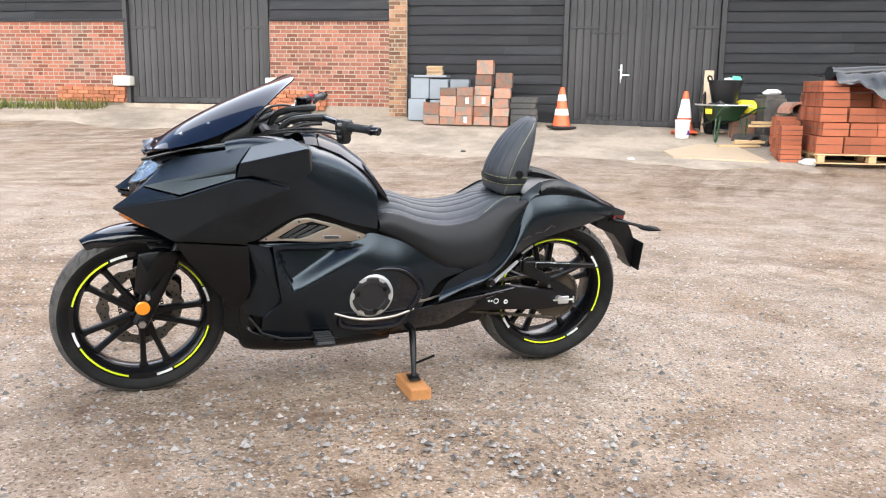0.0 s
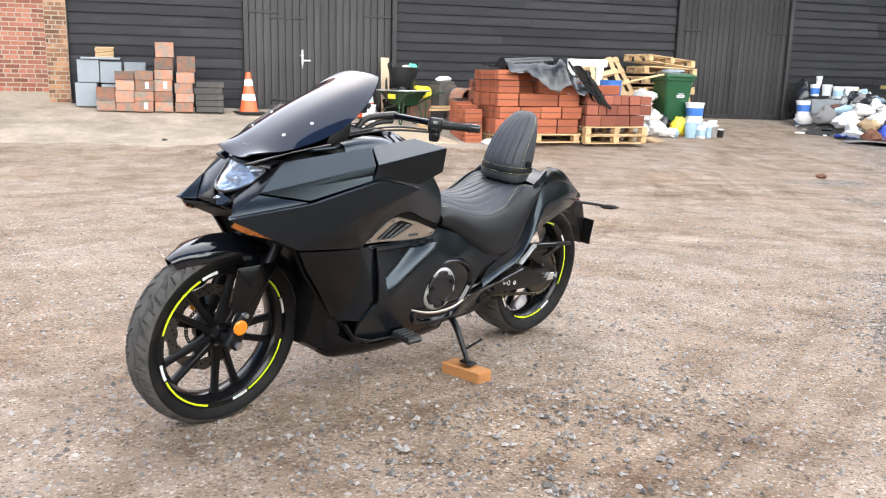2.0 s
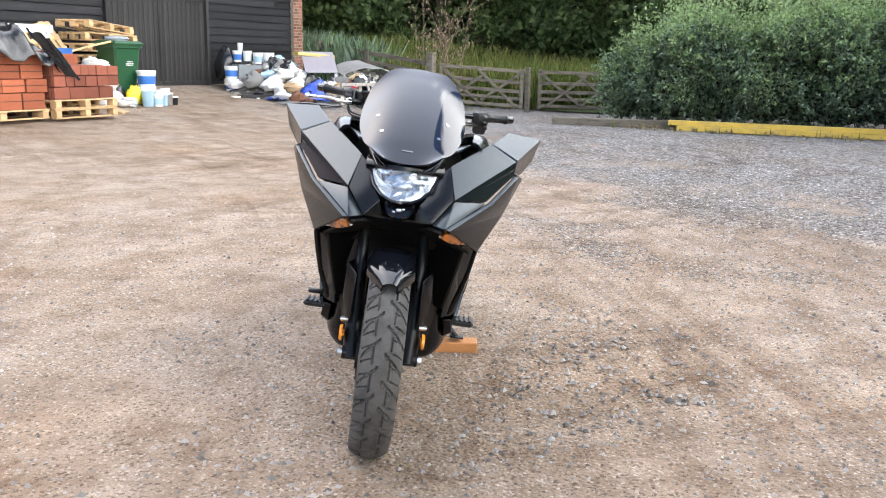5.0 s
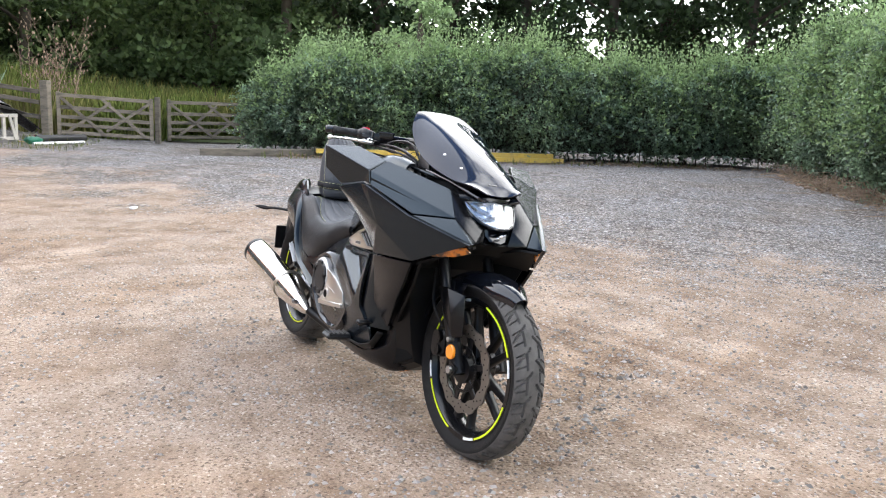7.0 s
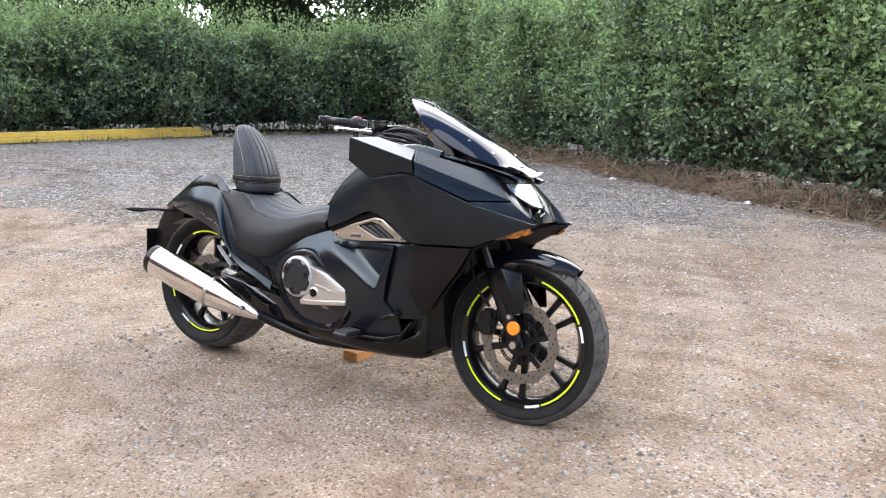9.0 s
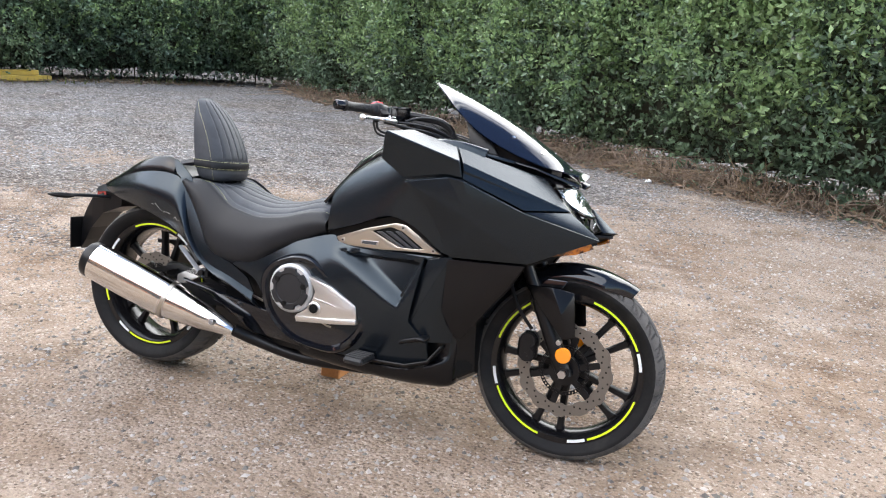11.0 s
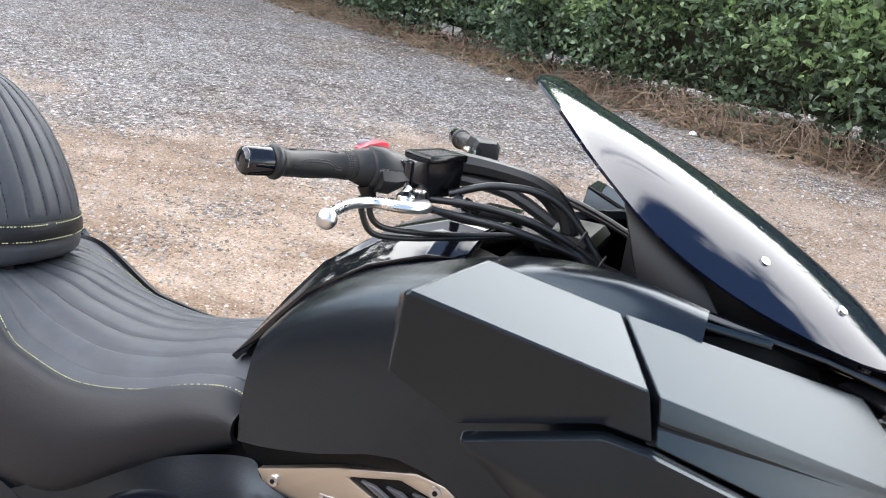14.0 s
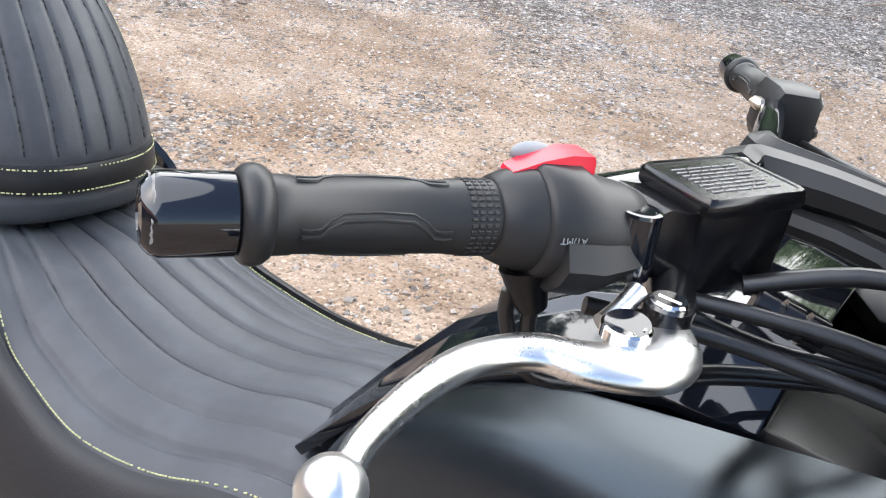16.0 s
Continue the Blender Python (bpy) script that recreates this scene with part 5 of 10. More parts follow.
both("fork_cover", [(0.672, 0.114, 0.574), (0.760, 0.130, 0.582), (0.826, 0.100, 0.568), (0.846, 0.102, 0.428), (0.812, 0.120, 0.418), (0.748, 0.124, 0.490), (0.800, 0.132, 0.500)], [(0, 6, 1), (1, 6, 2), (2, 6, 4, 3), (6, 5, 4), (0, 5, 6)], 0.006, M["wing_black"], bevel=0.004, smooth=60)
pair("fork_nut", Geo().cyl((0.803, 0.112, 0.410), (0.803, 0.134, 0.410), 0.0085, n=14).cyl((0.803, 0.133, 0.410), (0.803, 0.1365, 0.410), 0.005, n=6), M["steel"])
cal = Geo().box((0.702, -0.086, 0.372), (0.058, 0.050, 0.098), Matrix.Translation((0, 0, 0)), 0.016).cyl((0.702, -0.116, 0.395), (0.702, -0.07, 0.395), 0.024, n=20).cyl((0.702, -0.116, 0.350), (0.702, -0.07, 0.350), 0.024, n=20).box((0.695, -0.107, 0.37), (0.05, 0.02, 0.07), None, 0.008).cyl((0.71, -0.118, 0.40), (0.71, -0.09, 0.40), 0.012, n=12).cyl((0.695, -0.118, 0.345), (0.695, -0.09, 0.345), 0.012, n=12)
part("brake_caliper", cal, M["black_part"], bike, smooth=35)
part("brake_hose", Geo().tube([(0.71, -0.10, 0.43), (0.66, -0.12, 0.50), (0.61, -0.10, 0.60), (0.56, -0.07, 0.72)], 0.006, 8), M["rubber"], bike, smooth=60)
fr = []
for i in range(22):
    a = radians(56 + 100 * i / 21)
    e = min(1.0, 0.35 + i / 5.0)
    hw = 0.074 * e
    rr = 0.337 + 0.010 * (1 - e)
    fr.append([(0.8225 + (rr - d) * math.cos(a), y * hw, 0.3095 + (rr - d) * math.sin(a)) for y, d in ((-1, 0.040), (-0.98, 0.020), (-0.8, 0.004), (-0.4, -0.004), (0, -0.006), (0.4, -0.004), (0.8, 0.004), (0.98, 0.020), (1, 0.040))])
part("front_fender", shell("front_fender", [p for r in fr for p in r], grid_faces(22, 9), 0.004, 0.0, 60), M["gloss_black"], bike, "gloss black front fender")
both("fender_stay", [(0.80, 0.078, 0.60), (0.70, 0.082, 0.60), (0.69, 0.088, 0.50), (0.745, 0.088, 0.50)], [(0, 1, 2, 3)], 0.006, M["gloss_black"])

# front fairing
I, I2, I3, SB, GB, GT, CR = (0.292, 0.459, 1.007), (0.280, 0.442, 0.924), (0.339, 0.395, 0.871), (0.462, 0.362, 0.896), (0.510, 0.361, 0.892), (0.452, 0.276, 0.981), (0.326, 0.340, 1.019)
D, E, T, G, H, J, N = (0.680, 0.273, 0.815), (0.797, 0.164, 0.824), (0.897, 0.142, 0.751), (0.706, 0.244, 0.658), (0.468, 0.278, 0.647), (0.516, 0.200, 0.395), (0.700, 0.140, 0.915)


def toward(a, b, t):
    return tuple(p + (q - p) * t for p, q in zip(a, b))


g1 = 0.006
EC = (0.502, 0.364, 0.940)
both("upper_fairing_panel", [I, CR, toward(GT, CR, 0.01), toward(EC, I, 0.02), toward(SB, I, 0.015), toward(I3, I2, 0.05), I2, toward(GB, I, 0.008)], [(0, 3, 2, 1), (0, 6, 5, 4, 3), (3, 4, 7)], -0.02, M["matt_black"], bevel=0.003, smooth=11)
# the nose panel: an upper and a lower plane, with a narrow step running out of the seam into the lower one
g_up, g_in = toward(EC, GB, 0.50), toward(EC, GB, 0.64)
tip = toward(toward(EC, E, 0.66), toward(GB, D, 0.9), 0.22)
p2 = [toward(GT, N, 0.010), toward(GB, D, 0.012), toward(D, N, 0.03), toward(E, N, 0.02), N, toward(EC, E, 0.012), toward(g_up, E, 0.012), (g_in[0] + 0.002, g_in[1] - 0.005, g_in[2] - 0.001), tip]
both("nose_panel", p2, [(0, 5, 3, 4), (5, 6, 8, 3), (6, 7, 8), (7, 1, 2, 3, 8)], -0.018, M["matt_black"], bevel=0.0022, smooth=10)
TI = (0.855, 0.105, 0.752)
both("beak_panel", [toward(D, T, 0.03), toward(T, D, 0.01), toward(E, T, 0.03), TI], [(0, 1, 2), (2, 1, 3)], -0.018, M["matt_black"], bevel=0.002)
C0, K1, K2 = (0.555, 0.322, 0.765), (0.405, 0.345, 0.795), (0.447, 0.292, 0.70)
side = [toward(SB, C0, 0.014), toward(GB, C0, 0.014), toward(D, C0, 0.014), toward(T, C0, 0.012), toward(G, C0, 0.02), toward(H, C0, 0.02), K2, K1, toward(I3, C0, 0.014), C0]
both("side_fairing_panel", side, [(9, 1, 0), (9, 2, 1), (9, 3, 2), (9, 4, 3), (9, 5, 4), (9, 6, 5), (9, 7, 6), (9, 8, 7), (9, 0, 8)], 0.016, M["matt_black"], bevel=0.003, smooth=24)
both("lower_wing", [(0.462, 0.274, 0.638), (0.702, 0.248, 0.652), (0.655, 0.240, 0.575), (0.591, 0.230, 0.492), (0.512, 0.206, 0.381), (0.478, 0.212, 0.400), (0.452, 0.246, 0.469)], [(0, 6, 2, 1), (6, 5, 4, 3, 2)], 0.014, M["wing_black"])
both("wing_inner", [(0.69, 0.22, 0.648), (0.64, 0.21, 0.56), (0.515, 0.19, 0.40), (0.46, 0.09, 0.42), (0.46, 0.09, 0.70), (0.62, 0.12, 0.70)], [(0, 1, 2, 3, 4, 5)], 0.01, M["black_void"], bevel=0)
both("beak_floor", [(0.885, 0.135, 0.742), (0.70, 0.235, 0.652), (0.60, 0.12, 0.66), (0.72, 0.05, 0.71), (0.84, 0.095, 0.742)], [(0, 1, 2, 3, 4)], 0.008, M["black_void"], bevel=0)
both("indicator", [(0.762, 0.214, 0.688), (0.775, 0.208, 0.712), (0.866, 0.146, 0.739), (0.872, 0.128, 0.724), (0.83, 0.160, 0.702)], [(0, 4, 1), (1, 4, 2), (2, 4, 3)], 0.010, M["indicator"], label="smoked amber front indicator lens", bevel=0.001)
part("inner_cowl", Geo().loft([[(x, y * w, z0 + (z1 - z0) * t) for y, t in ((-1, 0), (1, 0), (1.1, 0.5), (0.8, 1), (-0.8, 1), (-1.1, 0.5))] for x, w, z0, z1 in ((0.42, 0.22, 0.60, 0.93), (0.60, 0.15, 0.62, 0.945), (0.64, 0.115, 0.66, 0.925), (0.67, 0.092, 0.73, 0.895))]), M["black_void"], bike, "dull black inner cowl", smooth=30)
part("radiator_shroud", Geo().loft([[(x, y, z) for y, z in ((-w, a), (w, a), (w * 1.1, b), (-w * 1.1, b))] for x, w, a, b in ((0.47, 0.17, 0.22, 0.66), (0.53, 0.11, 0.26, 0.66))]), M["black_void"], bike)
# headlamp: a faceted bright bowl behind a clear lens, set back between the nose panels
HL = [(-0.103, 0.886), (-0.05, 0.893), (0.0, 0.895), (0.05, 0.893), (0.103, 0.886), (0.100, 0.862), (0.086, 0.836), (0.060, 0.815), (0.03, 0.804), (0.0, 0.802), (-0.03, 0.804), (-0.060, 0.815), (-0.086, 0.836), (-0.100, 0.862)]


def hx(y, z):
    return 0.783 - 0.70 * (z - 0.815) + 0.050 * (1 - (y / 0.1) ** 2)


nl = len(HL)
lamp = part("headlamp", Geo().tube([(hx(y, z) - 0.004, y, z) for y, z in HL + HL[:1]], 0.0055, 8, 1), M["gloss_black"], bike, "clear headlamp with a bright faceted reflector", smooth=40)
bowl_v, bowl_f = [], []
for k, (sc_, back) in enumerate(((0.97, 0.005), (0.80, 0.012), (0.55, 0.020), (0.25, 0.024))):
    for y, z in HL:
        yy, zz = y * sc_, 0.848 + (z - 0.848) * sc_
        bowl_v.append((hx(yy, zz) - back - (0.006 if (HL.index((y, z)) + k) % 2 else 0), yy, zz))
for k in range(3):
    for i in range(nl):
        j = (i + 1) % nl
        bowl_f.append((k * nl + j, k * nl + i, (k + 1) * nl + i, (k + 1) * nl + j))
bowl_f.append(tuple(3 * nl + i for i in range(nl))[::-1])
part("reflector", Geo().add(bowl_v, bowl_f), M["reflector"], lamp, "bright faceted reflector")
part("lens", shell("lens", [(hx(y, z), y, z) for y, z in HL] + [(hx(0, 0.85) + 0.008, 0, 0.85)], [((i + 1) % nl, i, nl) for i in range(nl)], 0.003, 0, 50), M["lens"], lamp)
part("projector", Geo().ball((hx(0, 0.845) - 0.018, 0, 0.842), (0.010, 0.034, 0.018), 16, 8), M["reflector"], lamp, smooth=60)
low = part("position_lamp", Geo().loft([[(0.806 + d + 0.034 * (1 - (y / 0.05) ** 2), y * k, 0.776 + (z - 0.776) * k) for y, z in ((-0.048, 0.799), (0.048, 0.799), (0.046, 0.778), (0.032, 0.758), (0, 0.750), (-0.032, 0.758), (-0.046, 0.778))] for k, d in ((1.0, -0.03), (1.0, 0.0), (0.8, 0.006))]), M["gloss_black"], bike, smooth=30)
for y, z, r in ((0, 0.780, 0.007), (-0.014, 0.774, 0.004), (0.013, 0.784, 0.004)):
    part("bulb", Geo().ball((0.844, y, z), (0.003, r * 1.3, r * 0.8), 10, 6), M["reflector"], low, smooth=60)
part("nose_cone", Geo().loft([[(x, y * w, z) for y, z in ((-1, a), (-0.5, b), (0.5, b), (1, a), (0.6, c), (-0.6, c))] for x, w, a, b, c in ((0.58, 0.13, 0.85, 0.91, 0.70), (0.65, 0.115, 0.84, 0.895, 0.725), (0.70, 0.075, 0.785, 0.80, 0.742))]), M["black_void"], bike, smooth=30)
both("lamp_cowl", [(hx(0.103, 0.886), 0.106, 0.888), (0.700, 0.140, 0.912), (0.795, 0.160, 0.824), (0.853, 0.104, 0.754), (0.822, 0.046, 0.744), (0.818, 0.060, 0.800), (hx(0.088, 0.836), 0.090, 0.835)], [(0, 6, 1), (1, 6, 2), (2, 6, 5, 3), (3, 5, 4)], 0.006, M["gloss_satin"], label="black lamp surround", bevel=0.001)
both("chin_panel", [(0.853, 0.104, 0.754), (0.812, 0.046, 0.744), (0.812, 0.0, 0.742), (0.74, 0.0, 0.70), (0.72, 0.08, 0.69)], [(0, 1, 4), (1, 2, 3, 4)], 0.006, M["black_void"], bevel=0)

brow = []
for i in range(15):
    y = -0.122 + 0.244 * i / 14
    b = 1 - (y / 0.122) ** 2
    brow.append([(hx(0, 0.886) - 0.055 + 0.05 * b + dx, y, 0.892 + 0.004 * b + dz) for dx, dz in ((-0.05, 0.026), (-0.012, 0.016), (0.004, 0.008), (0.006, -0.001), (-0.002, -0.006))])
part("lamp_brow", shell("lamp_brow", [p for r in brow for p in r], grid_faces(15, 5), 0.004, 0.0, 50), M["gloss_satin"], bike, "gloss black lip over the headlamp")

def fine(rows, per):
    """Rows of points, smoothed between stations."""
    out = []
    for i in range(len(rows) - 1):
        a, b, c, d = (np.array(rows[max(0, min(len(rows) - 1, k))], float) for k in (i - 1, i, i + 1, i + 2))
        for q in range(per):
            t = q / per
            out.append(0.5 * ((2 * b) + (c - a) * t + (2 * a - 5 * b + 4 * c - d) * t * t + (3 * b - a - 3 * c + d) * t ** 3))
    out.append(np.array(rows[-1], float))
    return out


# windscreen
SCREEN = [(0.786, 0.91, 0.792, 0.93, 0.09), (0.742, 0.944, 0.745, 0.938, 0.108), (0.69, 0.983, 0.69, 0.947, 0.136), (0.602, 1.036, 0.61, 0.972, 0.158), (0.504, 1.086, 0.535, 1.002, 0.17), (0.405, 1.13, 0.455, 1.045, 0.17), (0.335, 1.158, 0.378, 1.103, 0.155), (0.29, 1.176, 0.318, 1.153, 0.123), (0.268, 1.184, 0.28, 1.178, 0.091)]
sc = []
nv = 21
for cx, cz, ex, ez, w in fine(SCREEN, 4):
    for j in range(nv):
        v = -1 + 2 * j / (nv - 1)
        k = abs(v) ** 2.3
        sc.append((cx + (ex - cx) * k, w * math.copysign(abs(v) ** 0.92, v), cz + (ez - cz) * k))
nu = 4 * (len(SCREEN) - 1) + 1
screen = part("windscreen", shell("windscreen", sc, grid_faces(nu, nv), -0.004, 0, 60), M["screen"], bike, "dark tinted glossy windscreen reflecting the sky")
sc_np = np.array(sc)


def on_screen(x, y):
    """The windscreen's outer face at (x, y), and its normal."""
    near = sc_np[np.argsort((sc_np[:, 0] - x) ** 2 + (sc_np[:, 1] - y) ** 2)[:25]]
    mid_ = near.mean(0)
    n_ = np.linalg.svd(near - mid_)[2][2]
    n_ = n_ if n_[2] > 0 else -n_
    return Vector((x, y, float(mid_[2] - (n_[0] * (x - mid_[0]) + n_[1] * (y - mid_[1])) / n_[2]))), Vector([float(q) for q in n_])


for x, y in ((0.572, 0.110), (0.663, 0.088)):
    for s in (1, -1):
        p, n_ = on_screen(x, s * y)
        part("screw", Geo().cyl(p - n_ * 0.004, p + n_ * 0.0085, 0.0068, 0.0055, n=14), M["chrome"], screen, smooth=40)
p, n_ = on_screen(0.742, 0.0)
part("maker_mark", Geo().box((0, 0, 0), (0.005, 0.034, 0.0012), Matrix.Translation(p + n_ * 0.0048) @ Matrix.Rotation(math.atan2(n_.x, n_.z), 4, "Y")), M["grey_sheet"], screen, "small pale maker's mark")
both("screen_mount", [(0.80, 0.085, 0.905), (0.66, 0.128, 0.948), (0.52, 0.150, 0.972), (0.50, 0.115, 0.955), (0.66, 0.09, 0.93), (0.79, 0.05, 0.895)], [(0, 1, 4, 5), (1, 2, 3, 4)], 0.010, M["gloss_black"])
both("screen_arm", [(0.47, 0.11, 1.055), (0.41, 0.115, 1.07), (0.45, 0.14, 0.97), (0.54, 0.14, 0.965)], [(0, 1, 2, 3)], 0.012, M["black_part"])
part("instrument_pod", Geo().loft([[(x, y * w, z0 + (z1 - z0) * t) for y, t in ((-1, 0), (1, 0), (1, 0.7), (0.8, 1), (-0.8, 1), (-1, 0.7))] for x, w, z0, z1 in ((0.42, 0.075, 0.96, 1.045), (0.47, 0.10, 0.95, 1.065), (0.60, 0.09, 0.93, 1.02), (0.70, 0.07, 0.91, 0.96))]), M["black_part"], bike, smooth=30)

# tank flanks and the gloss spine between them
TS = [(-0.02, (0.115, 0.80), (0.155, 0.78), (0.178, 0.71), (0.178, 0.650)), (0.03, (0.120, 0.855), (0.162, 0.832), (0.188, 0.75), (0.196, 0.664)),
      (0.12, (0.137, 0.917), (0.182, 0.888), (0.212, 0.80), (0.222, 0.695)), (0.234, (0.165, 0.962), (0.218, 0.937), (0.248, 0.85), (0.250, 0.738)), (0.34, (0.192, 0.996), (0.255, 0.982), (0.285, 0.88), (0.262, 0.712)), (0.44, (0.210, 1.003), (0.258, 0.986), (0.286, 0.87), (0.270, 0.650)), (0.53, (0.205, 0.985), (0.236, 0.966), (0.262, 0.85), (0.262, 0.645))]


rows = [[(x, y, z) for y, z in r] for x, *r in TS]
rows = [fine([tuple(p) for p in r], 4) for r in fine(rows, 3)]
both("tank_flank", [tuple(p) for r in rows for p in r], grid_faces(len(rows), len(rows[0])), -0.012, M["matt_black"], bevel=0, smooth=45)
sp = []
for x, hw, z, up in ((-0.075, 0.112, 0.730, 0.012), (-0.02, 0.112, 0.797, 0.024), (0.03, 0.117, 0.853, 0.032), (0.12, 0.133, 0.915, 0.038), (0.20, 0.15, 0.949, 0.034), (0.25, 0.16, 0.957, 0.022)):
    sp.append([(x, hw * v, z + up * min(1.0, 1.9 * (1 - abs(v))) + (0.006 if 0.3 < abs(v) < 0.6 else 0)) for v in (-1, -0.62, -0.58, -0.3, 0, 0.3, 0.58, 0.62, 1)])
part("tank_spine", shell("tank_spine", [p for r in sp for p in r], grid_faces(6, 9), 0.01, 0.0015, 30), M["gloss_black"], bike, "gloss black tank spine")
both("spine_trim", [(0.10, 0.10, 0.918), (0.145, 0.112, 0.942), (0.19, 0.075, 0.958), (0.15, 0.06, 0.940)], [(0, 1, 2, 3)], 0.008, M["gloss_black"])
both("console_wing", [(0.235, 0.150, 0.965), (0.345, 0.178, 0.975), (0.36, 0.120, 0.945), (0.27, 0.07, 0.955), (0.24, 0.09, 0.968)], [(0, 4, 3, 2, 1)], 0.014, M["black_part"])
part("console_well", Geo().loft([[(x, y * w, z) for y, z in ((-1, a), (1, a), (0.8, b), (-0.8, b))] for x, w, a, b in ((0.25, 0.15, 0.80, 0.935), (0.36, 0.185, 0.80, 0.915), (0.50, 0.19, 0.80, 0.925))]), M["black_void"], bike)
both("console_lip", [(0.50, 0.205, 0.965), (0.60, 0.165, 0.948), (0.605, 0.12, 0.935), (0.52, 0.14, 0.945)], [(0, 1, 2, 3)], 0.010, M["matt_black"])

# engine fairing
BS = [(0.535, (0.07, 0.235), (0.115, 0.25), (0.145, 0.33), (0.165, 0.42), (0.195, 0.56), (0.215, 0.645)), (0.47, (0.10, 0.198), (0.158, 0.212), (0.195, 0.28), (0.212, 0.42), (0.240, 0.56), (0.258, 0.645)), (0.38, (0.10, 0.19), (0.178, 0.205), (0.213, 0.28), (0.222, 0.42), (0.225, 0.54), (0.240, 0.632)),
      (0.27, (0.10, 0.19), (0.183, 0.205), (0.218, 0.29), (0.238, 0.43), (0.216, 0.53), (0.208, 0.66)), (0.10, (0.10, 0.19), (0.182, 0.205), (0.208, 0.28), (0.230, 0.40), (0.200, 0.53), (0.176, 0.640)), (-0.05, (0.10, 0.19), (0.168, 0.20), (0.196, 0.28), (0.215, 0.39), (0.195, 0.52), (0.155, 0.635)), (-0.20, (0.10, 0.19), (0.15, 0.20), (0.178, 0.28), (0.200, 0.385), (0.203, 0.46), (0.178, 0.565)), (-0.35, (0.08, 0.186), (0.125, 0.192), (0.148, 0.25), (0.165, 0.32), (0.192, 0.40), (0.205, 0.478)), (-0.50, (0.06, 0.205), (0.10, 0.212), (0.115, 0.25), (0.122, 0.29), (0.125, 0.34), (0.115, 0.39))]
part("engine_core", Geo().loft([[(x, y * 0.86, z) for y, z in r] + [(x, -y * 0.86, z) for y, z in r[::-1]] for x, *r in BS]), M["black_part"], bike, "black engine casing behind the fairing", smooth=14)
P2o, P3o, Q1, Q2 = (0.390, 0.262, 0.622), (0.312, 0.250, 0.424), (0.345, 0.250, 0.404), (0.412, 0.242, 0.352)
FH = (0.468, 0.277, 0.642)
both("side_cover_strip", [FH, P2o, P3o, Q1], [(0, 3, 2, 1)], 0.012, M["matt_black"], bevel=0.003)
both("side_cover_return", [FH, Q1, Q2, (0.475, 0.190, 0.352), (0.505, 0.205, 0.620)], [(0, 4, 3, 2, 1)], 0.010, M["matt_black"], bevel=0.003)
# one smooth moulding: a crest runs from under the grille to the slot, and the face above it is sunk
COVER_Y = [(-0.36, 0.482, 0.216), (-0.20, 0.560, 0.188), (-0.08, 0.610, 0.176), (0.02, 0.632, 0.184), (0.10, 0.606, 0.208), (0.30, 0.612, 0.240), (0.46, 0.640, 0.272), (0.04, 0.565, 0.224), (0.30, 0.452, 0.262), (0.345, 0.404, 0.252), (0.412, 0.352, 0.240), (0.40, 0.272, 0.212), (0.14, 0.258, 0.212), (0.14, 0.36, 0.232), (-0.10, 0.26, 0.200), (-0.20, 0.34, 0.200), (-0.24, 0.44, 0.204), (-0.10, 0.52, 0.214), (0.18, 0.43, 0.246)]


def spline_sheet(pts):
    """A thin plate through points of (x, z, y)."""
    q = np.array(pts, float)
    n = len(q)

    def kern(r2):
        return np.where(r2 > 1e-12, r2 * np.log(np.maximum(r2, 1e-12)), 0.0)
    d2 = ((q[:, None, :2] - q[None, :, :2]) ** 2).sum(-1)
    p = np.concatenate([np.ones((n, 1)), q[:, :2]], axis=1)
    a = np.block([[kern(d2) + 1e-4 * np.eye(n), p], [p.T, np.zeros((3, 3))]])
    w = np.linalg.solve(a, np.concatenate([q[:, 2], np.zeros(3)]))
    return lambda x, z: float(w[:n] @ kern((q[:, 0] - x) ** 2 + (q[:, 1] - z) ** 2) + w[n] + w[n + 1] * x + w[n + 2] * z)


def ease(a, b, v):
    t = min(1.0, max(0.0, (v - a) / (b - a)))
    return t * t * (3 - 2 * t)


def from_line(x, z, a, b):
    """Distance to the left of the line from a to b."""
    dx, dz = b[0] - a[0], b[1] - a[1]
    return (dx * (z - a[1]) - dz * (x - a[0])) / math.hypot(dx, dz)


cover_base = spline_sheet(COVER_Y)
CREST_A, CREST_B, SLOT_T = (0.015, 0.592), (0.308, 0.436), (0.377, 0.616)


def cover_y(x, z):
    up = from_line(x, z, CREST_A, CREST_B)
    behind = from_line(x, z, CREST_B, SLOT_T)
    under = from_line(x, z, SLOT_T, (0.03, 0.598))
    sink = 0.030 * ease(0.0, 0.055, up) * ease(0.0, 0.010, behind) * ease(0.0, 0.016, under)
    crest = 0.0035 * math.exp(-(up / 0.028) ** 2) * ease(-0.02, 0.06, behind) * ease(-0.05, 0.12, x)
    return cover_base(x, z) - sink + crest


cover_top = [(-0.361, 0.482), (-0.226, 0.551), (-0.077, 0.609), (0.012, 0.634), (0.040, 0.618), (0.10, 0.610), (0.21, 0.612), (0.30, 0.618), (0.382, 0.626)]
cover_low = [(-0.345, 0.474), (-0.270, 0.440), (-0.205, 0.350), (-0.130, 0.270), (0.00, 0.250), (0.14, 0.246), (0.28, 0.252), (0.40, 0.268), (0.412, 0.350)]
cover_mid = [(-0.353, 0.478), (-0.245, 0.500), (-0.140, 0.470), (-0.050, 0.450), (0.03, 0.440), (0.12, 0.440), (0.21, 0.437), (0.30, 0.437), (0.345, 0.415)]
ct, cm, cw = fine(cover_top, 9), fine(cover_mid, 9), fine(cover_low, 9)
patch = []
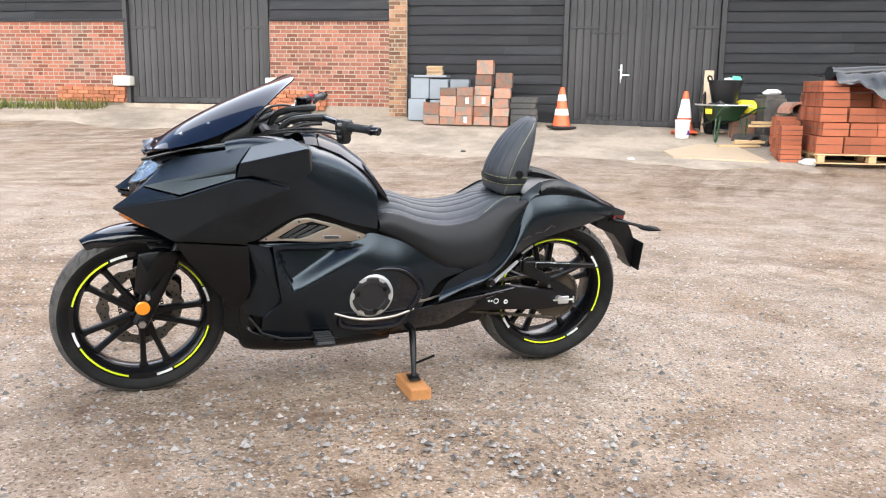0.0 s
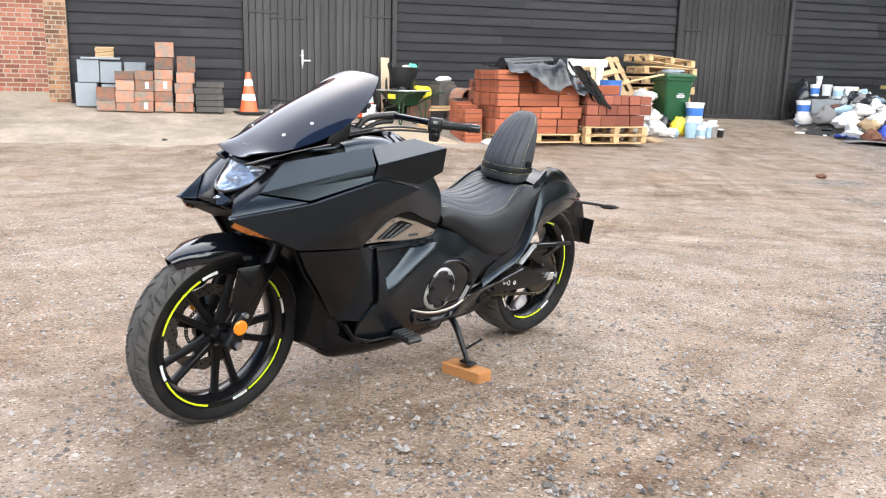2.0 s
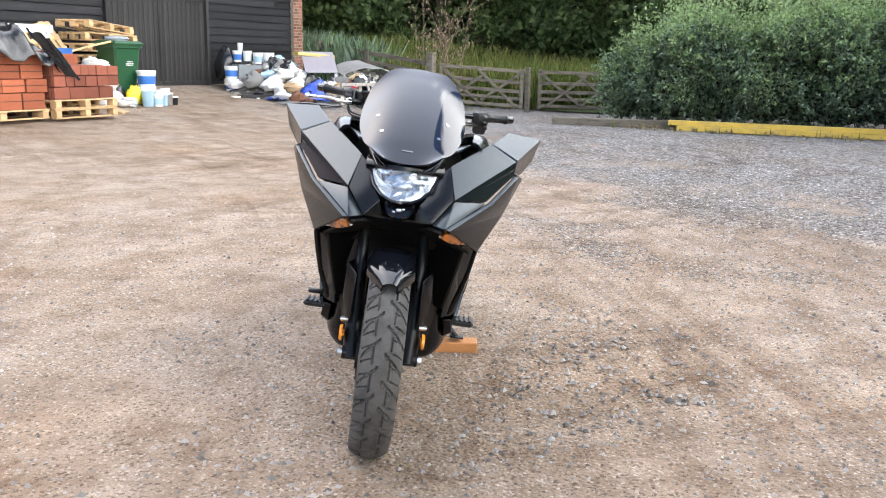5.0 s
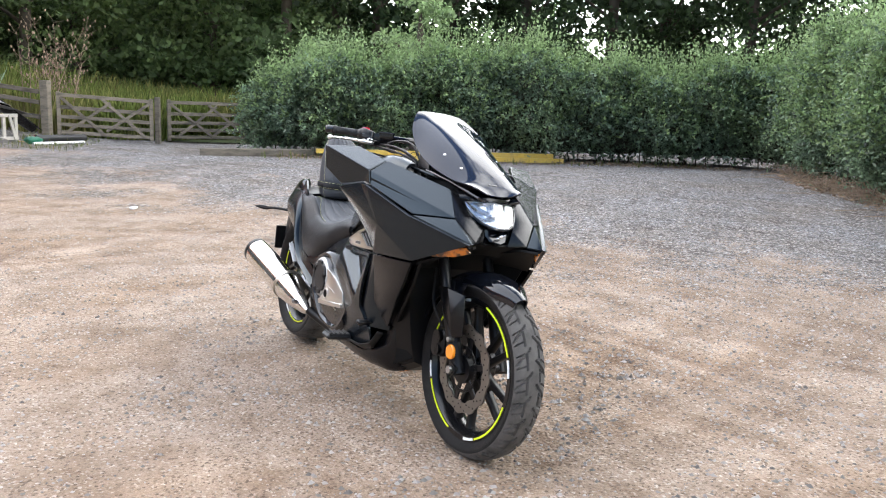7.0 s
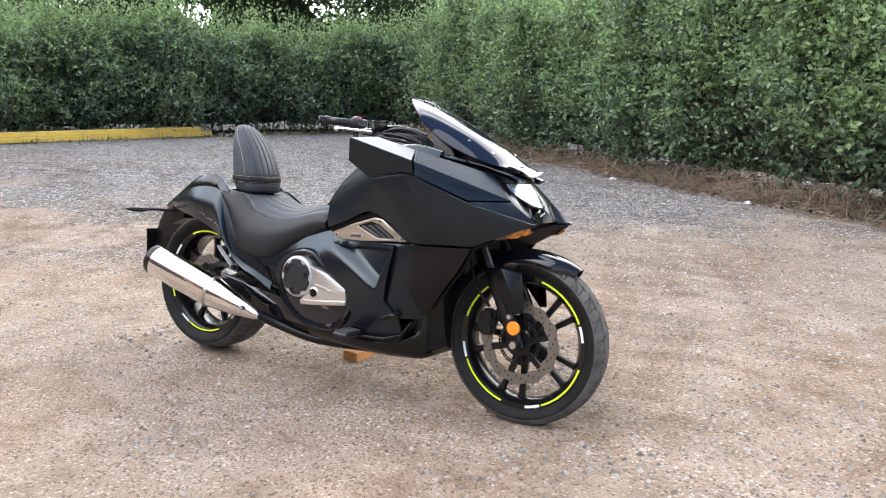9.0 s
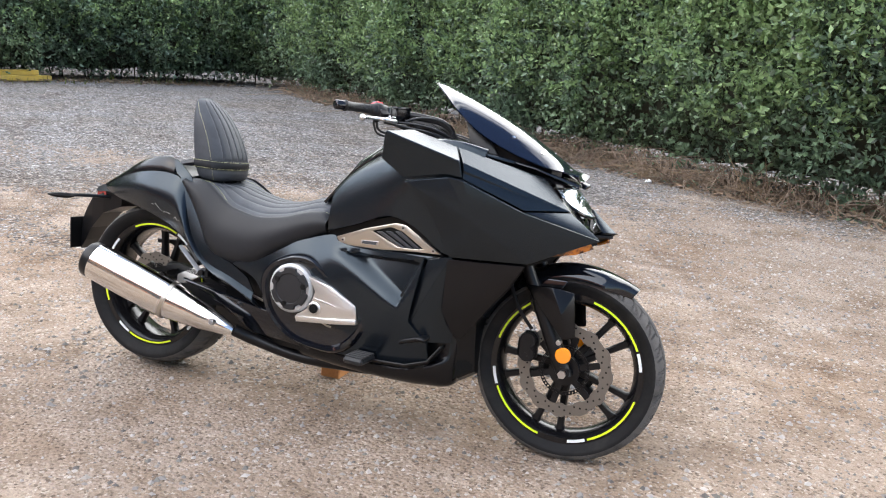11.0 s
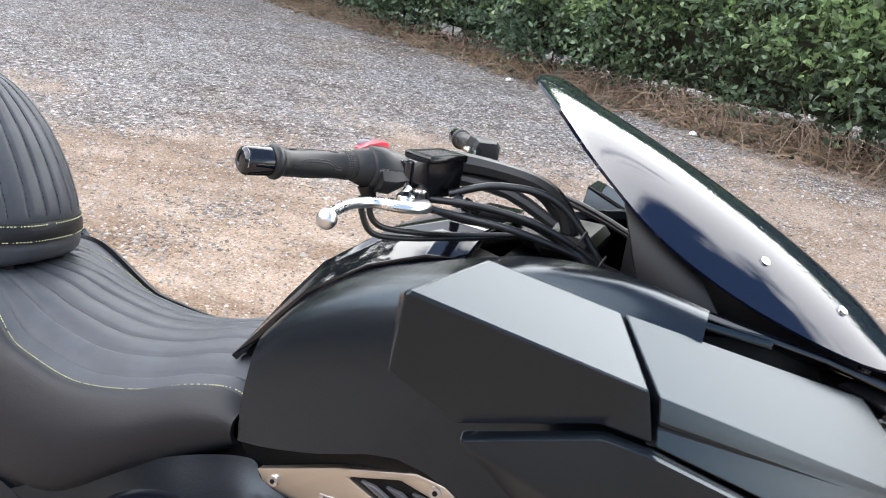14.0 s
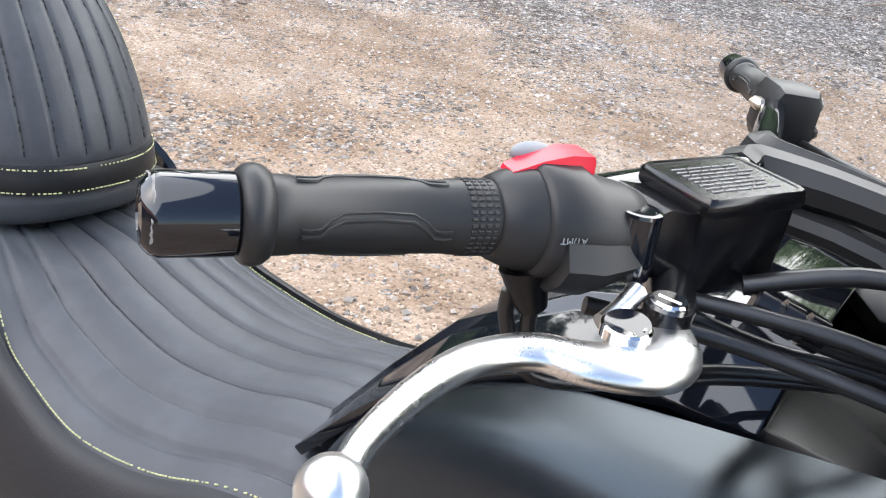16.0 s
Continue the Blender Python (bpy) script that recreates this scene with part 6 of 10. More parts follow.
for a, m_, b in zip(ct, cm, cw):
    for k in range(49):
        t = k / 48
        p = a + (m_ - a) * (t / 0.62) if t < 0.62 else m_ + (b - m_) * ((t - 0.62) / 0.38)
        patch.append((float(p[0]), cover_y(float(p[0]), float(p[1])), float(p[1])))
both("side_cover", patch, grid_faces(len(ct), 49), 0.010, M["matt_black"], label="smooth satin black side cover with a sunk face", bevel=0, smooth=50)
both("side_cover_lip", [FH, (0.41, 0.250, 0.632), (0.30, 0.236, 0.624), (0.10, 0.214, 0.614), (0.10, 0.210, 0.606), (0.30, 0.234, 0.612), (0.382, 0.254, 0.620), P2o], [(0, 1, 6, 7), (1, 2, 5, 6), (2, 3, 4, 5)], -0.010, M["matt_black"], bevel=0.002)
# the slot is a black sheet: its inner shade is put in as colour
both("air_slot", [(0.379, 0.258, 0.618), (0.310, 0.256, 0.430), (0.300, 0.246, 0.478), (0.366, 0.236, 0.606)], [(0, 3, 2, 1)], 0.004, M["black_void"], bevel=0)
both("grille_recess", [(0.44, 0.238, 0.63), (0.33, 0.238, 0.71), (0.25, 0.232, 0.738), (0.10, 0.205, 0.69), (-0.02, 0.170, 0.645), (0.03, 0.180, 0.60), (0.10, 0.192, 0.595), (0.40, 0.225, 0.612)], [(0, 7, 6, 5, 4, 3, 2, 1)], 0.006, M["black_void"], bevel=0)
BELLY = [(0.490, ((0.10, 0.232), (0.128, 0.234), (0.140, 0.252), (0.148, 0.288), (0.152, 0.33), (0.148, 0.385))), (0.480, ((0.10, 0.203), (0.145, 0.207), (0.164, 0.235), (0.174, 0.286), (0.174, 0.33), (0.168, 0.392))), (0.450, ((0.10, 0.189), (0.156, 0.193), (0.187, 0.224), (0.199, 0.280), (0.188, 0.300), (0.184, 0.392))), (0.400, ((0.10, 0.184), (0.160, 0.188), (0.199, 0.214), (0.213, 0.262), (0.190, 0.280), (0.190, 0.360))),
         (0.320, ((0.10, 0.178), (0.164, 0.182), (0.206, 0.205), (0.220, 0.240), (0.200, 0.256), (0.204, 0.300))), (0.200, ((0.10, 0.177), (0.164, 0.181), (0.206, 0.202), (0.220, 0.236), (0.204, 0.250), (0.204, 0.280))), (0.060, ((0.10, 0.179), (0.160, 0.183), (0.198, 0.206), (0.212, 0.238), (0.200, 0.252), (0.200, 0.280))), (-0.080, ((0.10, 0.186), (0.150, 0.190), (0.184, 0.210), (0.196, 0.240), (0.186, 0.255), (0.186, 0.280)))]
bel = [fine([tuple(p) for p in r], 3) for r in fine([[(x, y, z) for y, z in r] for x, r in BELLY], 4)]
both("belly_cowl", [tuple(p) for r in bel for p in r], grid_faces(len(bel), len(bel[0])), -0.010, M["wing_black"], label="smooth black belly cowl with a raised edge", bevel=0, smooth=50)
part("belly_chin", Geo().loft([[(x, y, z) for y, z in ((-w, a), (w, a), (w, b), (-w, b))] for x, w, a, b in ((0.20, 0.15, 0.185, 0.30), (0.44, 0.15, 0.196, 0.39), (0.488, 0.135, 0.236, 0.38))]), M["wing_black"], bike, smooth=30)
both("foot_ledge", [(0.448, 0.226, 0.345), (0.412, 0.236, 0.292), (0.34, 0.242, 0.268), (0.145, 0.240, 0.256), (0.145, 0.212, 0.244), (0.34, 0.212, 0.252), (0.40, 0.208, 0.272), (0.452, 0.200, 0.342)], [(0, 1, 6, 7), (1, 2, 5, 6), (2, 3, 4, 5)], 0.008, M["black_part"], bevel=0.003, smooth=50)
both("rear_belly", [(0.02, 0.216, 0.315), (-0.20, 0.200, 0.338), (-0.44, 0.190, 0.368), (-0.605, 0.168, 0.385), (-0.48, 0.156, 0.338), (-0.30, 0.146, 0.240), (-0.05, 0.185, 0.235)], [(0, 1, 5, 6), (1, 2, 4, 5), (2, 3, 4)], 0.012, M["gloss_black"], bevel=0.002)
both("belly_side", [(0.145, 0.222, 0.258), (0.138, 0.230, 0.34), (0.0, 0.222, 0.30), (-0.10, 0.205, 0.255), (-0.02, 0.195, 0.215), (0.14, 0.205, 0.215)], [(0, 5, 4, 3, 2, 1)], 0.012, M["gloss_black"], bevel=0.002)
both("tread_strip", [(0.06, 0.234, 0.338), (-0.22, 0.209, 0.372), (-0.42, 0.190, 0.41), (-0.42, 0.188, 0.404), (-0.22, 0.207, 0.364), (0.06, 0.232, 0.332)], [(0, 1, 4, 5), (1, 2, 3, 4)], 0.006, M["nickel"], bevel=0.001)

# chrome grilles
def GRILLE(x, z, out=0.0):
    """A point on the grille's plane."""
    return (x, 0.206 + (x - 0.04) * 0.111 + out, z)


for s in (1, -1):
    mi = s < 0
    gv = [GRILLE(x, z) for x, z in ((0.424, 0.640), (0.292, 0.714), (0.254, 0.716), (0.143, 0.682), (0.028, 0.636), (0.040, 0.622), (0.065, 0.613), (0.205, 0.620), (0.334, 0.634))]
    hole = [GRILLE(x, z) for x, z in ((0.360, 0.648), (0.277, 0.692), (0.235, 0.699), (0.164, 0.676), (0.268, 0.640), (0.320, 0.642))]
    vs = gv + hole
    gr = part("side_grille", shell("side_grille", vs, [(0, 1, 10, 9), (1, 2, 11, 10), (2, 3, 12, 11), (3, 4, 5, 6, 12), (6, 7, 13, 12), (7, 8, 14, 13), (8, 0, 9, 14)], -0.014, 0.003, 30, mi), M["nickel"], bike, "satin nickel side grille with black slats")
    part("grille_back", shell("grille_back", [(x, y - 0.010, z) for x, y, z in hole], [(0, 1, 2, 3, 4, 5)], 0.004, 0, 0, mi), M["black_void"], gr)
    for k in range(3):
        a, b = toward(hole[0], hole[4], 0.10 + 0.30 * k), toward(hole[1], hole[3], 0.02 + 0.31 * k)
        c, d = toward(hole[0], hole[4], 0.30 + 0.30 * k), toward(hole[1], hole[3], 0.22 + 0.31 * k)
        lift = [(x, y - e, z) for (x, y, z), e in zip((a, b, d, c), (0.001, 0.001, 0.007, 0.007))]
        part("slat", shell("slat", lift, [(0, 1, 2, 3)], 0.005, 0.0012, 30, mi), M["slat"], gr)
    for x, y, z in (GRILLE(0.399, 0.648), GRILLE(0.282, 0.703), GRILLE(0.057, 0.630)):
        part("screw", Geo().cyl((x, s * (y - 0.006), z), (x, s * (y + 0.003), z), 0.0082, 0.0075, n=14), M["steel"], gr, smooth=40)
        # a black hex plug on the head stands for the socket's shade
        part("screw_socket", Geo().cyl((x, s * (y + 0.001), z), (x, s * (y + 0.0042), z), 0.0035, n=6), M["black_void"], gr)
    bp = [GRILLE(x, z, 0.001) for x, z in ((0.196, 0.646), (0.128, 0.640), (0.126, 0.628), (0.194, 0.632))]
    badge = part("badge", shell("badge", bp, [(0, 1, 2, 3)], -0.003, 0.0008, 20, mi), M["steel"], gr, "small plain metal badge")
    bi = [toward(toward(bp[i], bp[(i + 2) % 4], 0.09), bp[i - 1 if i % 2 else (i + 3) % 4], 0.02) for i in range(4)]
    part("badge_field", shell("badge_field", [(x, y + 0.0014, z) for x, y, z in bi], [(0, 1, 2, 3)], -0.001, 0, 0, mi), M["slat"], badge, "dark inset of the badge")

# engine covers
def scallop(cx, cy, cz, s, r, parent, mat_ring, mat_cap):
    n = 72
    rings = [[(cx + rr * math.cos(2 * math.pi * j / n), cy + s * yy, cz + rr * math.sin(2 * math.pi * j / n)) for j in range(n)] for rr, yy in ((r, -0.02), (r, 0.006), (r - 0.004, 0.012), (r * 0.90, 0.015), (r * 0.70, 0.015), (r * 0.68, 0.0))]
    part("cover_ring", Geo().loft(rings, True, False), mat_ring, parent, smooth=30)

    def lobe(j):
        a = (j * 360 / n) % 60
        return 0.86 if 13 <= a < 55 else 0.75
    rings = [[(cx + r * lobe(j) * rr * math.cos(2 * math.pi * j / n), cy + s * yy, cz + r * lobe(j) * rr * math.sin(2 * math.pi * j / n)) for j in range(n)] for rr, yy in ((1.0, 0.004), (1.0, 0.020), (0.97, 0.0225))]
    rings += [[(cx + r * rr * math.cos(2 * math.pi * j / n), cy + s * yy, cz + r * rr * math.sin(2 * math.pi * j / n)) for j in range(n)] for rr, yy in ((0.62, 0.0235), (0.59, 0.0205), (0.04, 0.0225))]
    part("cover_cap", Geo().loft(rings), mat_cap, parent, smooth=30)
    # black discs paint the shaded bolt holes, each with a small hex bolt
    for a in (15, 150, 255):
        x, z = cx + 0.66 * r * math.cos(radians(a)), cz + 0.66 * r * math.sin(radians(a))
        part("bolt", Geo().cyl((x, cy + s * 0.020, z), (x, cy + s * 0.0245, z), 0.0095, n=14).cyl((x, cy + s * 0.0245, z), (x, cy + s * 0.0255, z), 0.006, n=6), M["black_void"], parent)


def casing(name, outline, cx, cz, y0, s, label, rise=0.030):
    """A gloss cover with a rolled rim and a dished face, pulled from an outline of (x, z)."""
    ol = [tuple(p) for p in fine(list(outline) + [outline[0]], 4)[:-1]]

    def at_scale(k, y):
        return [(cx + (x - cx) * k, s * y, cz + (z - cz) * k) for x, z in ol]
    rings = [at_scale(1.0, y0 - 0.03), at_scale(1.0, y0), at_scale(0.975, y0 + rise * 0.7), at_scale(0.93, y0 + rise), at_scale(0.87, y0 + rise * 0.95), at_scale(0.83, y0 + rise * 0.55), at_scale(0.5, y0 + rise * 0.6), at_scale(0.02, y0 + rise * 0.6)]
    return part(name, Geo().loft(rings), M["gloss_black"], bike, label, smooth=40)


cl = casing("generator_cover", [(0.142, 0.345), (0.142, 0.425), (0.100, 0.472), (0.019, 0.515), (-0.101, 0.517), (-0.178, 0.472), (-0.206, 0.414), (-0.160, 0.335), (-0.09, 0.268), (0.118, 0.276)], 0.0, 0.40, 0.214, 1, "gloss black generator cover")
scallop(0.012, 0.236, 0.410, 1, 0.086, cl, M["peg_alloy"], M["cap_grey"])
part("trim_strip", Geo().tube([(0.148, 0.240, 0.346), (0.075, 0.252, 0.326), (0.0, 0.256, 0.320), (-0.08, 0.252, 0.325), (-0.160, 0.236, 0.342)], [0.004, 0.0055, 0.006, 0.0055, 0.004], 8, 4), M["nickel"], cl, "satin nickel trim strip", smooth=50)
cr = casing("clutch_cover", [(0.190, 0.345), (0.184, 0.405), (0.095, 0.467), (0.017, 0.525), (-0.038, 0.556), (-0.098, 0.560), (-0.156, 0.543), (-0.205, 0.512), (-0.230, 0.470), (-0.230, 0.415), (-0.195, 0.336), (-0.114, 0.270), (-0.02, 0.246), (0.085, 0.246), (0.152, 0.290)], -0.02, 0.40, 0.218, -1, "gloss black clutch cover")
scallop(-0.097, -0.246, 0.443, -1, 0.084, cr, M["peg_alloy"], M["cap_grey"])
part("cover_plate", shell("cover_plate", [(-0.030, -0.242, 0.496), (0.059, -0.240, 0.472), (0.150, -0.234, 0.424), (0.160, -0.233, 0.364), (0.073, -0.241, 0.352), (-0.058, -0.244, 0.338), (-0.066, -0.244, 0.358), (-0.012, -0.246, 0.398), (0.0, -0.246, 0.45)], [(0, 8, 2, 1), (8, 7, 4, 3, 2), (7, 6, 5, 4)], -0.022, 0.004, 25), M["brushed"], cr, "brushed aluminium clutch cover plate")
part("plate_step", shell("plate_step", [(-0.064, -0.2640, 0.356), (0.073, -0.2620, 0.369), (0.159, -0.2545, 0.380), (0.161, -0.2545, 0.364), (0.073, -0.2620, 0.352), (-0.057, -0.2640, 0.338)], [(0, 5, 4, 1), (1, 4, 3, 2)], -0.008, 0.002, 25), M["brushed"], cr)
part("cover_plate_bolt", Geo().lathe([(0.024, -0.006), (0.0235, 0.0), (0.019, 0.002), (0.017, -0.001), (0.0005, -0.001)], 24, Matrix.Translation((0.004, -0.268, 0.392)) @ Matrix.Rotation(math.pi, 4, "Z")), M["brushed"], cr, smooth=40)
# raised black cylinders, put in for the shade of the bolt's recess
part("cover_plate_socket", Geo().cyl((0.004, -0.262, 0.392), (0.004, -0.2705, 0.392), 0.0155, n=18).cyl((0.004, -0.270, 0.392), (0.004, -0.273, 0.392), 0.008, n=6), M["black_void"], cr, smooth=40)
part("plate_groove", shell("plate_groove", [(-0.004, -0.2685, 0.430), (0.052, -0.2668, 0.421), (0.088, -0.2645, 0.412), (0.052, -0.2668, 0.4165)], [(0, 3, 2, 1)], -0.002, 0.0006, 20), M["steel"], cr)
part("engine_block", Geo().box((-0.2, 0, 0.36), (0.5, 0.22, 0.32), None, 0.03), M["black_part"], bike)

# seat
xs_seat = [-0.030, -0.06, -0.12, -0.20, -0.30, -0.40, -0.47, -0.55, -0.625]
zc = [0.742, 0.752, 0.742, 0.716, 0.702, 0.715, 0.733, 0.738, 0.738]
ws = [0.146, 0.150, 0.158, 0.172, 0.178, 0.168, 0.158, 0.152, 0.150]
zl = [0.640, 0.624, 0.594, 0.552, 0.492, 0.482, 0.506, 0.632, 0.735]
wl = [0.166, 0.170, 0.180, 0.200, 0.214, 0.212, 0.206, 0.190, 0.172]
table = fine([list(q) for q in zip(xs_seat, zc, ws, zl, wl)], 7)


def drop(x):
    """How far the seat's border lies below its middle; the rear rises into a bolster."""
    return 0.055 - 0.062 * ease(0.42, 0.58, -x)


def inset(x):
    """How far the border seam draws in under the backrest."""
    return 1 - 0.22 * ease(0.43, 0.60, -x)


nv = 113
top, chan = [], [0.12, 0.36, 0.60, 0.83]
for x, z, w, lowz, lw in table:
    for j in range(nv):
        v = -1 + 2 * j / (nv - 1)
        crown = -drop(x) * abs(v) ** 2.3
        groove = 0.0
        for c in chan:
            groove += 0.0042 * math.exp(-((abs(v) - c * inset(x)) / 0.013) ** 2)
        puff = 0.0025 * abs(math.sin(math.pi * (abs(v) + 0.12) / 0.24))
        top.append((x, w * v, z + crown - groove + puff))
seat = part("seat", Geo().add(top, grid_faces(len(table), nv)), M["seat"], bike, "dark grey channel-stitched vinyl seat with lime border stitching", smooth=60)
skirt = []
for x, z, w, lowz, lw in table:
    e = z - drop(x)
    skirt.append([(x, w, e), (x, w + 0.012, e - 0.008), (x, w + (lw - w) * 0.55 + 0.016, e + (lowz - e) * 0.4), (x, lw + 0.004, e + (lowz - e) * 0.8), (x, lw - 0.012, lowz)])
sk = [fine(r, 4) for r in skirt]
both("seat_skirt", [tuple(p) for r in sk for p in r], grid_faces(len(sk), len(sk[0])), -0.01, M["seat_side"], parent=seat, label="black weave-pattern seat side", bevel=0, smooth=60)
part("seat_nose", shell("seat_nose", [p for y in np.linspace(-1, 1, 17) for p in ((-0.030, 0.146 * y, 0.742 - 0.055 * abs(y) ** 2.3), (-0.020, 0.147 * y, 0.733 - 0.052 * abs(y) ** 2.3), (-0.016, 0.148 * y, 0.712 - 0.040 * abs(y) ** 2.3), (-0.020, 0.160 * y, 0.63))], grid_faces(17, 4), -0.006, 0, 60), M["seat_side"], seat)


def stitching(line, parent, mat="stitch", step=0.0052, r=0.0009):
    """Short thread stitches along a line."""
    pts = [Vector(p) for p in line]
    g = Geo()
    acc = 0.0
    for a, b in zip(pts, pts[1:]):
        ln = (b - a).length
        if ln < 1e-6:
            continue
        while acc < ln:
            p, q = a.lerp(b, acc / ln), a.lerp(b, min(1, (acc + step * 0.66) / ln))
            if (q - p).length > 0.0008:
                g.cyl(p, q, r, n=5)
            acc += step
        acc -= ln
    return part("stitching", g, M[mat], parent, "lime thread" if mat == "stitch" else "", fix=False, kind="stuff")


for s in (1, -1):
    stitching([(x, s * (w * inset(x) - 0.005), z - drop(x) * (inset(x) - 0.005 / w) ** 2.3 + 0.0030) for x, z, w, lowz, lw in table], seat)
    part("piping", Geo().tube([(x, s * (w + 0.003), z - drop(x) - 0.0005) for x, z, w, lowz, lw in table], 0.0025, 6, 1), M["seat_side"], seat, smooth=60)
    for c in chan:
        stitching([(x, s * w * c * inset(x), z - drop(x) * (c * inset(x)) ** 2.3 - 0.0033) for x, z, w, lowz, lw in table], seat, "stitch_dark", 0.0075, 0.0006)

# backrest
BACK = [(0.744, -0.575, -0.610, -0.560, 0.070), (0.747, -0.566, -0.622, -0.540, 0.092), (0.755, -0.562, -0.632, -0.524, 0.102), (0.770, -0.564, -0.640, -0.516, 0.107), (0.80, -0.570, -0.652, -0.512, 0.109), (0.815, -0.573, -0.655, -0.513, 0.108), (0.85, -0.583, -0.662, -0.521, 0.107), (0.90, -0.602, -0.671, -0.543, 0.103), (0.95, -0.629, -0.680, -0.573, 0.096), (0.99, -0.657, -0.687, -0.606, 0.085), (1.02, -0.679, -0.693, -0.638, 0.068), (1.036, -0.690, -0.697, -0.660, 0.050), (1.046, -0.696, -0.700, -0.682, 0.024)]
BACK_ROWS = fine(BACK, 5)
STRAP = (0.790, 0.822)


def back_front(row, t, lift=0.0):
    """A point of the padded face; t from -1 to 1 across it."""
    z, seam, rear, nose, w = row
    x = seam + (nose - seam) * max(0.0, 1 - abs(t) ** 2.4) ** 0.75 + lift
    return (x, w * t, z + 0.02 * (x - nose))


def back_row(z):
    for a, b in zip(BACK_ROWS, BACK_ROWS[1:]):
        if a[0] <= z <= b[0]:
            return a + (b - a) * ((z - a[0]) / max(b[0] - a[0], 1e-6))
    return BACK_ROWS[-1]


bv = []
for row in BACK_ROWS:
    z, seam, rear, nose, w = row
    ring = []
    for j in range(61):
        t = -1 + 2 * j / 60
        g = sum(0.0040 * math.exp(-((abs(t) - c) / 0.026) ** 2) for c in (0.14, 0.42, 0.70)) if z > STRAP[1] + 0.006 else 0.0
        g += 0.004 * sum(math.exp(-((z - q) / 0.004) ** 2) for q in STRAP)
        ring.append(back_front(row, t * 0.985, -g))
    ring += [(seam - 0.004, w * 0.998, z), (seam + (rear - seam) * 0.5, w * 1.0, z), (rear + 0.012, w * 0.97, z), (rear, w * 0.85, z), (rear - 0.004, 0, z), (rear, -w * 0.85, z), (rear + 0.012, -w * 0.97, z), (seam + (rear - seam) * 0.5, -w * 1.0, z), (seam - 0.004, -w * 0.998, z)]
    bv.append(ring)
backrest = part("backrest", Geo().loft(bv), M["seat"], bike, "padded dark grey backrest with stitched channels and a strap", smooth=50)
strap = []
for z in np.linspace(STRAP[0], STRAP[1], 5):
    row = back_row(z)
    zz, seam, rear, nose, w = row
    e = 0.0035 if STRAP[0] < z < STRAP[1] else 0.001
    ring = [back_front(row, -0.99 + 1.98 * j / 40, e) for j in range(41)] + [(seam, w + e, zz), (rear + 0.01, w + e, zz), (rear - e, w * 0.85, zz), (rear - e, -w * 0.85, zz), (rear + 0.01, -w - e, zz), (seam, -w - e, zz)]
    strap.append(ring)
part("strap", Geo().loft(strap), M["seat_side"], backrest, "weave-pattern strap", smooth=50)
for z in (STRAP[0] + 0.003, STRAP[1] - 0.003):
    row = back_row(z)
    z_, seam, rear, nose, w = row
    stitching([(rear + 0.008, -w - 0.0042, z), (seam, -w - 0.0042, z)] + [back_front(row, t, 0.0046) for t in np.linspace(-0.985, 0.985, 40)] + [(seam, w + 0.0042, z), (rear + 0.008, w + 0.0042, z)], backrest)
for s in (1, -1):
    stitching([back_front(back_row(z), s * 0.993, 0.0012) for z in np.linspace(0.826, 1.03, 30)], backrest)
    stitching([back_front(back_row(z), s * 0.993, 0.0012) for z in np.linspace(0.752, 0.788, 8)], backrest)
    for c in (0.14, 0.42, 0.70):
        stitching([back_front(back_row(z), s * c, -0.0022) for z in np.linspace(0.832, 1.035, 34)], backrest, "stitch_dark", 0.009, 0.0008)
    if s > 0:
        part("hinge_knob", Geo().cyl((-0.612, s * 0.106, 0.832), (-0.612, s * 0.116, 0.832), 0.016, n=18).cyl((-0.612, s * 0.115, 0.832), (-0.612, s * 0.1185, 0.832), 0.008, n=6), M["black_part"], backrest, smooth=40)
part("backrest_bracket", Geo().box((-0.605, 0.0, 0.742), (0.05, 0.06, 0.04), Matrix.Identity(4), 0.008).cyl((-0.560, 0.055, 0.728), (-0.560, 0.055, 0.760), 0.013, n=14).cyl((-0.560, -0.055, 0.728), (-0.560, -0.055, 0.760), 0.013, n=14), M["black_part"], bike, smooth=40)

# tail
TP = [((-0.27, 0.216, 0.392), (-0.25, 0.203, 0.335)), ((-0.374, 0.226, 0.437), (-0.337, 0.207, 0.385)), ((-0.459, 0.221, 0.463), (-0.41, 0.206, 0.408)), ((-0.523, 0.213, 0.513), (-0.470, 0.205, 0.434)), ((-0.571, 0.204, 0.585), (-0.535, 0.204, 0.482)), ((-0.602, 0.194, 0.667), (-0.590, 0.201, 0.528)), ((-0.636, 0.182, 0.742), (-0.650, 0.197, 0.568)), ((-0.70, 0.172, 0.759), (-0.712, 0.191, 0.590)), ((-0.775, 0.165, 0.758), (-0.780, 0.182, 0.607)), ((-0.85, 0.152, 0.746), (-0.85, 0.167, 0.619)), ((-0.92, 0.132, 0.728), (-0.92, 0.148, 0.627)), ((-1.0, 0.106, 0.700), (-1.0, 0.118, 0.638)), ((-1.085, 0.070, 0.664), (-1.075, 0.076, 0.650))]
tr = []
for a, b in TP:
    mid, k = toward(a, b, 0.42), min(1.0, (1.12 + a[0]) * 3)
    tr.append([a, (mid[0], mid[1] + 0.024 * k, mid[2]), (toward(a, b, 0.78)[0], toward(a, b, 0.78)[1] + 0.014 * k, toward(a, b, 0.78)[2]), b])
tr = [fine(r, 4) for r in fine(tr, 3)]
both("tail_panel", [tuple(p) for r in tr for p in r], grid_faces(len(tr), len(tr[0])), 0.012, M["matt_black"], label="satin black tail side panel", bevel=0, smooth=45)
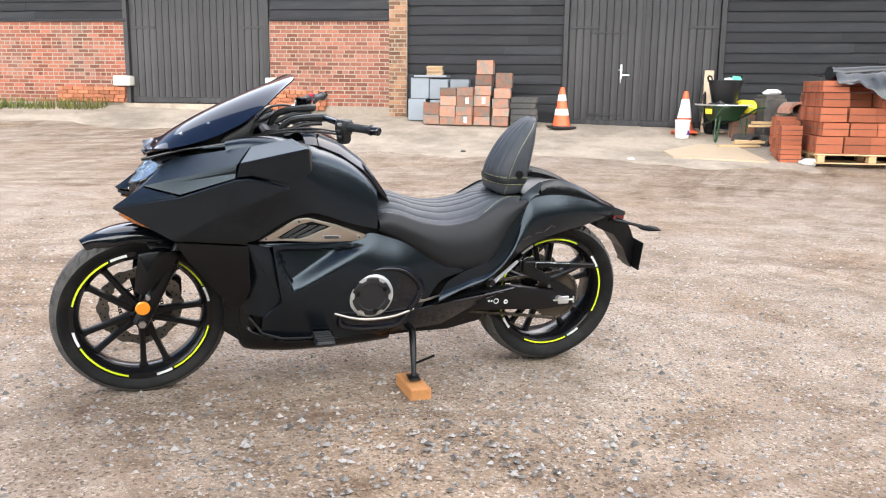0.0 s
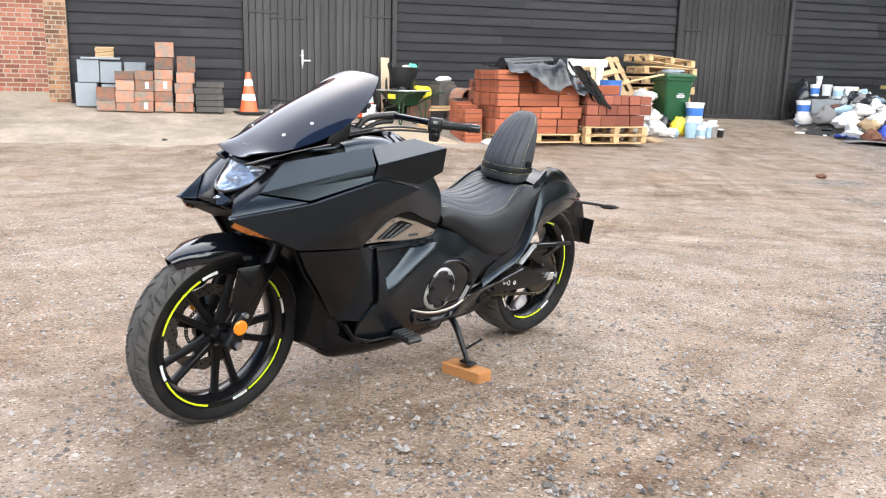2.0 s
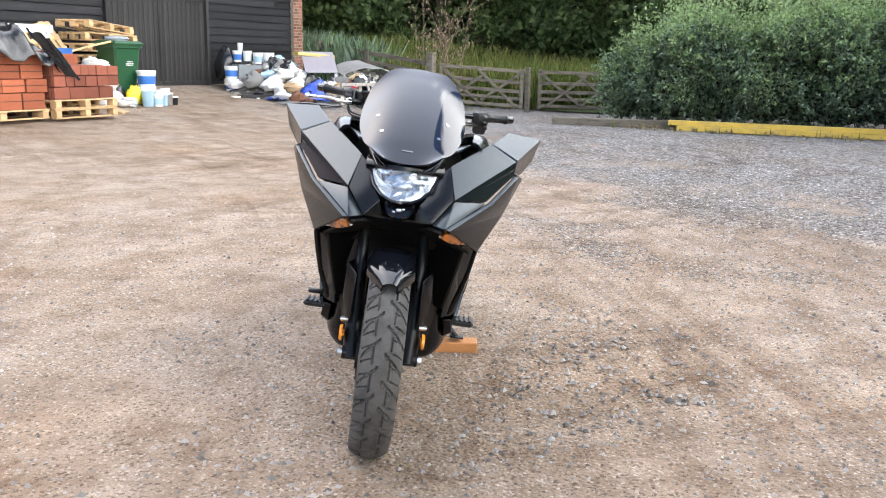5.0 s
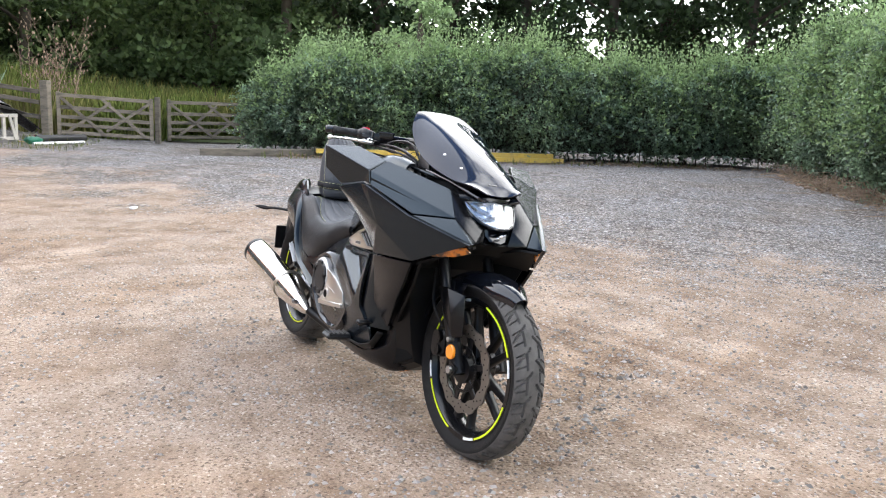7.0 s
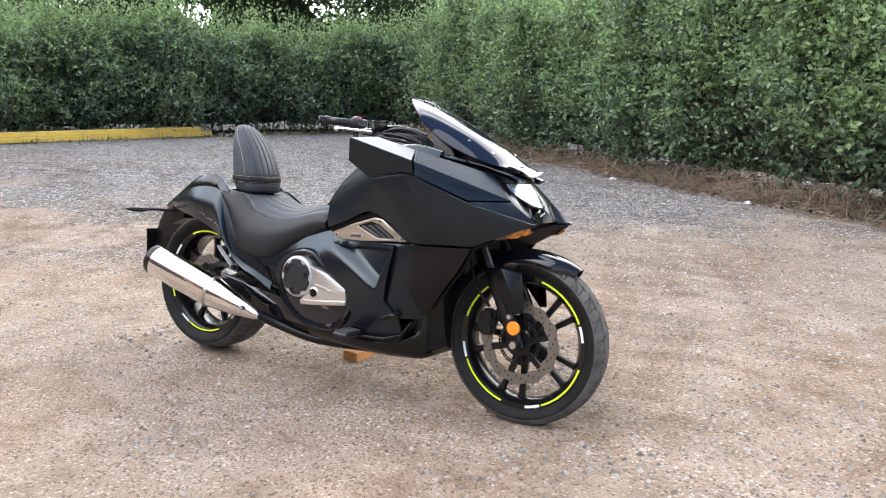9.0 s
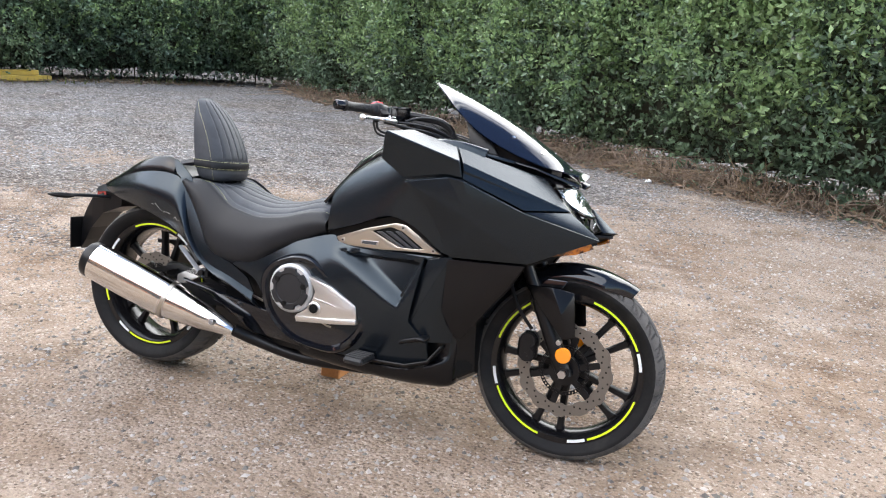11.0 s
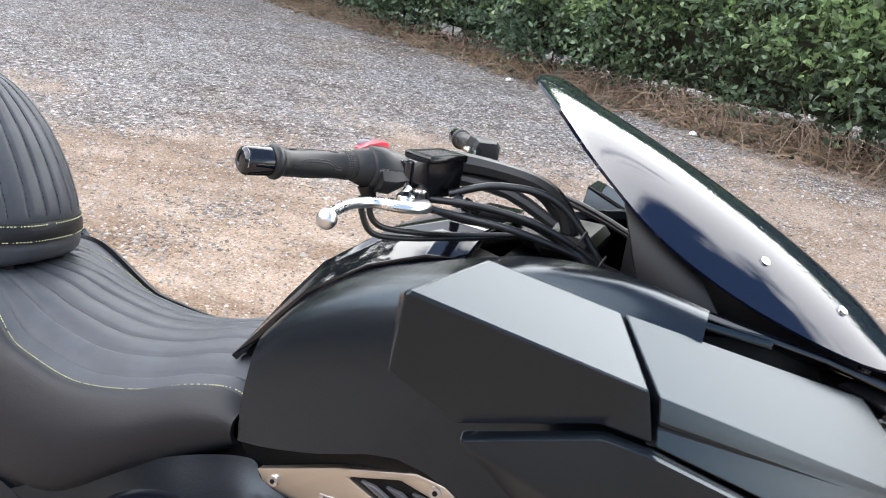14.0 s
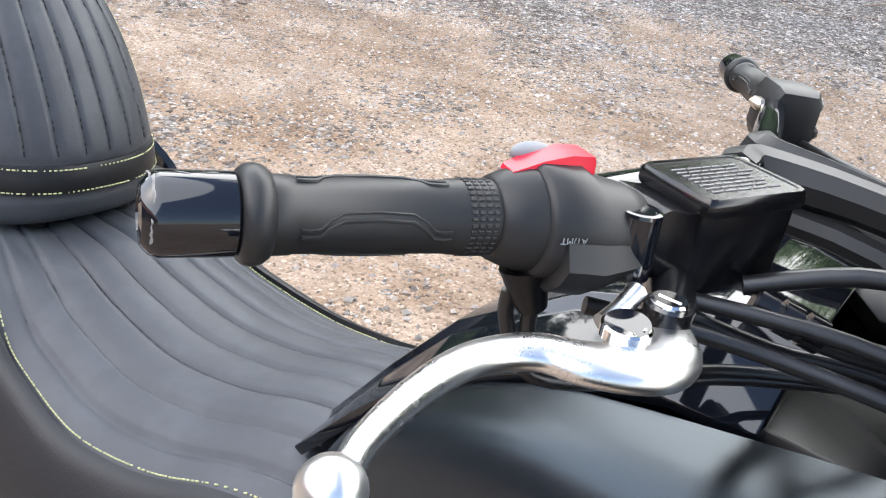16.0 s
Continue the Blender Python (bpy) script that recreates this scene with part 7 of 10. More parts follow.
# the facet that runs up beside the seat
HOOP = [((-0.30, 0.2165, 0.440), (-0.27, 0.216, 0.392)), ((-0.366, 0.222, 0.480), (-0.374, 0.226, 0.437)), ((-0.424, 0.220, 0.498), (-0.459, 0.221, 0.463)), ((-0.484, 0.211, 0.528), (-0.523, 0.213, 0.513)), ((-0.524, 0.198, 0.585), (-0.571, 0.204, 0.585)), ((-0.562, 0.184, 0.664), (-0.602, 0.194, 0.667)), ((-0.594, 0.174, 0.746), (-0.636, 0.182, 0.742)), ((-0.640, 0.164, 0.785), (-0.672, 0.170, 0.768)), ((-0.688, 0.152, 0.812), (-0.697, 0.154, 0.806))]
hr = [fine([a, toward(a, b, 0.5), b], 3) for a, b in fine([list(q) for q in HOOP], 4)]
both("seat_hoop", [tuple(p) for r in hr for p in r], grid_faces(len(hr), len(hr[0])), 0.010, M["matt_black"], label="satin blue-black facet beside the seat", bevel=0, smooth=50)
MARK = (((-0.752, 0.640), (-0.737, 0.640)), ((-0.733, 0.645), (-0.700, 0.616)), ((-0.692, 0.618), (-0.676, 0.619)), ((-0.676, 0.619), (-0.655, 0.614)), ((-0.640, 0.602), (-0.628, 0.608)), ((-0.628, 0.608), (-0.616, 0.598)), ((-0.612, 0.598), (-0.602, 0.596)))


def tail_y(x, z):
    """The tail panel's outer face at (x, z)."""
    return min((abs(p[0] - x) + abs(p[2] - z), p[1]) for r in tr for p in r)[1]


for s in (1, -1):
    for (x0, z0), (x1, z1) in MARK:
        part("panel_mark", Geo().tube([(x0, s * (tail_y(x0, z0) + 0.0012), z0), (x1, s * (tail_y(x1, z1) + 0.0012), z1)], 0.0008, 5, 1), M["disc_steel"], bike, smooth=40)
deck = []
for x, w, z in ((-0.63, 0.150, 0.750), (-0.68, 0.160, 0.760), (-0.775, 0.158, 0.766), (-0.85, 0.146, 0.755), (-0.92, 0.127, 0.735), (-1.0, 0.102, 0.705), (-1.090, 0.068, 0.668)):
    deck.append([(x, w * v, z + 0.014 * (1 - v * v)) for v in (-1, -0.75, -0.4, 0, 0.4, 0.75, 1)])
part("tail_deck", shell("tail_deck", [tuple(p) for r in fine(deck, 3) for p in r], grid_faces(19, 7), 0.012, 0, 50), M["black_part"], bike, "black tail deck")
# grab rails: gloss blocks that stand on the panel's top edge and run out to the tail
for s in (1, -1):
    rings = []
    for x, yo, yi, zb, zt in ((-0.690, 0.158, 0.140, 0.757, 0.806), (-0.715, 0.160, 0.126, 0.757, 0.813), (-0.745, 0.159, 0.106, 0.757, 0.815), (-0.80, 0.153, 0.098, 0.752, 0.808), (-0.862, 0.141, 0.092, 0.742, 0.790), (-0.915, 0.127, 0.084, 0.728, 0.766), (-1.0, 0.099, 0.060, 0.700, 0.722), (-1.092, 0.066, 0.036, 0.664, 0.678)):
        h = zt - zb
        rings.append([(x, s * (yo + 0.004), zb), (x, s * (yo + 0.003), zb + h * 0.30), (x, s * (yo - 0.008), zb + h * 0.78), (x, s * (yo - 0.020), zt), (x, s * (yi + 0.010), zt), (x, s * yi, zb + h * 0.70), (x, s * yi, zb)])
    gh = part("grab_handle", Geo().loft([[tuple(p) for p in r] for r in fine(rings, 3)]), M["gloss_satin"], bike, "gloss black grab rail", smooth=30)
part("undertray", Geo().loft([[(x, y * w, z) for y, z in ((-1, a), (1, a), (1, b), (-1, b))] for x, w, a, b in ((-0.60, 0.14, 0.665, 0.735), (-0.82, 0.13, 0.655, 0.745), (-1.0, 0.085, 0.632, 0.69), (-1.09, 0.062, 0.630, 0.655))]), M["black_void"], bike)
part("lamp_hood", Geo().loft([[(x, y * w, z) for y, z in ((-1, a), (1, a), (0.8, b), (-0.8, b))] for x, w, a, b in ((-1.06, 0.072, 0.640, 0.676), (-1.12, 0.060, 0.636, 0.662), (-1.165, 0.040, 0.630, 0.645))]), M["black_part"], bike, smooth=30)
part("tail_lamp", Geo().loft([[(x, y * w, z) for y, z in ((-1, a), (1, a), (1, b), (-1, b))] for x, w, a, b in ((-1.095, 0.060, 0.612, 0.638), (-1.160, 0.038, 0.612, 0.631))]), M["tail_red"], bike, "red tail lamp")
tailarm = part("plate_bracket", Geo().loft([[(x, y * w, z) for y, z in ((-1, a), (1, a), (1, b), (-1, b))] for x, w, a, b in ((-1.02, 0.055, 0.585, 0.64), (-1.11, 0.055, 0.548, 0.63), (-1.17, 0.050, 0.480, 0.605), (-1.20, 0.045, 0.425, 0.560), (-1.228, 0.04, 0.385, 0.505))]), M["black_part"], bike)
part("number_plate", Geo().box((0, 0, 0), (0.005, 0.18, 0.125), Matrix.Translation((-1.238, 0, 0.452)) @ Matrix.Rotation(radians(-4), 4, "Y"), 0.002), M["black_void"], tailarm, "back of a blank number plate")
rs = Geo().tube([(-1.07, 0.04, 0.615), (-1.13, 0.12, 0.618), (-1.175, 0.175, 0.615)], 0.007, 8, 2)
ind = Geo().loft([[(-1.165 - 0.055 * t + 0.028 * q * w, 0.165 + 0.062 * t, 0.613 + 0.010 * e * w) for q, e in ((-1, 0), (-0.6, 1), (0.6, 1), (1, 0), (0.6, -1), (-0.6, -1))] for t, w in ((0, 0.5), (0.3, 1), (0.7, 0.9), (1.0, 0.25))])
pair("indicator_stalk", rs, M["black_part"], tailarm)
pair("rear_indicator", ind, M["black_void"], tailarm)

# swingarm, chain, rear gear
sw = Geo().loft([[(x, y0 + y * 0.017, z + q * h) for y, q in ((-1, -1), (1, -1), (1, 1), (-1, 1))] for x, y0, z, h in ((-0.36, 0.105, 0.335, 0.045), (-0.50, 0.122, 0.335, 0.038), (-0.70, 0.130, 0.318, 0.028), (-0.89, 0.132, 0.306, 0.026))])
sw.loft([[(x, 0.125 + y * 0.012, z + q * 0.010) for y, q in ((-1, -1), (1, -1), (1, 1), (-1, 1))] for x, z in ((-0.87, 0.325), (-0.78, 0.375), (-0.66, 0.415), (-0.56, 0.40), (-0.44, 0.355))])
part("swingarm", sw.mirrored(), M["black_part"], bike, smooth=35)
arm_l = part("swingarm", shell("swingarm", [(-0.30, 0.150, 0.335), (-0.45, 0.152, 0.362), (-0.60, 0.152, 0.376), (-0.72, 0.150, 0.356), (-0.900, 0.146, 0.337), (-0.912, 0.145, 0.305), (-0.904, 0.146, 0.272), (-0.76, 0.148, 0.262), (-0.46, 0.150, 0.280), (-0.30, 0.148, 0.255)], [(0, 9, 8, 1), (1, 8, 7, 3, 2), (3, 7, 6, 5, 4)], 0.034, 0.006, 30), M["black_part"], bike, "deep black swingarm with small white stickers")
for x0, z0, x1, z1, h0, h1 in ((-0.660, 0.466, -0.982, 0.442, 0.013, 0.008), (-0.650, 0.455, -0.880, 0.325, 0.026, 0.020), (-0.912, 0.445, -0.770, 0.385, 0.008, 0.013)):
    part("truss_bar", Geo().loft([[(x, 0.138 + y * 0.011, z + q * h) for y, q in ((-0.7, -1), (0.7, -1), (1, -0.6), (1, 0.6), (0.7, 1), (-0.7, 1), (-1, 0.6), (-1, -0.6))] for x, z, h in ((x0, z0, h0), ((x0 + x1) / 2, (z0 + z1) / 2, (h0 + h1) / 2), (x1, z1, h1))]), M["black_part"], arm_l, smooth=40)
part("truss_bolt", Geo().cyl((-0.774, 0.148, 0.366), (-0.774, 0.153, 0.366), 0.008, n=14), M["slat"], arm_l, smooth=40)
part("sticker", Geo().loft([[(-0.539 + r * math.cos(a), y, 0.316 + r * math.sin(a)) for a in np.linspace(0, 2 * math.pi, 20, endpoint=False)] for r, y in ((0.0085, 0.1515), (0.0085, 0.1530), (0.0110, 0.1530), (0.0110, 0.1515))], True, False), M["tape_white"], arm_l, "white ring sticker")
part("sticker", Geo().cyl((-0.582, 0.1515, 0.311), (-0.582, 0.1530, 0.311), 0.0095, n=20), M["tape_white"], arm_l, "round white sticker")
part("sticker_mark", Geo().cyl((-0.582, 0.1530, 0.311), (-0.582, 0.1535, 0.311), 0.004, n=12), M["slat"], arm_l)
for x, w in ((-0.508, 0.010), (-0.520, 0.006)):
    part("sticker", Geo().box((x, 0.1522, 0.318), (w, 0.001, 0.008)), M["tape_white"], arm_l)
warn = [(-0.704, 0.152, 0.473), (-0.858, 0.152, 0.461), (-0.858, 0.152, 0.444), (-0.704, 0.152, 0.454)]
for a_, b_ in zip(warn, warn[1:] + warn[:1]):
    part("label_border", Geo().tube([a_, b_], 0.0011, 5, 1), M["tape_white"], arm_l)
for k, w in enumerate((0.020, 0.004, 0.018, 0.010, 0.020)):
    part("label_bar", Geo().box((-0.718 - 0.022 * k, 0.152, 0.4625 - 0.0017 * k), (w * 0.8, 0.002, 0.006)), M["tape_white"], arm_l)
part("label_field", shell("label_field", warn, [(0, 1, 2, 3)], 0.004, 0, 0), M["black_void"], arm_l)
part("axle_adjuster", Geo().box((-0.848, 0.150, 0.300), (0.048, 0.010, 0.034), Matrix.Identity(4), 0.003).cyl((-0.8225, 0.14, 0.3105), (-0.8225, 0.166, 0.3105), 0.013, n=6).cyl((-0.892, 0.152, 0.300), (-0.80, 0.152, 0.302), 0.004, n=6).box((-0.893, 0.152, 0.300), (0.006, 0.010, 0.028), None, 0.001), M["galv"], bike)
part("rear_axle", Geo().cyl((-0.8225, -0.16, 0.3105), (-0.8225, 0.15, 0.3105), 0.012, n=12), M["steel"], bike)
ch = Geo()
for i in range(34):
    x = -0.36 - 0.46 * i / 33
    for z0, z1 in ((0.278, 0.208), (0.375, 0.412)):
        ch.box((x, 0.112, z0 + (z1 - z0) * i / 33), (0.0155, 0.012 if i % 2 else 0.018, 0.012), None, 0.002)
for i in range(22):
    a = math.pi * (0.5 + i / 21)
    ch.box((0.103, 0, 0), (0.012, 0.012 if i % 2 else 0.018, 0.0150), Matrix.Translation((-0.8225, 0.112, 0.3105)) @ Matrix.Rotation(-a, 4, "Y"), 0.002)
part("chain", ch, M["chain"], bike, "oily drive chain", kind="stuff", fix=False)
sg = Geo()
v = []
for i in range(88):
    a = 2 * math.pi * i / 88
    r = 0.096 + (0.006 if i % 2 else -0.002)
    v.append((-0.8225 + r * math.cos(a), 0.3105 + r * math.sin(a)))
part("sprocket", sg.prism(v, 0.104, 0.111), M["chain"], bike)
part("rear_caliper", Geo().box((-0.70, -0.085, 0.385), (0.09, 0.05, 0.06), Matrix.Identity(4), 0.012).cyl((-0.70, -0.115, 0.39), (-0.70, -0.08, 0.39), 0.02, n=14), M["black_part"], bike, smooth=40)
part("brake_bracket", Geo().loft([[(x, -0.125 + y * 0.012, z + q * 0.022) for y, q in ((-1, -1), (1, -1), (1, 1), (-1, 1))] for x, z in ((-0.66, 0.36), (-0.585, 0.40), (-0.52, 0.43))]), M["brushed"], bike, "bare alloy bracket")
# silencer
ca_, cb_, cc_ = Vector((-0.352, -0.196, 0.232)), Vector((-0.623, -0.219, 0.302)), Vector((-0.925, -0.287, 0.410))
mu = Geo()


def barrel(g, stops, n=28, squash=1.12):
    rings = []
    for p, d, r in stops:
        q = Vector(d).to_track_quat("Z", "Y").to_matrix()
        rings.append([tuple(Vector(p) + q @ Vector((r * math.cos(2 * math.pi * j / n), r * squash * math.sin(2 * math.pi * j / n), 0))) for j in range(n)])
    return g.loft(rings)


dm = (cc_ - cb_).normalized()
df = (cb_ - ca_).normalized()
can = part("silencer", barrel(Geo(), [(cb_ + dm * 0.004, dm, 0.062), (cb_ + dm * 0.02, dm, 0.064), (cb_.lerp(cc_, 0.5), dm, 0.065), (cc_ - dm * 0.01, dm, 0.061)]), M["chrome"], bike, "polished steel silencer", smooth=50)
part("front_cone", barrel(Geo(), [(ca_, df, 0.012), (ca_.lerp(cb_, 0.08), df, 0.022), (ca_.lerp(cb_, 0.45), df, 0.043), (ca_.lerp(cb_, 0.9), dm, 0.059), (cb_ - dm * 0.002, dm, 0.0615)]), M["chrome"], can, smooth=50)
part("clamp", barrel(Geo(), [(cb_ - dm * 0.006, dm, 0.065), (cb_ + dm * 0.008, dm, 0.066)]), M["nickel"], can, smooth=40)
part("end_cap", barrel(Geo(), [(cc_ - dm * 0.012, dm, 0.0615), (cc_ + dm * 0.012, dm, 0.060), (cc_ + dm * 0.024, dm, 0.050), (cc_ + dm * 0.018, dm, 0.030)]), M["black_part"], can, smooth=40)
part("shield_screw", Geo().cyl((-0.412, -0.235, 0.262), (-0.412, -0.252, 0.266), 0.011, n=14).cyl((-0.412, -0.25, 0.266), (-0.412, -0.257, 0.267), 0.005, n=6), M["steel"], can, smooth=40)
part("exhaust_pipe", Geo().tube([(-0.36, -0.185, 0.235), (-0.28, -0.14, 0.20), (-0.1, -0.10, 0.165), (0.2, -0.08, 0.18)], 0.022, 10), M["black_part"], bike, smooth=60)

# foot pegs and stand
fp = Geo().box((0.195, 0.277, 0.262), (0.072, 0.103, 0.022), Matrix.Identity(4), 0.008).tube([(0.20, 0.17, 0.245), (0.198, 0.235, 0.256)], 0.016, 8, 1)
for peg, e in zip(pair("foot_peg", fp, M["grip"]), (1, -1)):
    for k in range(5):
        part("rib", Geo().box((0.195, e * (0.238 + 0.019 * k), 0.2745), (0.066, 0.009, 0.007), None, 0.002), M["grip"], peg)
part("brake_pedal", Geo().tube([(0.24, -0.20, 0.30), (0.34, -0.245, 0.345), (0.40, -0.25, 0.365)], 0.008, 8, 3).box((0.405, -0.265, 0.368), (0.03, 0.055, 0.014), None, 0.005), M["black_part"], bike, smooth=50)
pp = Geo().loft([[(x - 0.6 * q * h, 0.232 + y * 0.011, z + 0.8 * q * h) for y, q in ((-1, -1), (0.7, -1), (1, -0.5), (1, 0.5), (0.7, 1), (-1, 1))] for x, z, h in ((-0.478, 0.422, 0.009), (-0.484, 0.427, 0.014), (-0.556, 0.487, 0.0125), (-0.573, 0.503, 0.009), (-0.580, 0.511, 0.003))])
pair("passenger_peg", pp, M["peg_alloy"], label="folded bare alloy passenger peg")
pair("peg_mount", Geo().box((-0.476, 0.212, 0.428), (0.034, 0.044, 0.034), Matrix.Identity(4), 0.008).cyl((-0.478, 0.205, 0.430), (-0.478, 0.245, 0.430), 0.011, n=12), M["black_part"])
foot_world = Vector((0.238, -0.205, 0.048))
foot = BIKE.inverted() @ foot_world
stand = Geo().tube([(-0.185, 0.15, 0.225), (-0.175, 0.20, 0.19), tuple(Vector((-0.18, 0.20, 0.18)).lerp(foot, 0.6)), tuple(foot)], [0.015, 0.014, 0.011, 0.010], 10, 3)
stand.box((0, 0, 0), (0.045, 0.06, 0.008), Matrix.Translation(foot), 0.003)
stand.tube([tuple(Vector((-0.18, 0.20, 0.18)).lerp(foot, 0.62)), tuple(Vector((-0.18, 0.20, 0.18)).lerp(foot, 0.4) + Vector((-0.07, 0.045, 0.02)))], 0.005, 6, 1)
part("side_stand", stand, M["black_part"], bike, smooth=50)

# handlebar, grips, controls; turned a little to the left
def turned(pts, p, q, r0, n=28):
    """Rings of (distance, radius) along a line from p towards q."""
    p, d = Vector(p), (Vector(q) - Vector(p)).normalized()
    m = d.to_track_quat("Z", "Y").to_matrix()
    return [[tuple(p + d * t + m @ Vector((r * math.cos(2 * math.pi * j / n), r * math.sin(2 * math.pi * j / n), 0))) for j in range(n)] for t, r in pts], d, m


BAR = {-1: ((0.142, -0.268, 1.066), (0.071, -0.383, 1.068), (0.186, -0.062, 1.062)), 1: ((0.114, 0.262, 1.044), (0.034, 0.373, 1.047), (0.163, 0.056, 1.044))}
for s in (1, -1):
    inner, outer, mid = (Vector(p) for p in BAR[s])
    rings, d, q = turned(((-0.002, 0.0158), (0.003, 0.0150), (0.0215, 0.0146), (0.0225, 0.0142), (0.082, 0.0140), (0.0825, 0.0144), (0.0895, 0.0146), (0.090, 0.0158), (0.0925, 0.0176), (0.0955, 0.0183), (0.0985, 0.0177), (0.1005, 0.0160), (0.101, 0.0135)), inner, outer, 0)
    g = part("grip", Geo().loft(rings), M["grip"], bike, "black rubber grip with moulded ridges", smooth=40)
    ribs = Geo()
    for k in range(4):
        for j in range(36):
            a = 2 * math.pi * j / 36
            m = Matrix.Translation(inner + d * (0.0065 + 0.0031 * k)) @ q.to_4x4() @ Matrix.Rotation(a, 4, "Z")
            ribs.box((0.01475, 0, 0), (0.0010, 0.0017, 0.0024), m, 0.0003)
    part("rib_pattern", ribs, M["grip"], g, kind="stuff", fix=False)
    for a in (0.15, 1.72, 3.29, 4.86):
        for shift, r0 in ((0.0, 0.0009), (0.20, 0.0006)):
            pts = []
            for t, da in ((0.024, -0.34), (0.031, -0.34), (0.040, 0.10), (0.066, 0.10), (0.074, -0.30), (0.081, -0.30)):
                pts.append(tuple(inner + d * t + q @ Vector((0.0141 * math.cos(a + da + shift), 0.0141 * math.sin(a + da + shift), 0))))
            part("grip_ridge", Geo().tube(pts, r0, 6, 2), M["grip"], g, smooth=50)
    e0 = inner + d * 0.101
    rings = turned(((0.0, 0.0140), (0.001, 0.0149), (0.0255, 0.0149), (0.0285, 0.0138), (0.0312, 0.0108), (0.0318, 0.0062), (0.0306, 0.0056), (0.0306, 0.0003)), e0, outer, 0, 48)[0]
    be = part("bar_end", Geo().loft(rings), M["gloss_black"], bike, "scuffed gloss black bar-end weight", smooth=28)
    worn = random.Random(12)
    for a0, a1, t0 in ((0.6, 1.5, 0.0276), (1.3, 2.6, 0.0285), (2.4, 3.3, 0.0280), (3.2, 3.9, 0.0272), (-0.4, 0.3, 0.0284)):
        pts, rad = [], []
        for a in np.linspace(a0, a1, 10):
            t = t0 + worn.uniform(-0.00025, 0.00025)
            rr = 0.0149 - 0.0011 * max(0.0, (t - 0.0255) / 0.003)
            pts.append(tuple(e0 + d * t + q @ Vector((rr * math.cos(a), rr * math.sin(a), 0))))
            rad.append(worn.uniform(0.0002, 0.0006))
        rad[0] = rad[-1] = 0.0001
        part("scuff", Geo().tube(pts, rad, 5, 2), M["grey_sheet"], be, "pale scuff mark")
    for a, t0, t1 in ((1.9, 0.006, 0.011), (2.3, 0.012, 0.0145), (1.5, 0.015, 0.021)):
        part("scuff", Geo().tube([tuple(e0 + d * t + q @ Vector((0.0149 * math.cos(b), 0.0149 * math.sin(b), 0))) for t, b in ((t0, a), ((t0 + t1) / 2, a + 0.05), (t1, a + 0.16))], [0.0001, 0.00035, 0.0001], 4, 2), M["grey_sheet"], be, "pale scuff mark")
    part("bar", Geo().tube([tuple(inner), tuple(mid)], 0.0112, 14, 1), M["gloss_black"], bike, "black handlebar tube", smooth=60)
    # the grey cover that sweeps from the bar to the yoke
    part("bar_cover", Geo().tube([tuple(mid + (inner - mid) * 0.10), tuple(mid), (mid.x + 0.055, s * 0.050, mid.z - 0.002), (mid.x + 0.115, s * 0.044, mid.z - 0.012), (mid.x + 0.150, s * 0.042, mid.z - 0.040), (mid.x + 0.165, s * 0.040, 0.975)], [0.0125, 0.0150, 0.0125, 0.0120, 0.0115, 0.0110], 8, 4), M["grip"], bike, "dark grey bar cover", smooth=30)
    part("bar_brace", Geo().tube([(mid.x + 0.008, s * 0.062, mid.z - 0.020), (mid.x + 0.075, s * 0.056, mid.z - 0.026), (mid.x + 0.14, s * 0.05, mid.z - 0.055)], 0.0085, 8, 3), M["grip"], bike, smooth=30)
    back = -d
    if s < 0:
        hs = []
        n = 24
        for t, r, dz, fx in ((-0.004, 0.0152, 0, 0), (-0.003, 0.0168, 0, 0), (0.004, 0.0196, 0, 0), (0.010, 0.0216, 0, 0), (0.0125, 0.0219, 0, 0), (0.0128, 0.0228, 0, 0), (0.0145, 0.0242, 0, 0.001), (0.030, 0.0242, 0, 0.003), (0.0335, 0.0225, -0.0015, 0.006), (0.046, 0.0205, -0.002, 0.008), (0.056, 0.0168, -0.002, 0.008), (0.062, 0.0115, 0, 0.004)):
            p = inner + back * t + Vector((fx, 0, dz))
            hs.append([tuple(p + q @ Vector((r * math.cos(2 * math.pi * j / n), r * math.sin(2 * math.pi * j / n), 0))) for j in range(n)])
        hs_ob = part("switch_housing", Geo().loft(hs), M["grip"], bike, "black switch housing", smooth=40)
        # the lower half: a wedge with the mode switch, and the throttle cables' elbow under it
        lowm = Matrix.Translation(inner + back * 0.030 + Vector((0.008, -0.004, -0.010))) @ Matrix.Rotation(math.atan2(back.y, back.x), 4, "Z")
        part("lower_wedge", Geo().loft([[(x, y * w, z * h + c) for y, z in ((-1, -0.5), (-0.5, -1), (0.6, -1), (1, -0.4), (1, 0.6), (-1, 0.8), (-1.25, 0.1))] for x, w, h, c in ((-0.012, 0.018, 0.014, 0.0), (0.004, 0.0195, 0.015, -0.001), (0.020, 0.0175, 0.011, 0.001), (0.032, 0.012, 0.008, 0.004))], True, True, lowm), M["grip"], hs_ob, smooth=30)
        elbow = inner + back * 0.012 + Vector((0.006, 0.002, -0.020))
        part("throttle_guide", Geo().tube([tuple(elbow), tuple(elbow + Vector((0.003, 0.001, -0.010))), tuple(elbow + Vector((0.006, 0.003, -0.018)))], [0.0115, 0.0085, 0.0062], 12, 3), M["black_part"], hs_ob, smooth=50)
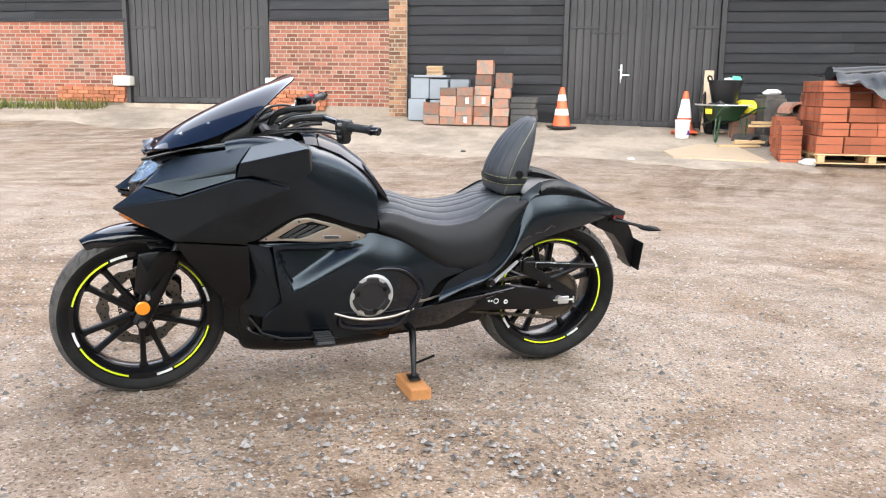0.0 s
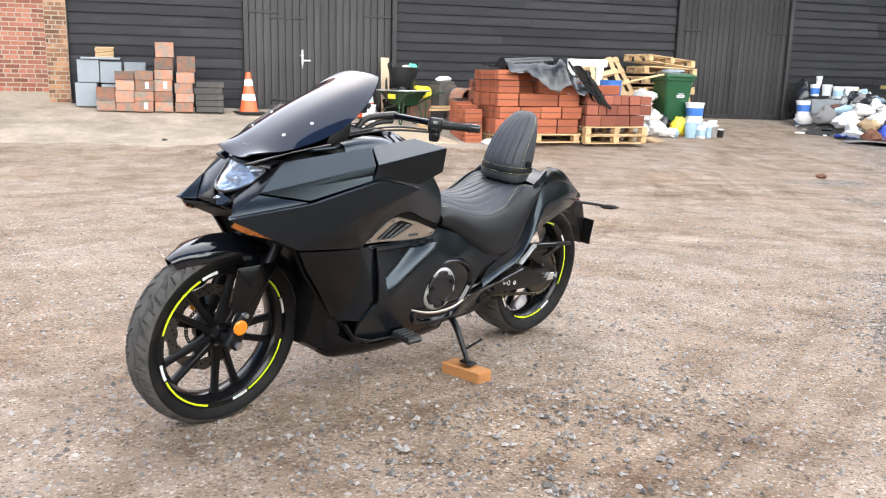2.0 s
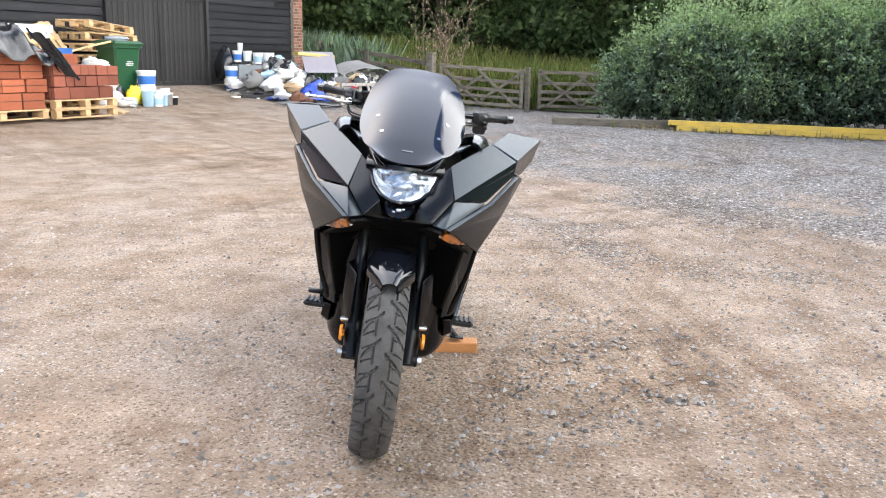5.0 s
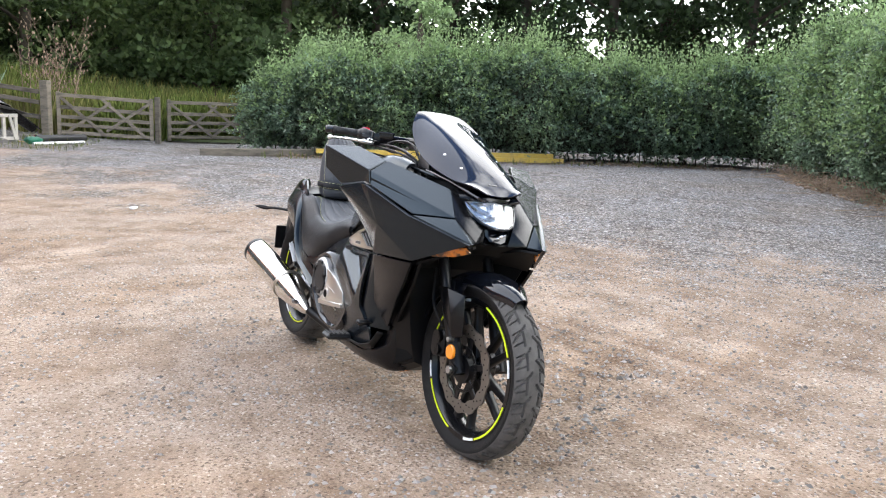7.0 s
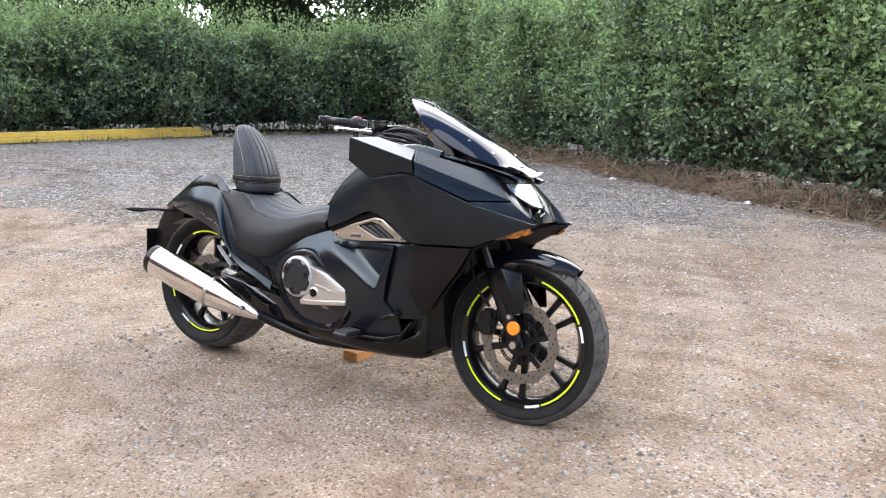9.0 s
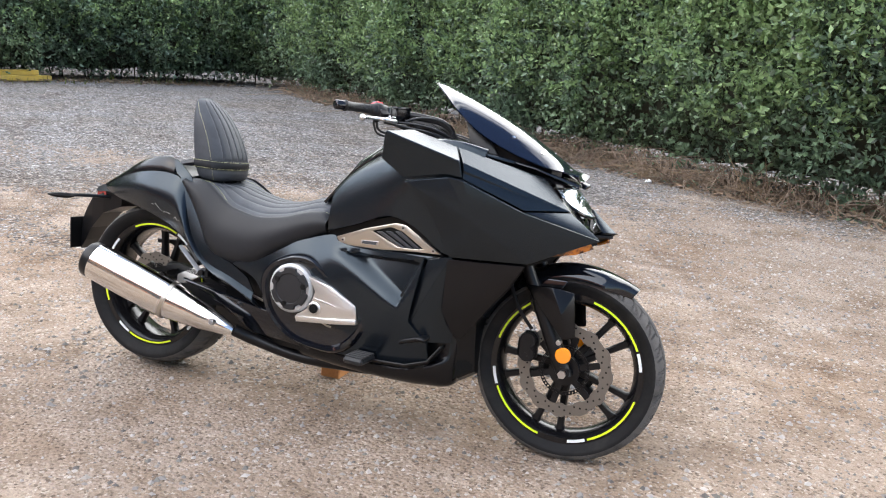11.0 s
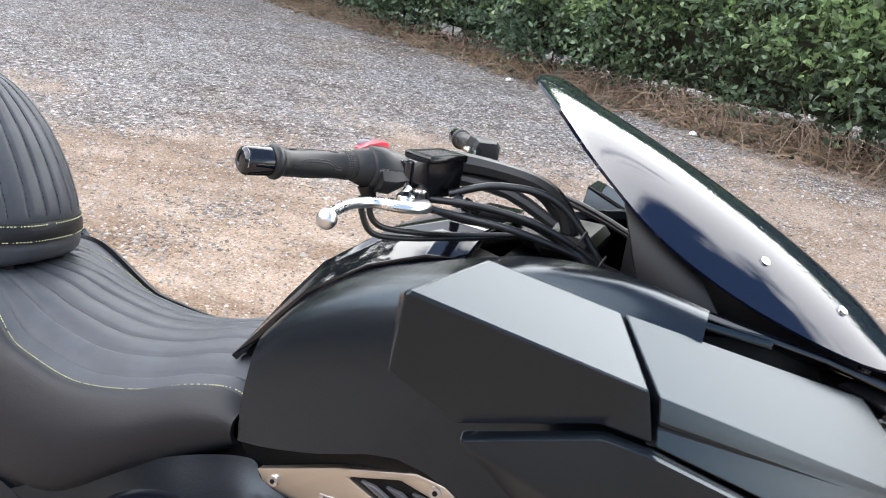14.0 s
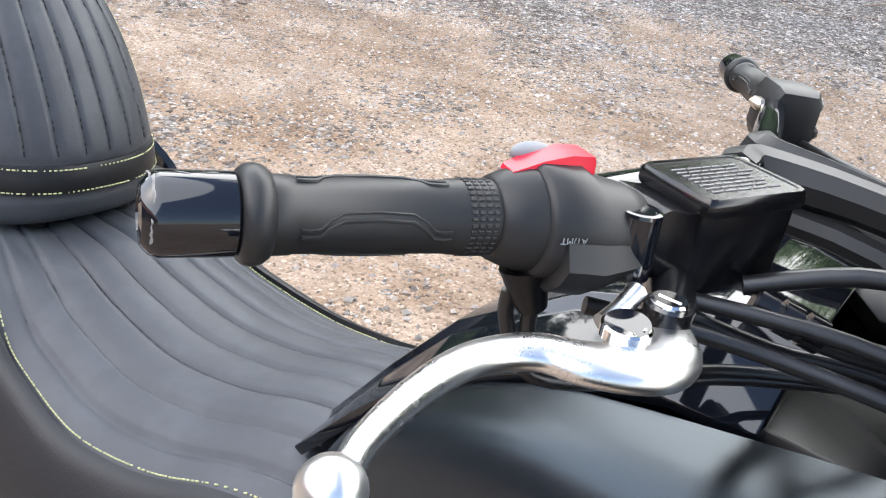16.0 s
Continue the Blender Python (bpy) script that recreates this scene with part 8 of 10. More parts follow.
        for off, reach in ((Vector((0.005, 0.003, -0.016)), 0.0), (Vector((-0.004, -0.002, -0.012)), -0.012)):
            p0 = elbow + off
            part("throttle_cable", Geo().tube([tuple(p0), tuple(p0 + Vector((0.001, 0.002, -0.016))), tuple(p0 + Vector((0.012, 0.014, -0.030 + reach))), tuple(p0 + Vector((0.040, 0.050, -0.036 + reach))), (0.235, -0.150, 0.990 + reach * 0.3), (0.32, -0.12, 1.0), (0.40, -0.10, 0.975)], 0.0036, 9, 4), M["cable"], hs_ob, smooth=60)
        sw = Matrix.Translation((0.1500, -0.2475, 1.0870)) @ Matrix.Rotation(math.atan2(back.y, back.x), 4, "Z")
        part("stop_switch", Geo().loft([[(x, y * w, z) for y, z in ((-1, a), (1, a), (0.85, b), (-0.85, b))] for x, w, a, b in ((-0.018, 0.006, -0.004, -0.0015), (-0.006, 0.0075, -0.006, 0.0035), (0.006, 0.0085, -0.008, 0.0065), (0.016, 0.0085, -0.010, 0.0062), (0.0175, 0.008, -0.010, 0.003))], True, True, sw), M["red_switch"], hs_ob, "red engine stop switch", smooth=30)
        part("stop_base", Geo().ball((-0.004, 0.008, 0.002), (0.010, 0.004, 0.0048), 14, 8, sw), M["grey_plastic"], hs_ob, smooth=60)
        part("switch_plate", shell("switch_plate", [tuple(sw @ Vector(p)) for p in ((0.016, -0.012, -0.010), (0.040, -0.008, -0.014), (0.038, 0.008, -0.012), (0.016, 0.010, -0.006))], [(0, 1, 2, 3)], 0.003, 0.0006, 25), M["cap_grey"], hs_ob)
        part("mode_switch", Geo().ball(tuple(inner + back * 0.034 + Vector((0.010, -0.016, -0.016))), (0.007, 0.004, 0.005), 10, 6), M["black_part"], hs_ob, smooth=50)
        for k in range(2):
            part("printed_bar", Geo().box((0, 0, 0), (0.0062, 0.0004, 0.0026), Matrix.Translation(inner + back * (0.036 + 0.0085 * k) + Vector((0.006, -0.0205 + 0.003 * k, -0.006))) @ Matrix.Rotation(math.atan2(back.y, back.x), 4, "Z")), M["tape_white"], hs_ob)
        # reservoir: a box with a rounded lid, its clamp and the lever's perch
        rm = Matrix.Translation((0.1990, -0.1730, 1.0580)) @ Matrix.Rotation(radians(64), 4, "Z") @ Matrix.Rotation(radians(-3), 4, "Y") @ Matrix.Diagonal((0.93, 0.90, 1.0, 1.0))
        rsv = part("brake_reservoir", Geo().loft([[(x * w, y * w2, z) for x, y in ((-0.029, -0.021), (-0.024, -0.0235), (0.027, -0.0235), (0.0315, -0.020), (0.0315, 0.020), (0.027, 0.0235), (-0.024, 0.0235), (-0.029, 0.021))] for z, w, w2 in ((-0.022, 0.80, 0.80), (-0.016, 0.96, 0.94), (0.012, 1.0, 1.0), (0.019, 1.0, 1.0))], True, True, rm), M["gloss_satin"], bike, "black brake fluid reservoir", smooth=35)
        part("lid", Geo().loft([[(x * w, y * w, z) for x, y in ((-0.031, -0.020), (-0.0295, -0.0238), (-0.026, -0.0255), (0.029, -0.0255), (0.0322, -0.0238), (0.0335, -0.020), (0.0335, 0.020), (0.0322, 0.0238), (0.029, 0.0255), (-0.026, 0.0255), (-0.0295, 0.0238), (-0.031, 0.020))] for z, w in ((0.0185, 1.0), (0.0205, 1.02), (0.0235, 1.02), (0.0256, 1.0), (0.0268, 0.965), (0.0268, 0.90), (0.0263, 0.89), (0.0263, 0.02))], True, True, rm), M["gloss_satin"], rsv, smooth=30)
        bars = random.Random(5)
        for k in range(8):
            x = -0.021
            while x < 0.018:
                w = bars.uniform(0.003, 0.009)
                part("lid_text_bar", Geo().box((x + w / 2, -0.0155 + 0.0040 * k, 0.0264), (w, 0.0011, 0.0006), rm), M["grey_sheet"], rsv)
                x += w + 0.0013
        for k in range(5):
            part("cast_mark", Geo().box((0.001 + 0.0042 * k, -0.0215, -0.0135), (0.0022, 0.0006, 0.004), rm @ Matrix.Rotation(0.0, 4, "X")), M["grey_sheet"], rsv)
        part("perch", Geo().loft([[(x, y * w, z * h + c) for y, z in ((-1, -1), (1, -1), (1.1, 0), (1, 1), (-1, 1), (-1.1, 0))] for x, w, h, c in ((-0.058, 0.016, 0.012, 0.004), (-0.046, 0.0185, 0.0155, 0.006), (-0.034, 0.019, 0.017, 0.002), (-0.026, 0.019, 0.019, -0.001))], True, True, rm), M["gloss_satin"], rsv, smooth=30)
        part("perch_arm", Geo().tube([(0.196, -0.200, 1.040), (0.206, -0.224, 1.040), (0.211, -0.243, 1.041)], [0.011, 0.0115, 0.0100], 12, 3), M["gloss_satin"], rsv, smooth=50)
        part("mirror_boss", Geo().cyl((0.1865, -0.2330, 1.050), (0.1865, -0.2330, 1.0765), 0.0105, 0.0095, n=24).lathe([(0.0095, 0.0), (0.0092, 0.0015), (0.0075, 0.0018), (0.0072, 0.0008), (0.0062, 0.0008), (0.0060, 0.0016), (0.0005, 0.0016)], 24, Matrix.Translation((0.1865, -0.2330, 1.0765)) @ Matrix.Rotation(radians(90), 4, "X")), M["gloss_black"], rsv, smooth=40)
        lev = [(0.212, -0.240, 1.036), (0.221, -0.258, 1.036), (0.217, -0.276, 1.037), (0.203, -0.291, 1.038), (0.188, -0.300, 1.039), (0.178, -0.314, 1.039), (0.1735, -0.332, 1.039), (0.1735, -0.356, 1.038), (0.1775, -0.382, 1.037), (0.1825, -0.396, 1.036)]
        wid = [0.0105, 0.0125, 0.0135, 0.0115, 0.0088, 0.0074, 0.0064, 0.0054, 0.0047, 0.0045]
        lr = []
        pts = fine([[*p, w] for p, w in zip(lev, wid)], 6)
        for i, pw in enumerate(pts):
            p, w = Vector(pw[:3]), float(pw[3])
            dd = (Vector(pts[min(i + 1, len(pts) - 1)][:3]) - Vector(pts[max(i - 1, 0)][:3])).normalized()
            sd = Vector((0, 0, 1)).cross(dd).normalized()
            up = dd.cross(sd)
            h = 0.0072 - 0.0017 * min(1.0, i / 30)
            lr.append([tuple(p + sd * w * math.cos(2 * math.pi * j / 16) + up * h * math.copysign(abs(math.sin(2 * math.pi * j / 16)) ** 0.75, math.sin(2 * math.pi * j / 16))) for j in range(16)])
        lever = part("brake_lever", Geo().loft(lr), M["cast"], bike, "bare aluminium brake lever with a ball end", smooth=60)
        part("ball_end", Geo().ball((0.184, -0.4025, 1.036), 0.0101, 28, 20), M["cast"], lever, smooth=60)
        part("adjuster_dial", Geo().loft(turned(((0, 0.0085), (0.0015, 0.0098), (0.006, 0.0098), (0.0068, 0.0088), (0.0068, 0.0003)), (0.2055, -0.268, 1.0405), (0.2055, -0.269, 1.06), 0, 24)[0]), M["chrome"], lever, "polished numbered adjuster dial", smooth=35)
        part("dial_face", Geo().cyl((0.2055, -0.268, 1.0468), (0.2055, -0.2682, 1.0479), 0.0086, n=24), M["gloss_black"], lever, "black face of the dial", smooth=40)
        for k in range(4):
            a = 0.9 * k
            part("dial_mark", Geo().box((0.2055 + 0.0068 * math.cos(a), -0.2683 + 0.0068 * math.sin(a), 1.0482), (0.0008, 0.0022, 0.0003), None), M["tape_white"], lever)
        part("adjuster_arm", Geo().tube([(0.196, -0.263, 1.040), (0.197, -0.254, 1.045), (0.198, -0.244, 1.050)], [0.0060, 0.0042, 0.0045], 10, 3), M["cast"], lever, smooth=50)
        part("pivot_bolt", Geo().loft(turned(((0, 0.0078), (0.002, 0.0078), (0.003, 0.0068), (0.003, 0.0003)), (0.2105, -0.241, 1.0480), (0.2105, -0.2412, 1.06), 0, 20)[0]).box((0.2105, -0.241, 1.0512), (0.0095, 0.0018, 0.0006), Matrix.Identity(4)), M["chrome"], lever, smooth=35)
        part("pivot_boss", Geo().cyl((0.2105, -0.241, 1.027), (0.2105, -0.241, 1.0482), 0.0105, 0.0098, n=18), M["gloss_satin"], lever, smooth=40)
    else:
        blk = Matrix.Translation(inner + back * 0.026 + Vector((0, 0, -0.004))) @ Matrix.Rotation(math.atan2(back.y, back.x), 4, "Z")
        hs_ob = part("switch_housing", Geo().loft([[(x, y * w, z * h + c) for y, z in ((-0.8, -1), (0.8, -1), (1, -0.6), (1, 0.6), (0.75, 1), (-0.75, 1), (-1, 0.6), (-1, -0.6))] for x, w, h, c in ((-0.025, 0.017, 0.018, 0.004), (-0.020, 0.023, 0.025, 0.001), (0.016, 0.024, 0.027, -0.001), (0.024, 0.020, 0.022, 0), (0.026, 0.014, 0.015, 0.002))], True, True, blk), M["grip"], bike, "black switch housing with buttons", smooth=30)
        part("signal_switch", Geo().box((0.0, 0.026, -0.012), (0.020, 0.014, 0.013), blk, 0.004), M["grip"], hs_ob)
        part("dip_switch", Geo().box((-0.002, 0.025, 0.012), (0.018, 0.012, 0.011), blk, 0.003), M["grey_sheet"], hs_ob)
        part("horn_button", Geo().ball((-0.006, 0.029, -0.030), (0.010, 0.007, 0.008), 12, 8, blk), M["grip"], hs_ob, smooth=60)
        part("lower_housing", Geo().loft([[(x * w, y * w, z) for x, y in ((-0.018, -0.016), (0.018, -0.016), (0.018, 0.018), (-0.018, 0.018))] for z, w in ((-0.026, 1.0), (-0.046, 1.0), (-0.056, 0.75))], True, True, blk), M["grip"], hs_ob, smooth=30)
        part("passing_trigger", Geo().box((0.004, -0.026, 0.006), (0.022, 0.014, 0.010), blk, 0.004), M["nickel"], hs_ob)
# mode marking printed on the throttle-side housing
lettering = bpy.data.curves.new("mode_marking", "FONT")
lettering.body, lettering.size, lettering.extrude = "AT/MT", 0.0038, 0.00008
lettering.align_x, lettering.align_y = "CENTER", "CENTER"
holder = bpy.data.objects.new("mode_marking", lettering)
marking = bpy.data.meshes.new_from_object(holder)
bpy.data.objects.remove(holder)
mk_n = Vector((0.787, -0.603, 0.131)).normalized()
mk_x = Vector((-0.60, -0.79, 0.0))
mk_x = (mk_x - mk_n * mk_x.dot(mk_n)).normalized()
mk_y = mk_n.cross(mk_x)
mk_c = Vector((0.1747, -0.2634, 1.0676)) + mk_n * 0.0010
part("mode_marking", marking, M["grey_plastic"], bike, "small white lettering", m=Matrix(((mk_x.x, mk_y.x, mk_n.x, mk_c.x), (mk_x.y, mk_y.y, mk_n.y, mk_c.y), (mk_x.z, mk_y.z, mk_n.z, mk_c.z), (0, 0, 0, 1))))
part("yoke", Geo().box((0.345, 0, 0.985), (0.075, 0.15, 0.03), None, 0.01).cyl((0.345, 0.04, 0.965), (0.345, 0.04, 1.00), 0.02, n=14).cyl((0.345, -0.04, 0.965), (0.345, -0.04, 1.00), 0.02, n=14), M["black_part"], bike, smooth=30)
# cables sweep forward from the controls and drop under the screen
for k, (a, b, c, r) in enumerate((((0.222, -0.176, 1.041), (0.275, -0.150, 1.058), (0.345, -0.125, 1.046), 0.0052), ((0.190, -0.205, 1.034), (0.270, -0.175, 1.034), (0.345, -0.152, 1.018), 0.0046), ((0.175, -0.235, 1.030), (0.235, -0.195, 1.022), (0.325, -0.165, 1.010), 0.0046), ((0.190, -0.200, 1.028), (0.240, -0.165, 1.012), (0.300, -0.140, 1.008), 0.0046), ((0.150, 0.235, 1.015), (0.23, 0.17, 1.012), (0.34, 0.13, 1.00), 0.0046), ((0.155, 0.225, 1.022), (0.24, 0.16, 1.022), (0.35, 0.12, 1.005), 0.0040))):
    s = -1 if a[1] < 0 else 1
    end = (0.415 + 0.008 * k, s * (0.105 - 0.006 * k), 0.965)
    part("cable", Geo().tube([a, b, c, end, (0.45, s * 0.075, 0.91)], r * 0.88, 10, 5), M["cable"], bike, smooth=60)
bl = part("brake_line", Geo().tube([(0.228, -0.176, 1.036), (0.262, -0.166, 1.027), (0.32, -0.148, 1.022), (0.385, -0.128, 0.985), (0.415, -0.115, 0.925)], 0.0062, 12, 5), M["cable"], bike, smooth=50)
for t in (0.0, 0.011, 0.022):
    part("ferrule", Geo().cyl((0.229 + t, -0.1755 + t * 0.3, 1.0358 - t * 0.27), (0.237 + t, -0.173 + t * 0.3, 1.0337 - t * 0.27), 0.0082, n=14), M["gloss_satin"], bl, smooth=40)
for x, y, z in ((0.375, -0.135, 1.012), (0.40, -0.120, 0.985)):
    part("cable_tie", Geo().tube([(x + 0.013 * math.cos(a) * 0.4, y + 0.012 * math.sin(a), z + 0.012 * math.cos(a)) for a in np.linspace(0, 6.28, 13)], 0.0013, 6, 2), M["cap_grey"], bike, "dark cable tie", smooth=50)
part("frame_bolt", Geo().box((0.415, -0.155, 0.925), (0.05, 0.016, 0.022), Matrix.Identity(4), 0.005).cyl((0.41, -0.168, 0.925), (0.41, -0.155, 0.925), 0.009, n=12), M["nickel"], bike, smooth=40)
# the front end stands turned a little to the left
STEER = Matrix.Translation((0.80, 0, 0.3095)) @ Matrix.Rotation(radians(2.4), 4, "Z") @ Matrix.Translation((-0.80, 0, -0.3095))
for child in bike.children:
    if child.name.split(".")[0] in ("front_wheel", "fork_leg", "axle", "side_reflector", "fork_cover", "brake_caliper", "front_fender", "fender_stay", "fork_nut"):
        child.matrix_basis = STEER @ child.matrix_basis

# the block under the stand
single("wood_block", Geo().box((0, 0, 0.019), (0.20, 0.082, 0.048), None, 0.004), M["block_wood"], "orange softwood block under the side stand", "wood block", at(0.236, -0.195, 110.0))
# ---- building materials along the barn ----
prng = random.Random(41)


def lump(rx, ry, rz, seed, n=14, k=9, amp=0.22, freq=2.2):
    """A soft, creased bag resting on z = 0."""
    g = Geo().ball((0, 0, 0), (rx, ry, rz), n, k)
    out = []
    for x, y, z in g.v:
        u = Vector((x / rx, y / ry, z / rz))
        q = 1 + amp * (noise.noise(u * freq + Vector((seed, 0, 0))) + 0.6 * noise.noise(u * freq * 2.6 + Vector((0, seed, 0))))
        out.append((x * q, y * q, max(z * q, -0.72 * rz)))
    low = min(p[2] for p in out)
    g.v = [(x, y, z - low) for x, y, z in out]
    return g


def sheet(nx_, ny_, height, thick=0.006):
    """A draped sheet over the unit square: height(u, v) gives a point."""
    g = Geo()
    top = [height(i / nx_, j / ny_) for j in range(ny_ + 1) for i in range(nx_ + 1)]
    n = len(top)
    low = [(x, y, z - thick) for x, y, z in top]
    w = nx_ + 1
    quads = [(j * w + i, j * w + i + 1, (j + 1) * w + i + 1, (j + 1) * w + i) for j in range(ny_) for i in range(nx_)]
    under = [tuple(q + n for q in f[::-1]) for f in quads]
    rim = [i for i in range(w)] + [j * w + nx_ for j in range(1, ny_ + 1)] + [ny_ * w + i for i in range(nx_ - 1, -1, -1)] + [j * w for j in range(ny_ - 1, 0, -1)]
    sides = [(rim[(k + 1) % len(rim)], rim[k], rim[k] + n, rim[(k + 1) % len(rim)] + n) for k in range(len(rim))]
    return g.add(top + low, quads + under + sides)


def crumple(x, y, amp, freq, seed):
    return amp * (noise.noise(Vector((x * freq, y * freq, seed))) + 0.5 * noise.noise(Vector((x * freq * 2.7, y * freq * 2.7, seed + 3))))


def tiles_pack(w, hgt, depth, mat, label, m, group, strap=True, paper=False, count=None):
    """Clay tiles standing on edge, held by a strap."""
    p = thing("tile_pack", label, "roof tiles", m, group)
    n = count or max(3, int(depth / 0.034))
    t = depth / n
    g = Geo().box((0, 0, hgt / 2), (w, t - 0.004, hgt), b=0.004)
    me = g.mesh("tile")
    me.materials.append(mat)
    for i in range(n):
        part("tile", me, None, p, m=Matrix.Translation((prng.uniform(-0.005, 0.005), -depth / 2 + (i + 0.5) * t, 0)) @ Matrix.Rotation(prng.uniform(-0.012, 0.012), 4, "Y"))
    if strap:
        part("strap", Geo().box((0, -0.001, hgt * 0.52), (w + 0.008, depth + 0.008, 0.008), b=0.001), M["plastic_black"], p, "black plastic strap")
    if paper:
        part("paper_label", Geo().box((w * 0.12, -depth / 2 - 0.004, hgt * 0.55), (0.06, 0.004, hgt * 0.62)), M["paper"], p, "torn white paper label")
    return p


def pallet(m, label, w=1.2, d=1.0, group="pallets", mat="pine"):
    p = thing("pallet", label, "pallet", m, group)
    mm = M[mat]
    slat = Geo().box((0, 0, 0), (w, 0.095, 0.02), b=0.003).mesh("slat")
    slat.materials.append(mm)
    for y in (-0.44, -0.22, 0, 0.22, 0.44):
        part("slat", slat, None, p, m=Matrix.Translation((0, y * d, 0.134)))
    for y in (-0.44, 0, 0.44):
        part("slat", slat, None, p, m=Matrix.Translation((0, y * d, 0.011)))
    bearer = Geo().box((0, 0, 0), (0.1, d, 0.02), b=0.003).mesh("bearer")
    bearer.materials.append(mm)
    block = Geo().box((0, 0, 0), (0.1, 0.14, 0.08), b=0.004).mesh("block")
    block.materials.append(mm)
    for x in (-0.45, 0, 0.45):
        part("bearer", bearer, None, p, m=Matrix.Translation((x * w, 0, 0.113)))
        for y in (-0.43, 0, 0.43):
            part("block", block, None, p, m=Matrix.Translation((x * w, y * d, 0.062)))
    return p


# stack of slates and old clay tiles leaning on the boards
wall_turn = math.degrees(math.atan(BARN_SLOPE))


def stacked(s, out, up, w, hgt, mat, label, paper=False, depth=0.26, turn=0.0, strap=False, group="old tiles stacked by the barn"):
    p = BARN @ Vector((s, -out, 0))
    m = at(p.x, p.y, wall_turn + turn, up) @ Matrix.Rotation(radians(-2), 4, "X")
    return tiles_pack(w, hgt, depth, mat, label, m, group, strap, paper)


grey_l = "grey slates standing on edge against black boards"
clay_l = "old brown clay tiles stacked on edge by the barn"
paper_l = "old clay tiles with a torn white paper label"
for s, up, hgt in ((-0.15, 0.02, 0.39), (-0.10, 0.42, 0.37), (0.26, 0.02, 0.38), (0.25, 0.42, 0.35), (0.62, 0.02, 0.38), (0.63, 0.42, 0.36)):
    stacked(s, 0.26, up, 0.335, hgt, M["slate"], grey_l)
slab_top = BARN @ Vector((0.1, -0.27, 0))
single("slate_slab", Geo().box((0, 0, 0.02), (0.62, 0.30, 0.035), b=0.006), M["slate"], "loose grey slate lying flat on the stack", "slate", at(slab_top.x, slab_top.y, wall_turn, 0.805))
flat_p = thing("tile_pack", "small pile of pale tiles lying flat on slate", "roof tiles", at(slab_top.x + 0.06, slab_top.y, wall_turn + 3, 0.842), "old tiles stacked by the barn")
flat_tile = Geo().box((0, 0, 0), (0.29, 0.2, 0.02), b=0.004).mesh("tile")
flat_tile.materials.append(M["cardboard"])
for i in range(7):
    part("tile", flat_tile, None, flat_p, m=Matrix.Translation((prng.uniform(-0.012, 0.012), prng.uniform(-0.01, 0.01), 0.0125 + 0.0245 * i)))
for row in ((0.17, 0.02, 0.17, 0), (0.17, 0.19, 0.22, 0), (0.47, 0.02, 0.14, 0), (0.47, 0.16, 0.20, 0), (0.48, 0.36, 0.17, 0), (0.47, 0.53, 0.15, 0), (0.76, 0.02, 0.18, 1), (0.77, 0.20, 0.16, 0), (0.78, 0.36, 0.18, 1), (0.77, 0.54, 0.16, 0),
            (1.08, 0.02, 0.16, 0), (1.08, 0.18, 0.18, 0), (1.07, 0.36, 0.19, 1), (1.09, 0.55, 0.17, 0), (1.10, 0.72, 0.20, 0), (1.12, 0.92, 0.25, 0),
            (1.41, 0.02, 0.17, 0), (1.42, 0.19, 0.15, 0), (1.41, 0.34, 0.17, 0), (1.44, 0.51, 0.18, 0), (1.46, 0.69, 0.27, 0)):
    s, up, hgt, pap = row
    stacked(s, 0.56 if s < 1.0 else 0.50, up, 0.29, hgt - 0.006, M["clay_old"], paper_l if pap else clay_l, pap == 1, turn=prng.uniform(-3, 3))
for i in range(5):
    stacked(1.83 + prng.uniform(-0.02, 0.02), 0.46, 0.02 + i * 0.105, 0.46, 0.095, M["slate_dark"], "dark roofing slates stacked flat beside the tiles", depth=0.3, turn=prng.uniform(-2, 2), group="dark slates beside the tiles")


def traffic_cone(m, label, sleeve):
    c = thing("traffic_cone", label, "traffic cone", m, "traffic cones by the barn door")
    up = Matrix.Rotation(radians(90), 4, "X")
    part("base", Geo().box((0, 0, 0.02), (0.44, 0.44, 0.04), b=0.012), M["plastic_black"] if not sleeve else M["orange_cone"], c)
    part("body", Geo().lathe([(0.015, 0.72), (0.035, 0.72), (0.042, 0.70), (0.155, 0.06), (0.17, 0.04)], 24, up), M["orange_cone"], c, smooth=50)

    def rad(z):
        return 0.155 - (z - 0.06) * 0.113 / 0.64
    for z0, z1 in (((0.26, 0.58),) if sleeve else ((0.23, 0.34), (0.48, 0.59))):
        part("sleeve", Geo().lathe([(rad(z1) + 0.002, z1), (rad(z1) + 0.004, z1 - 0.003), (rad(z0) + 0.004, z0 + 0.003), (rad(z0) + 0.002, z0)], 24, up), M["reflective"], c, "white reflective sleeve", smooth=40)
    return c


traffic_cone(at(2.38, 11.88, 8, 0.018), "orange traffic cone with two white bands, dirty", False)
traffic_cone(at(4.48, 11.55, -14, 0.018), "orange traffic cone with one tall white sleeve", True)

UP = Matrix.Rotation(radians(90), 4, "X")


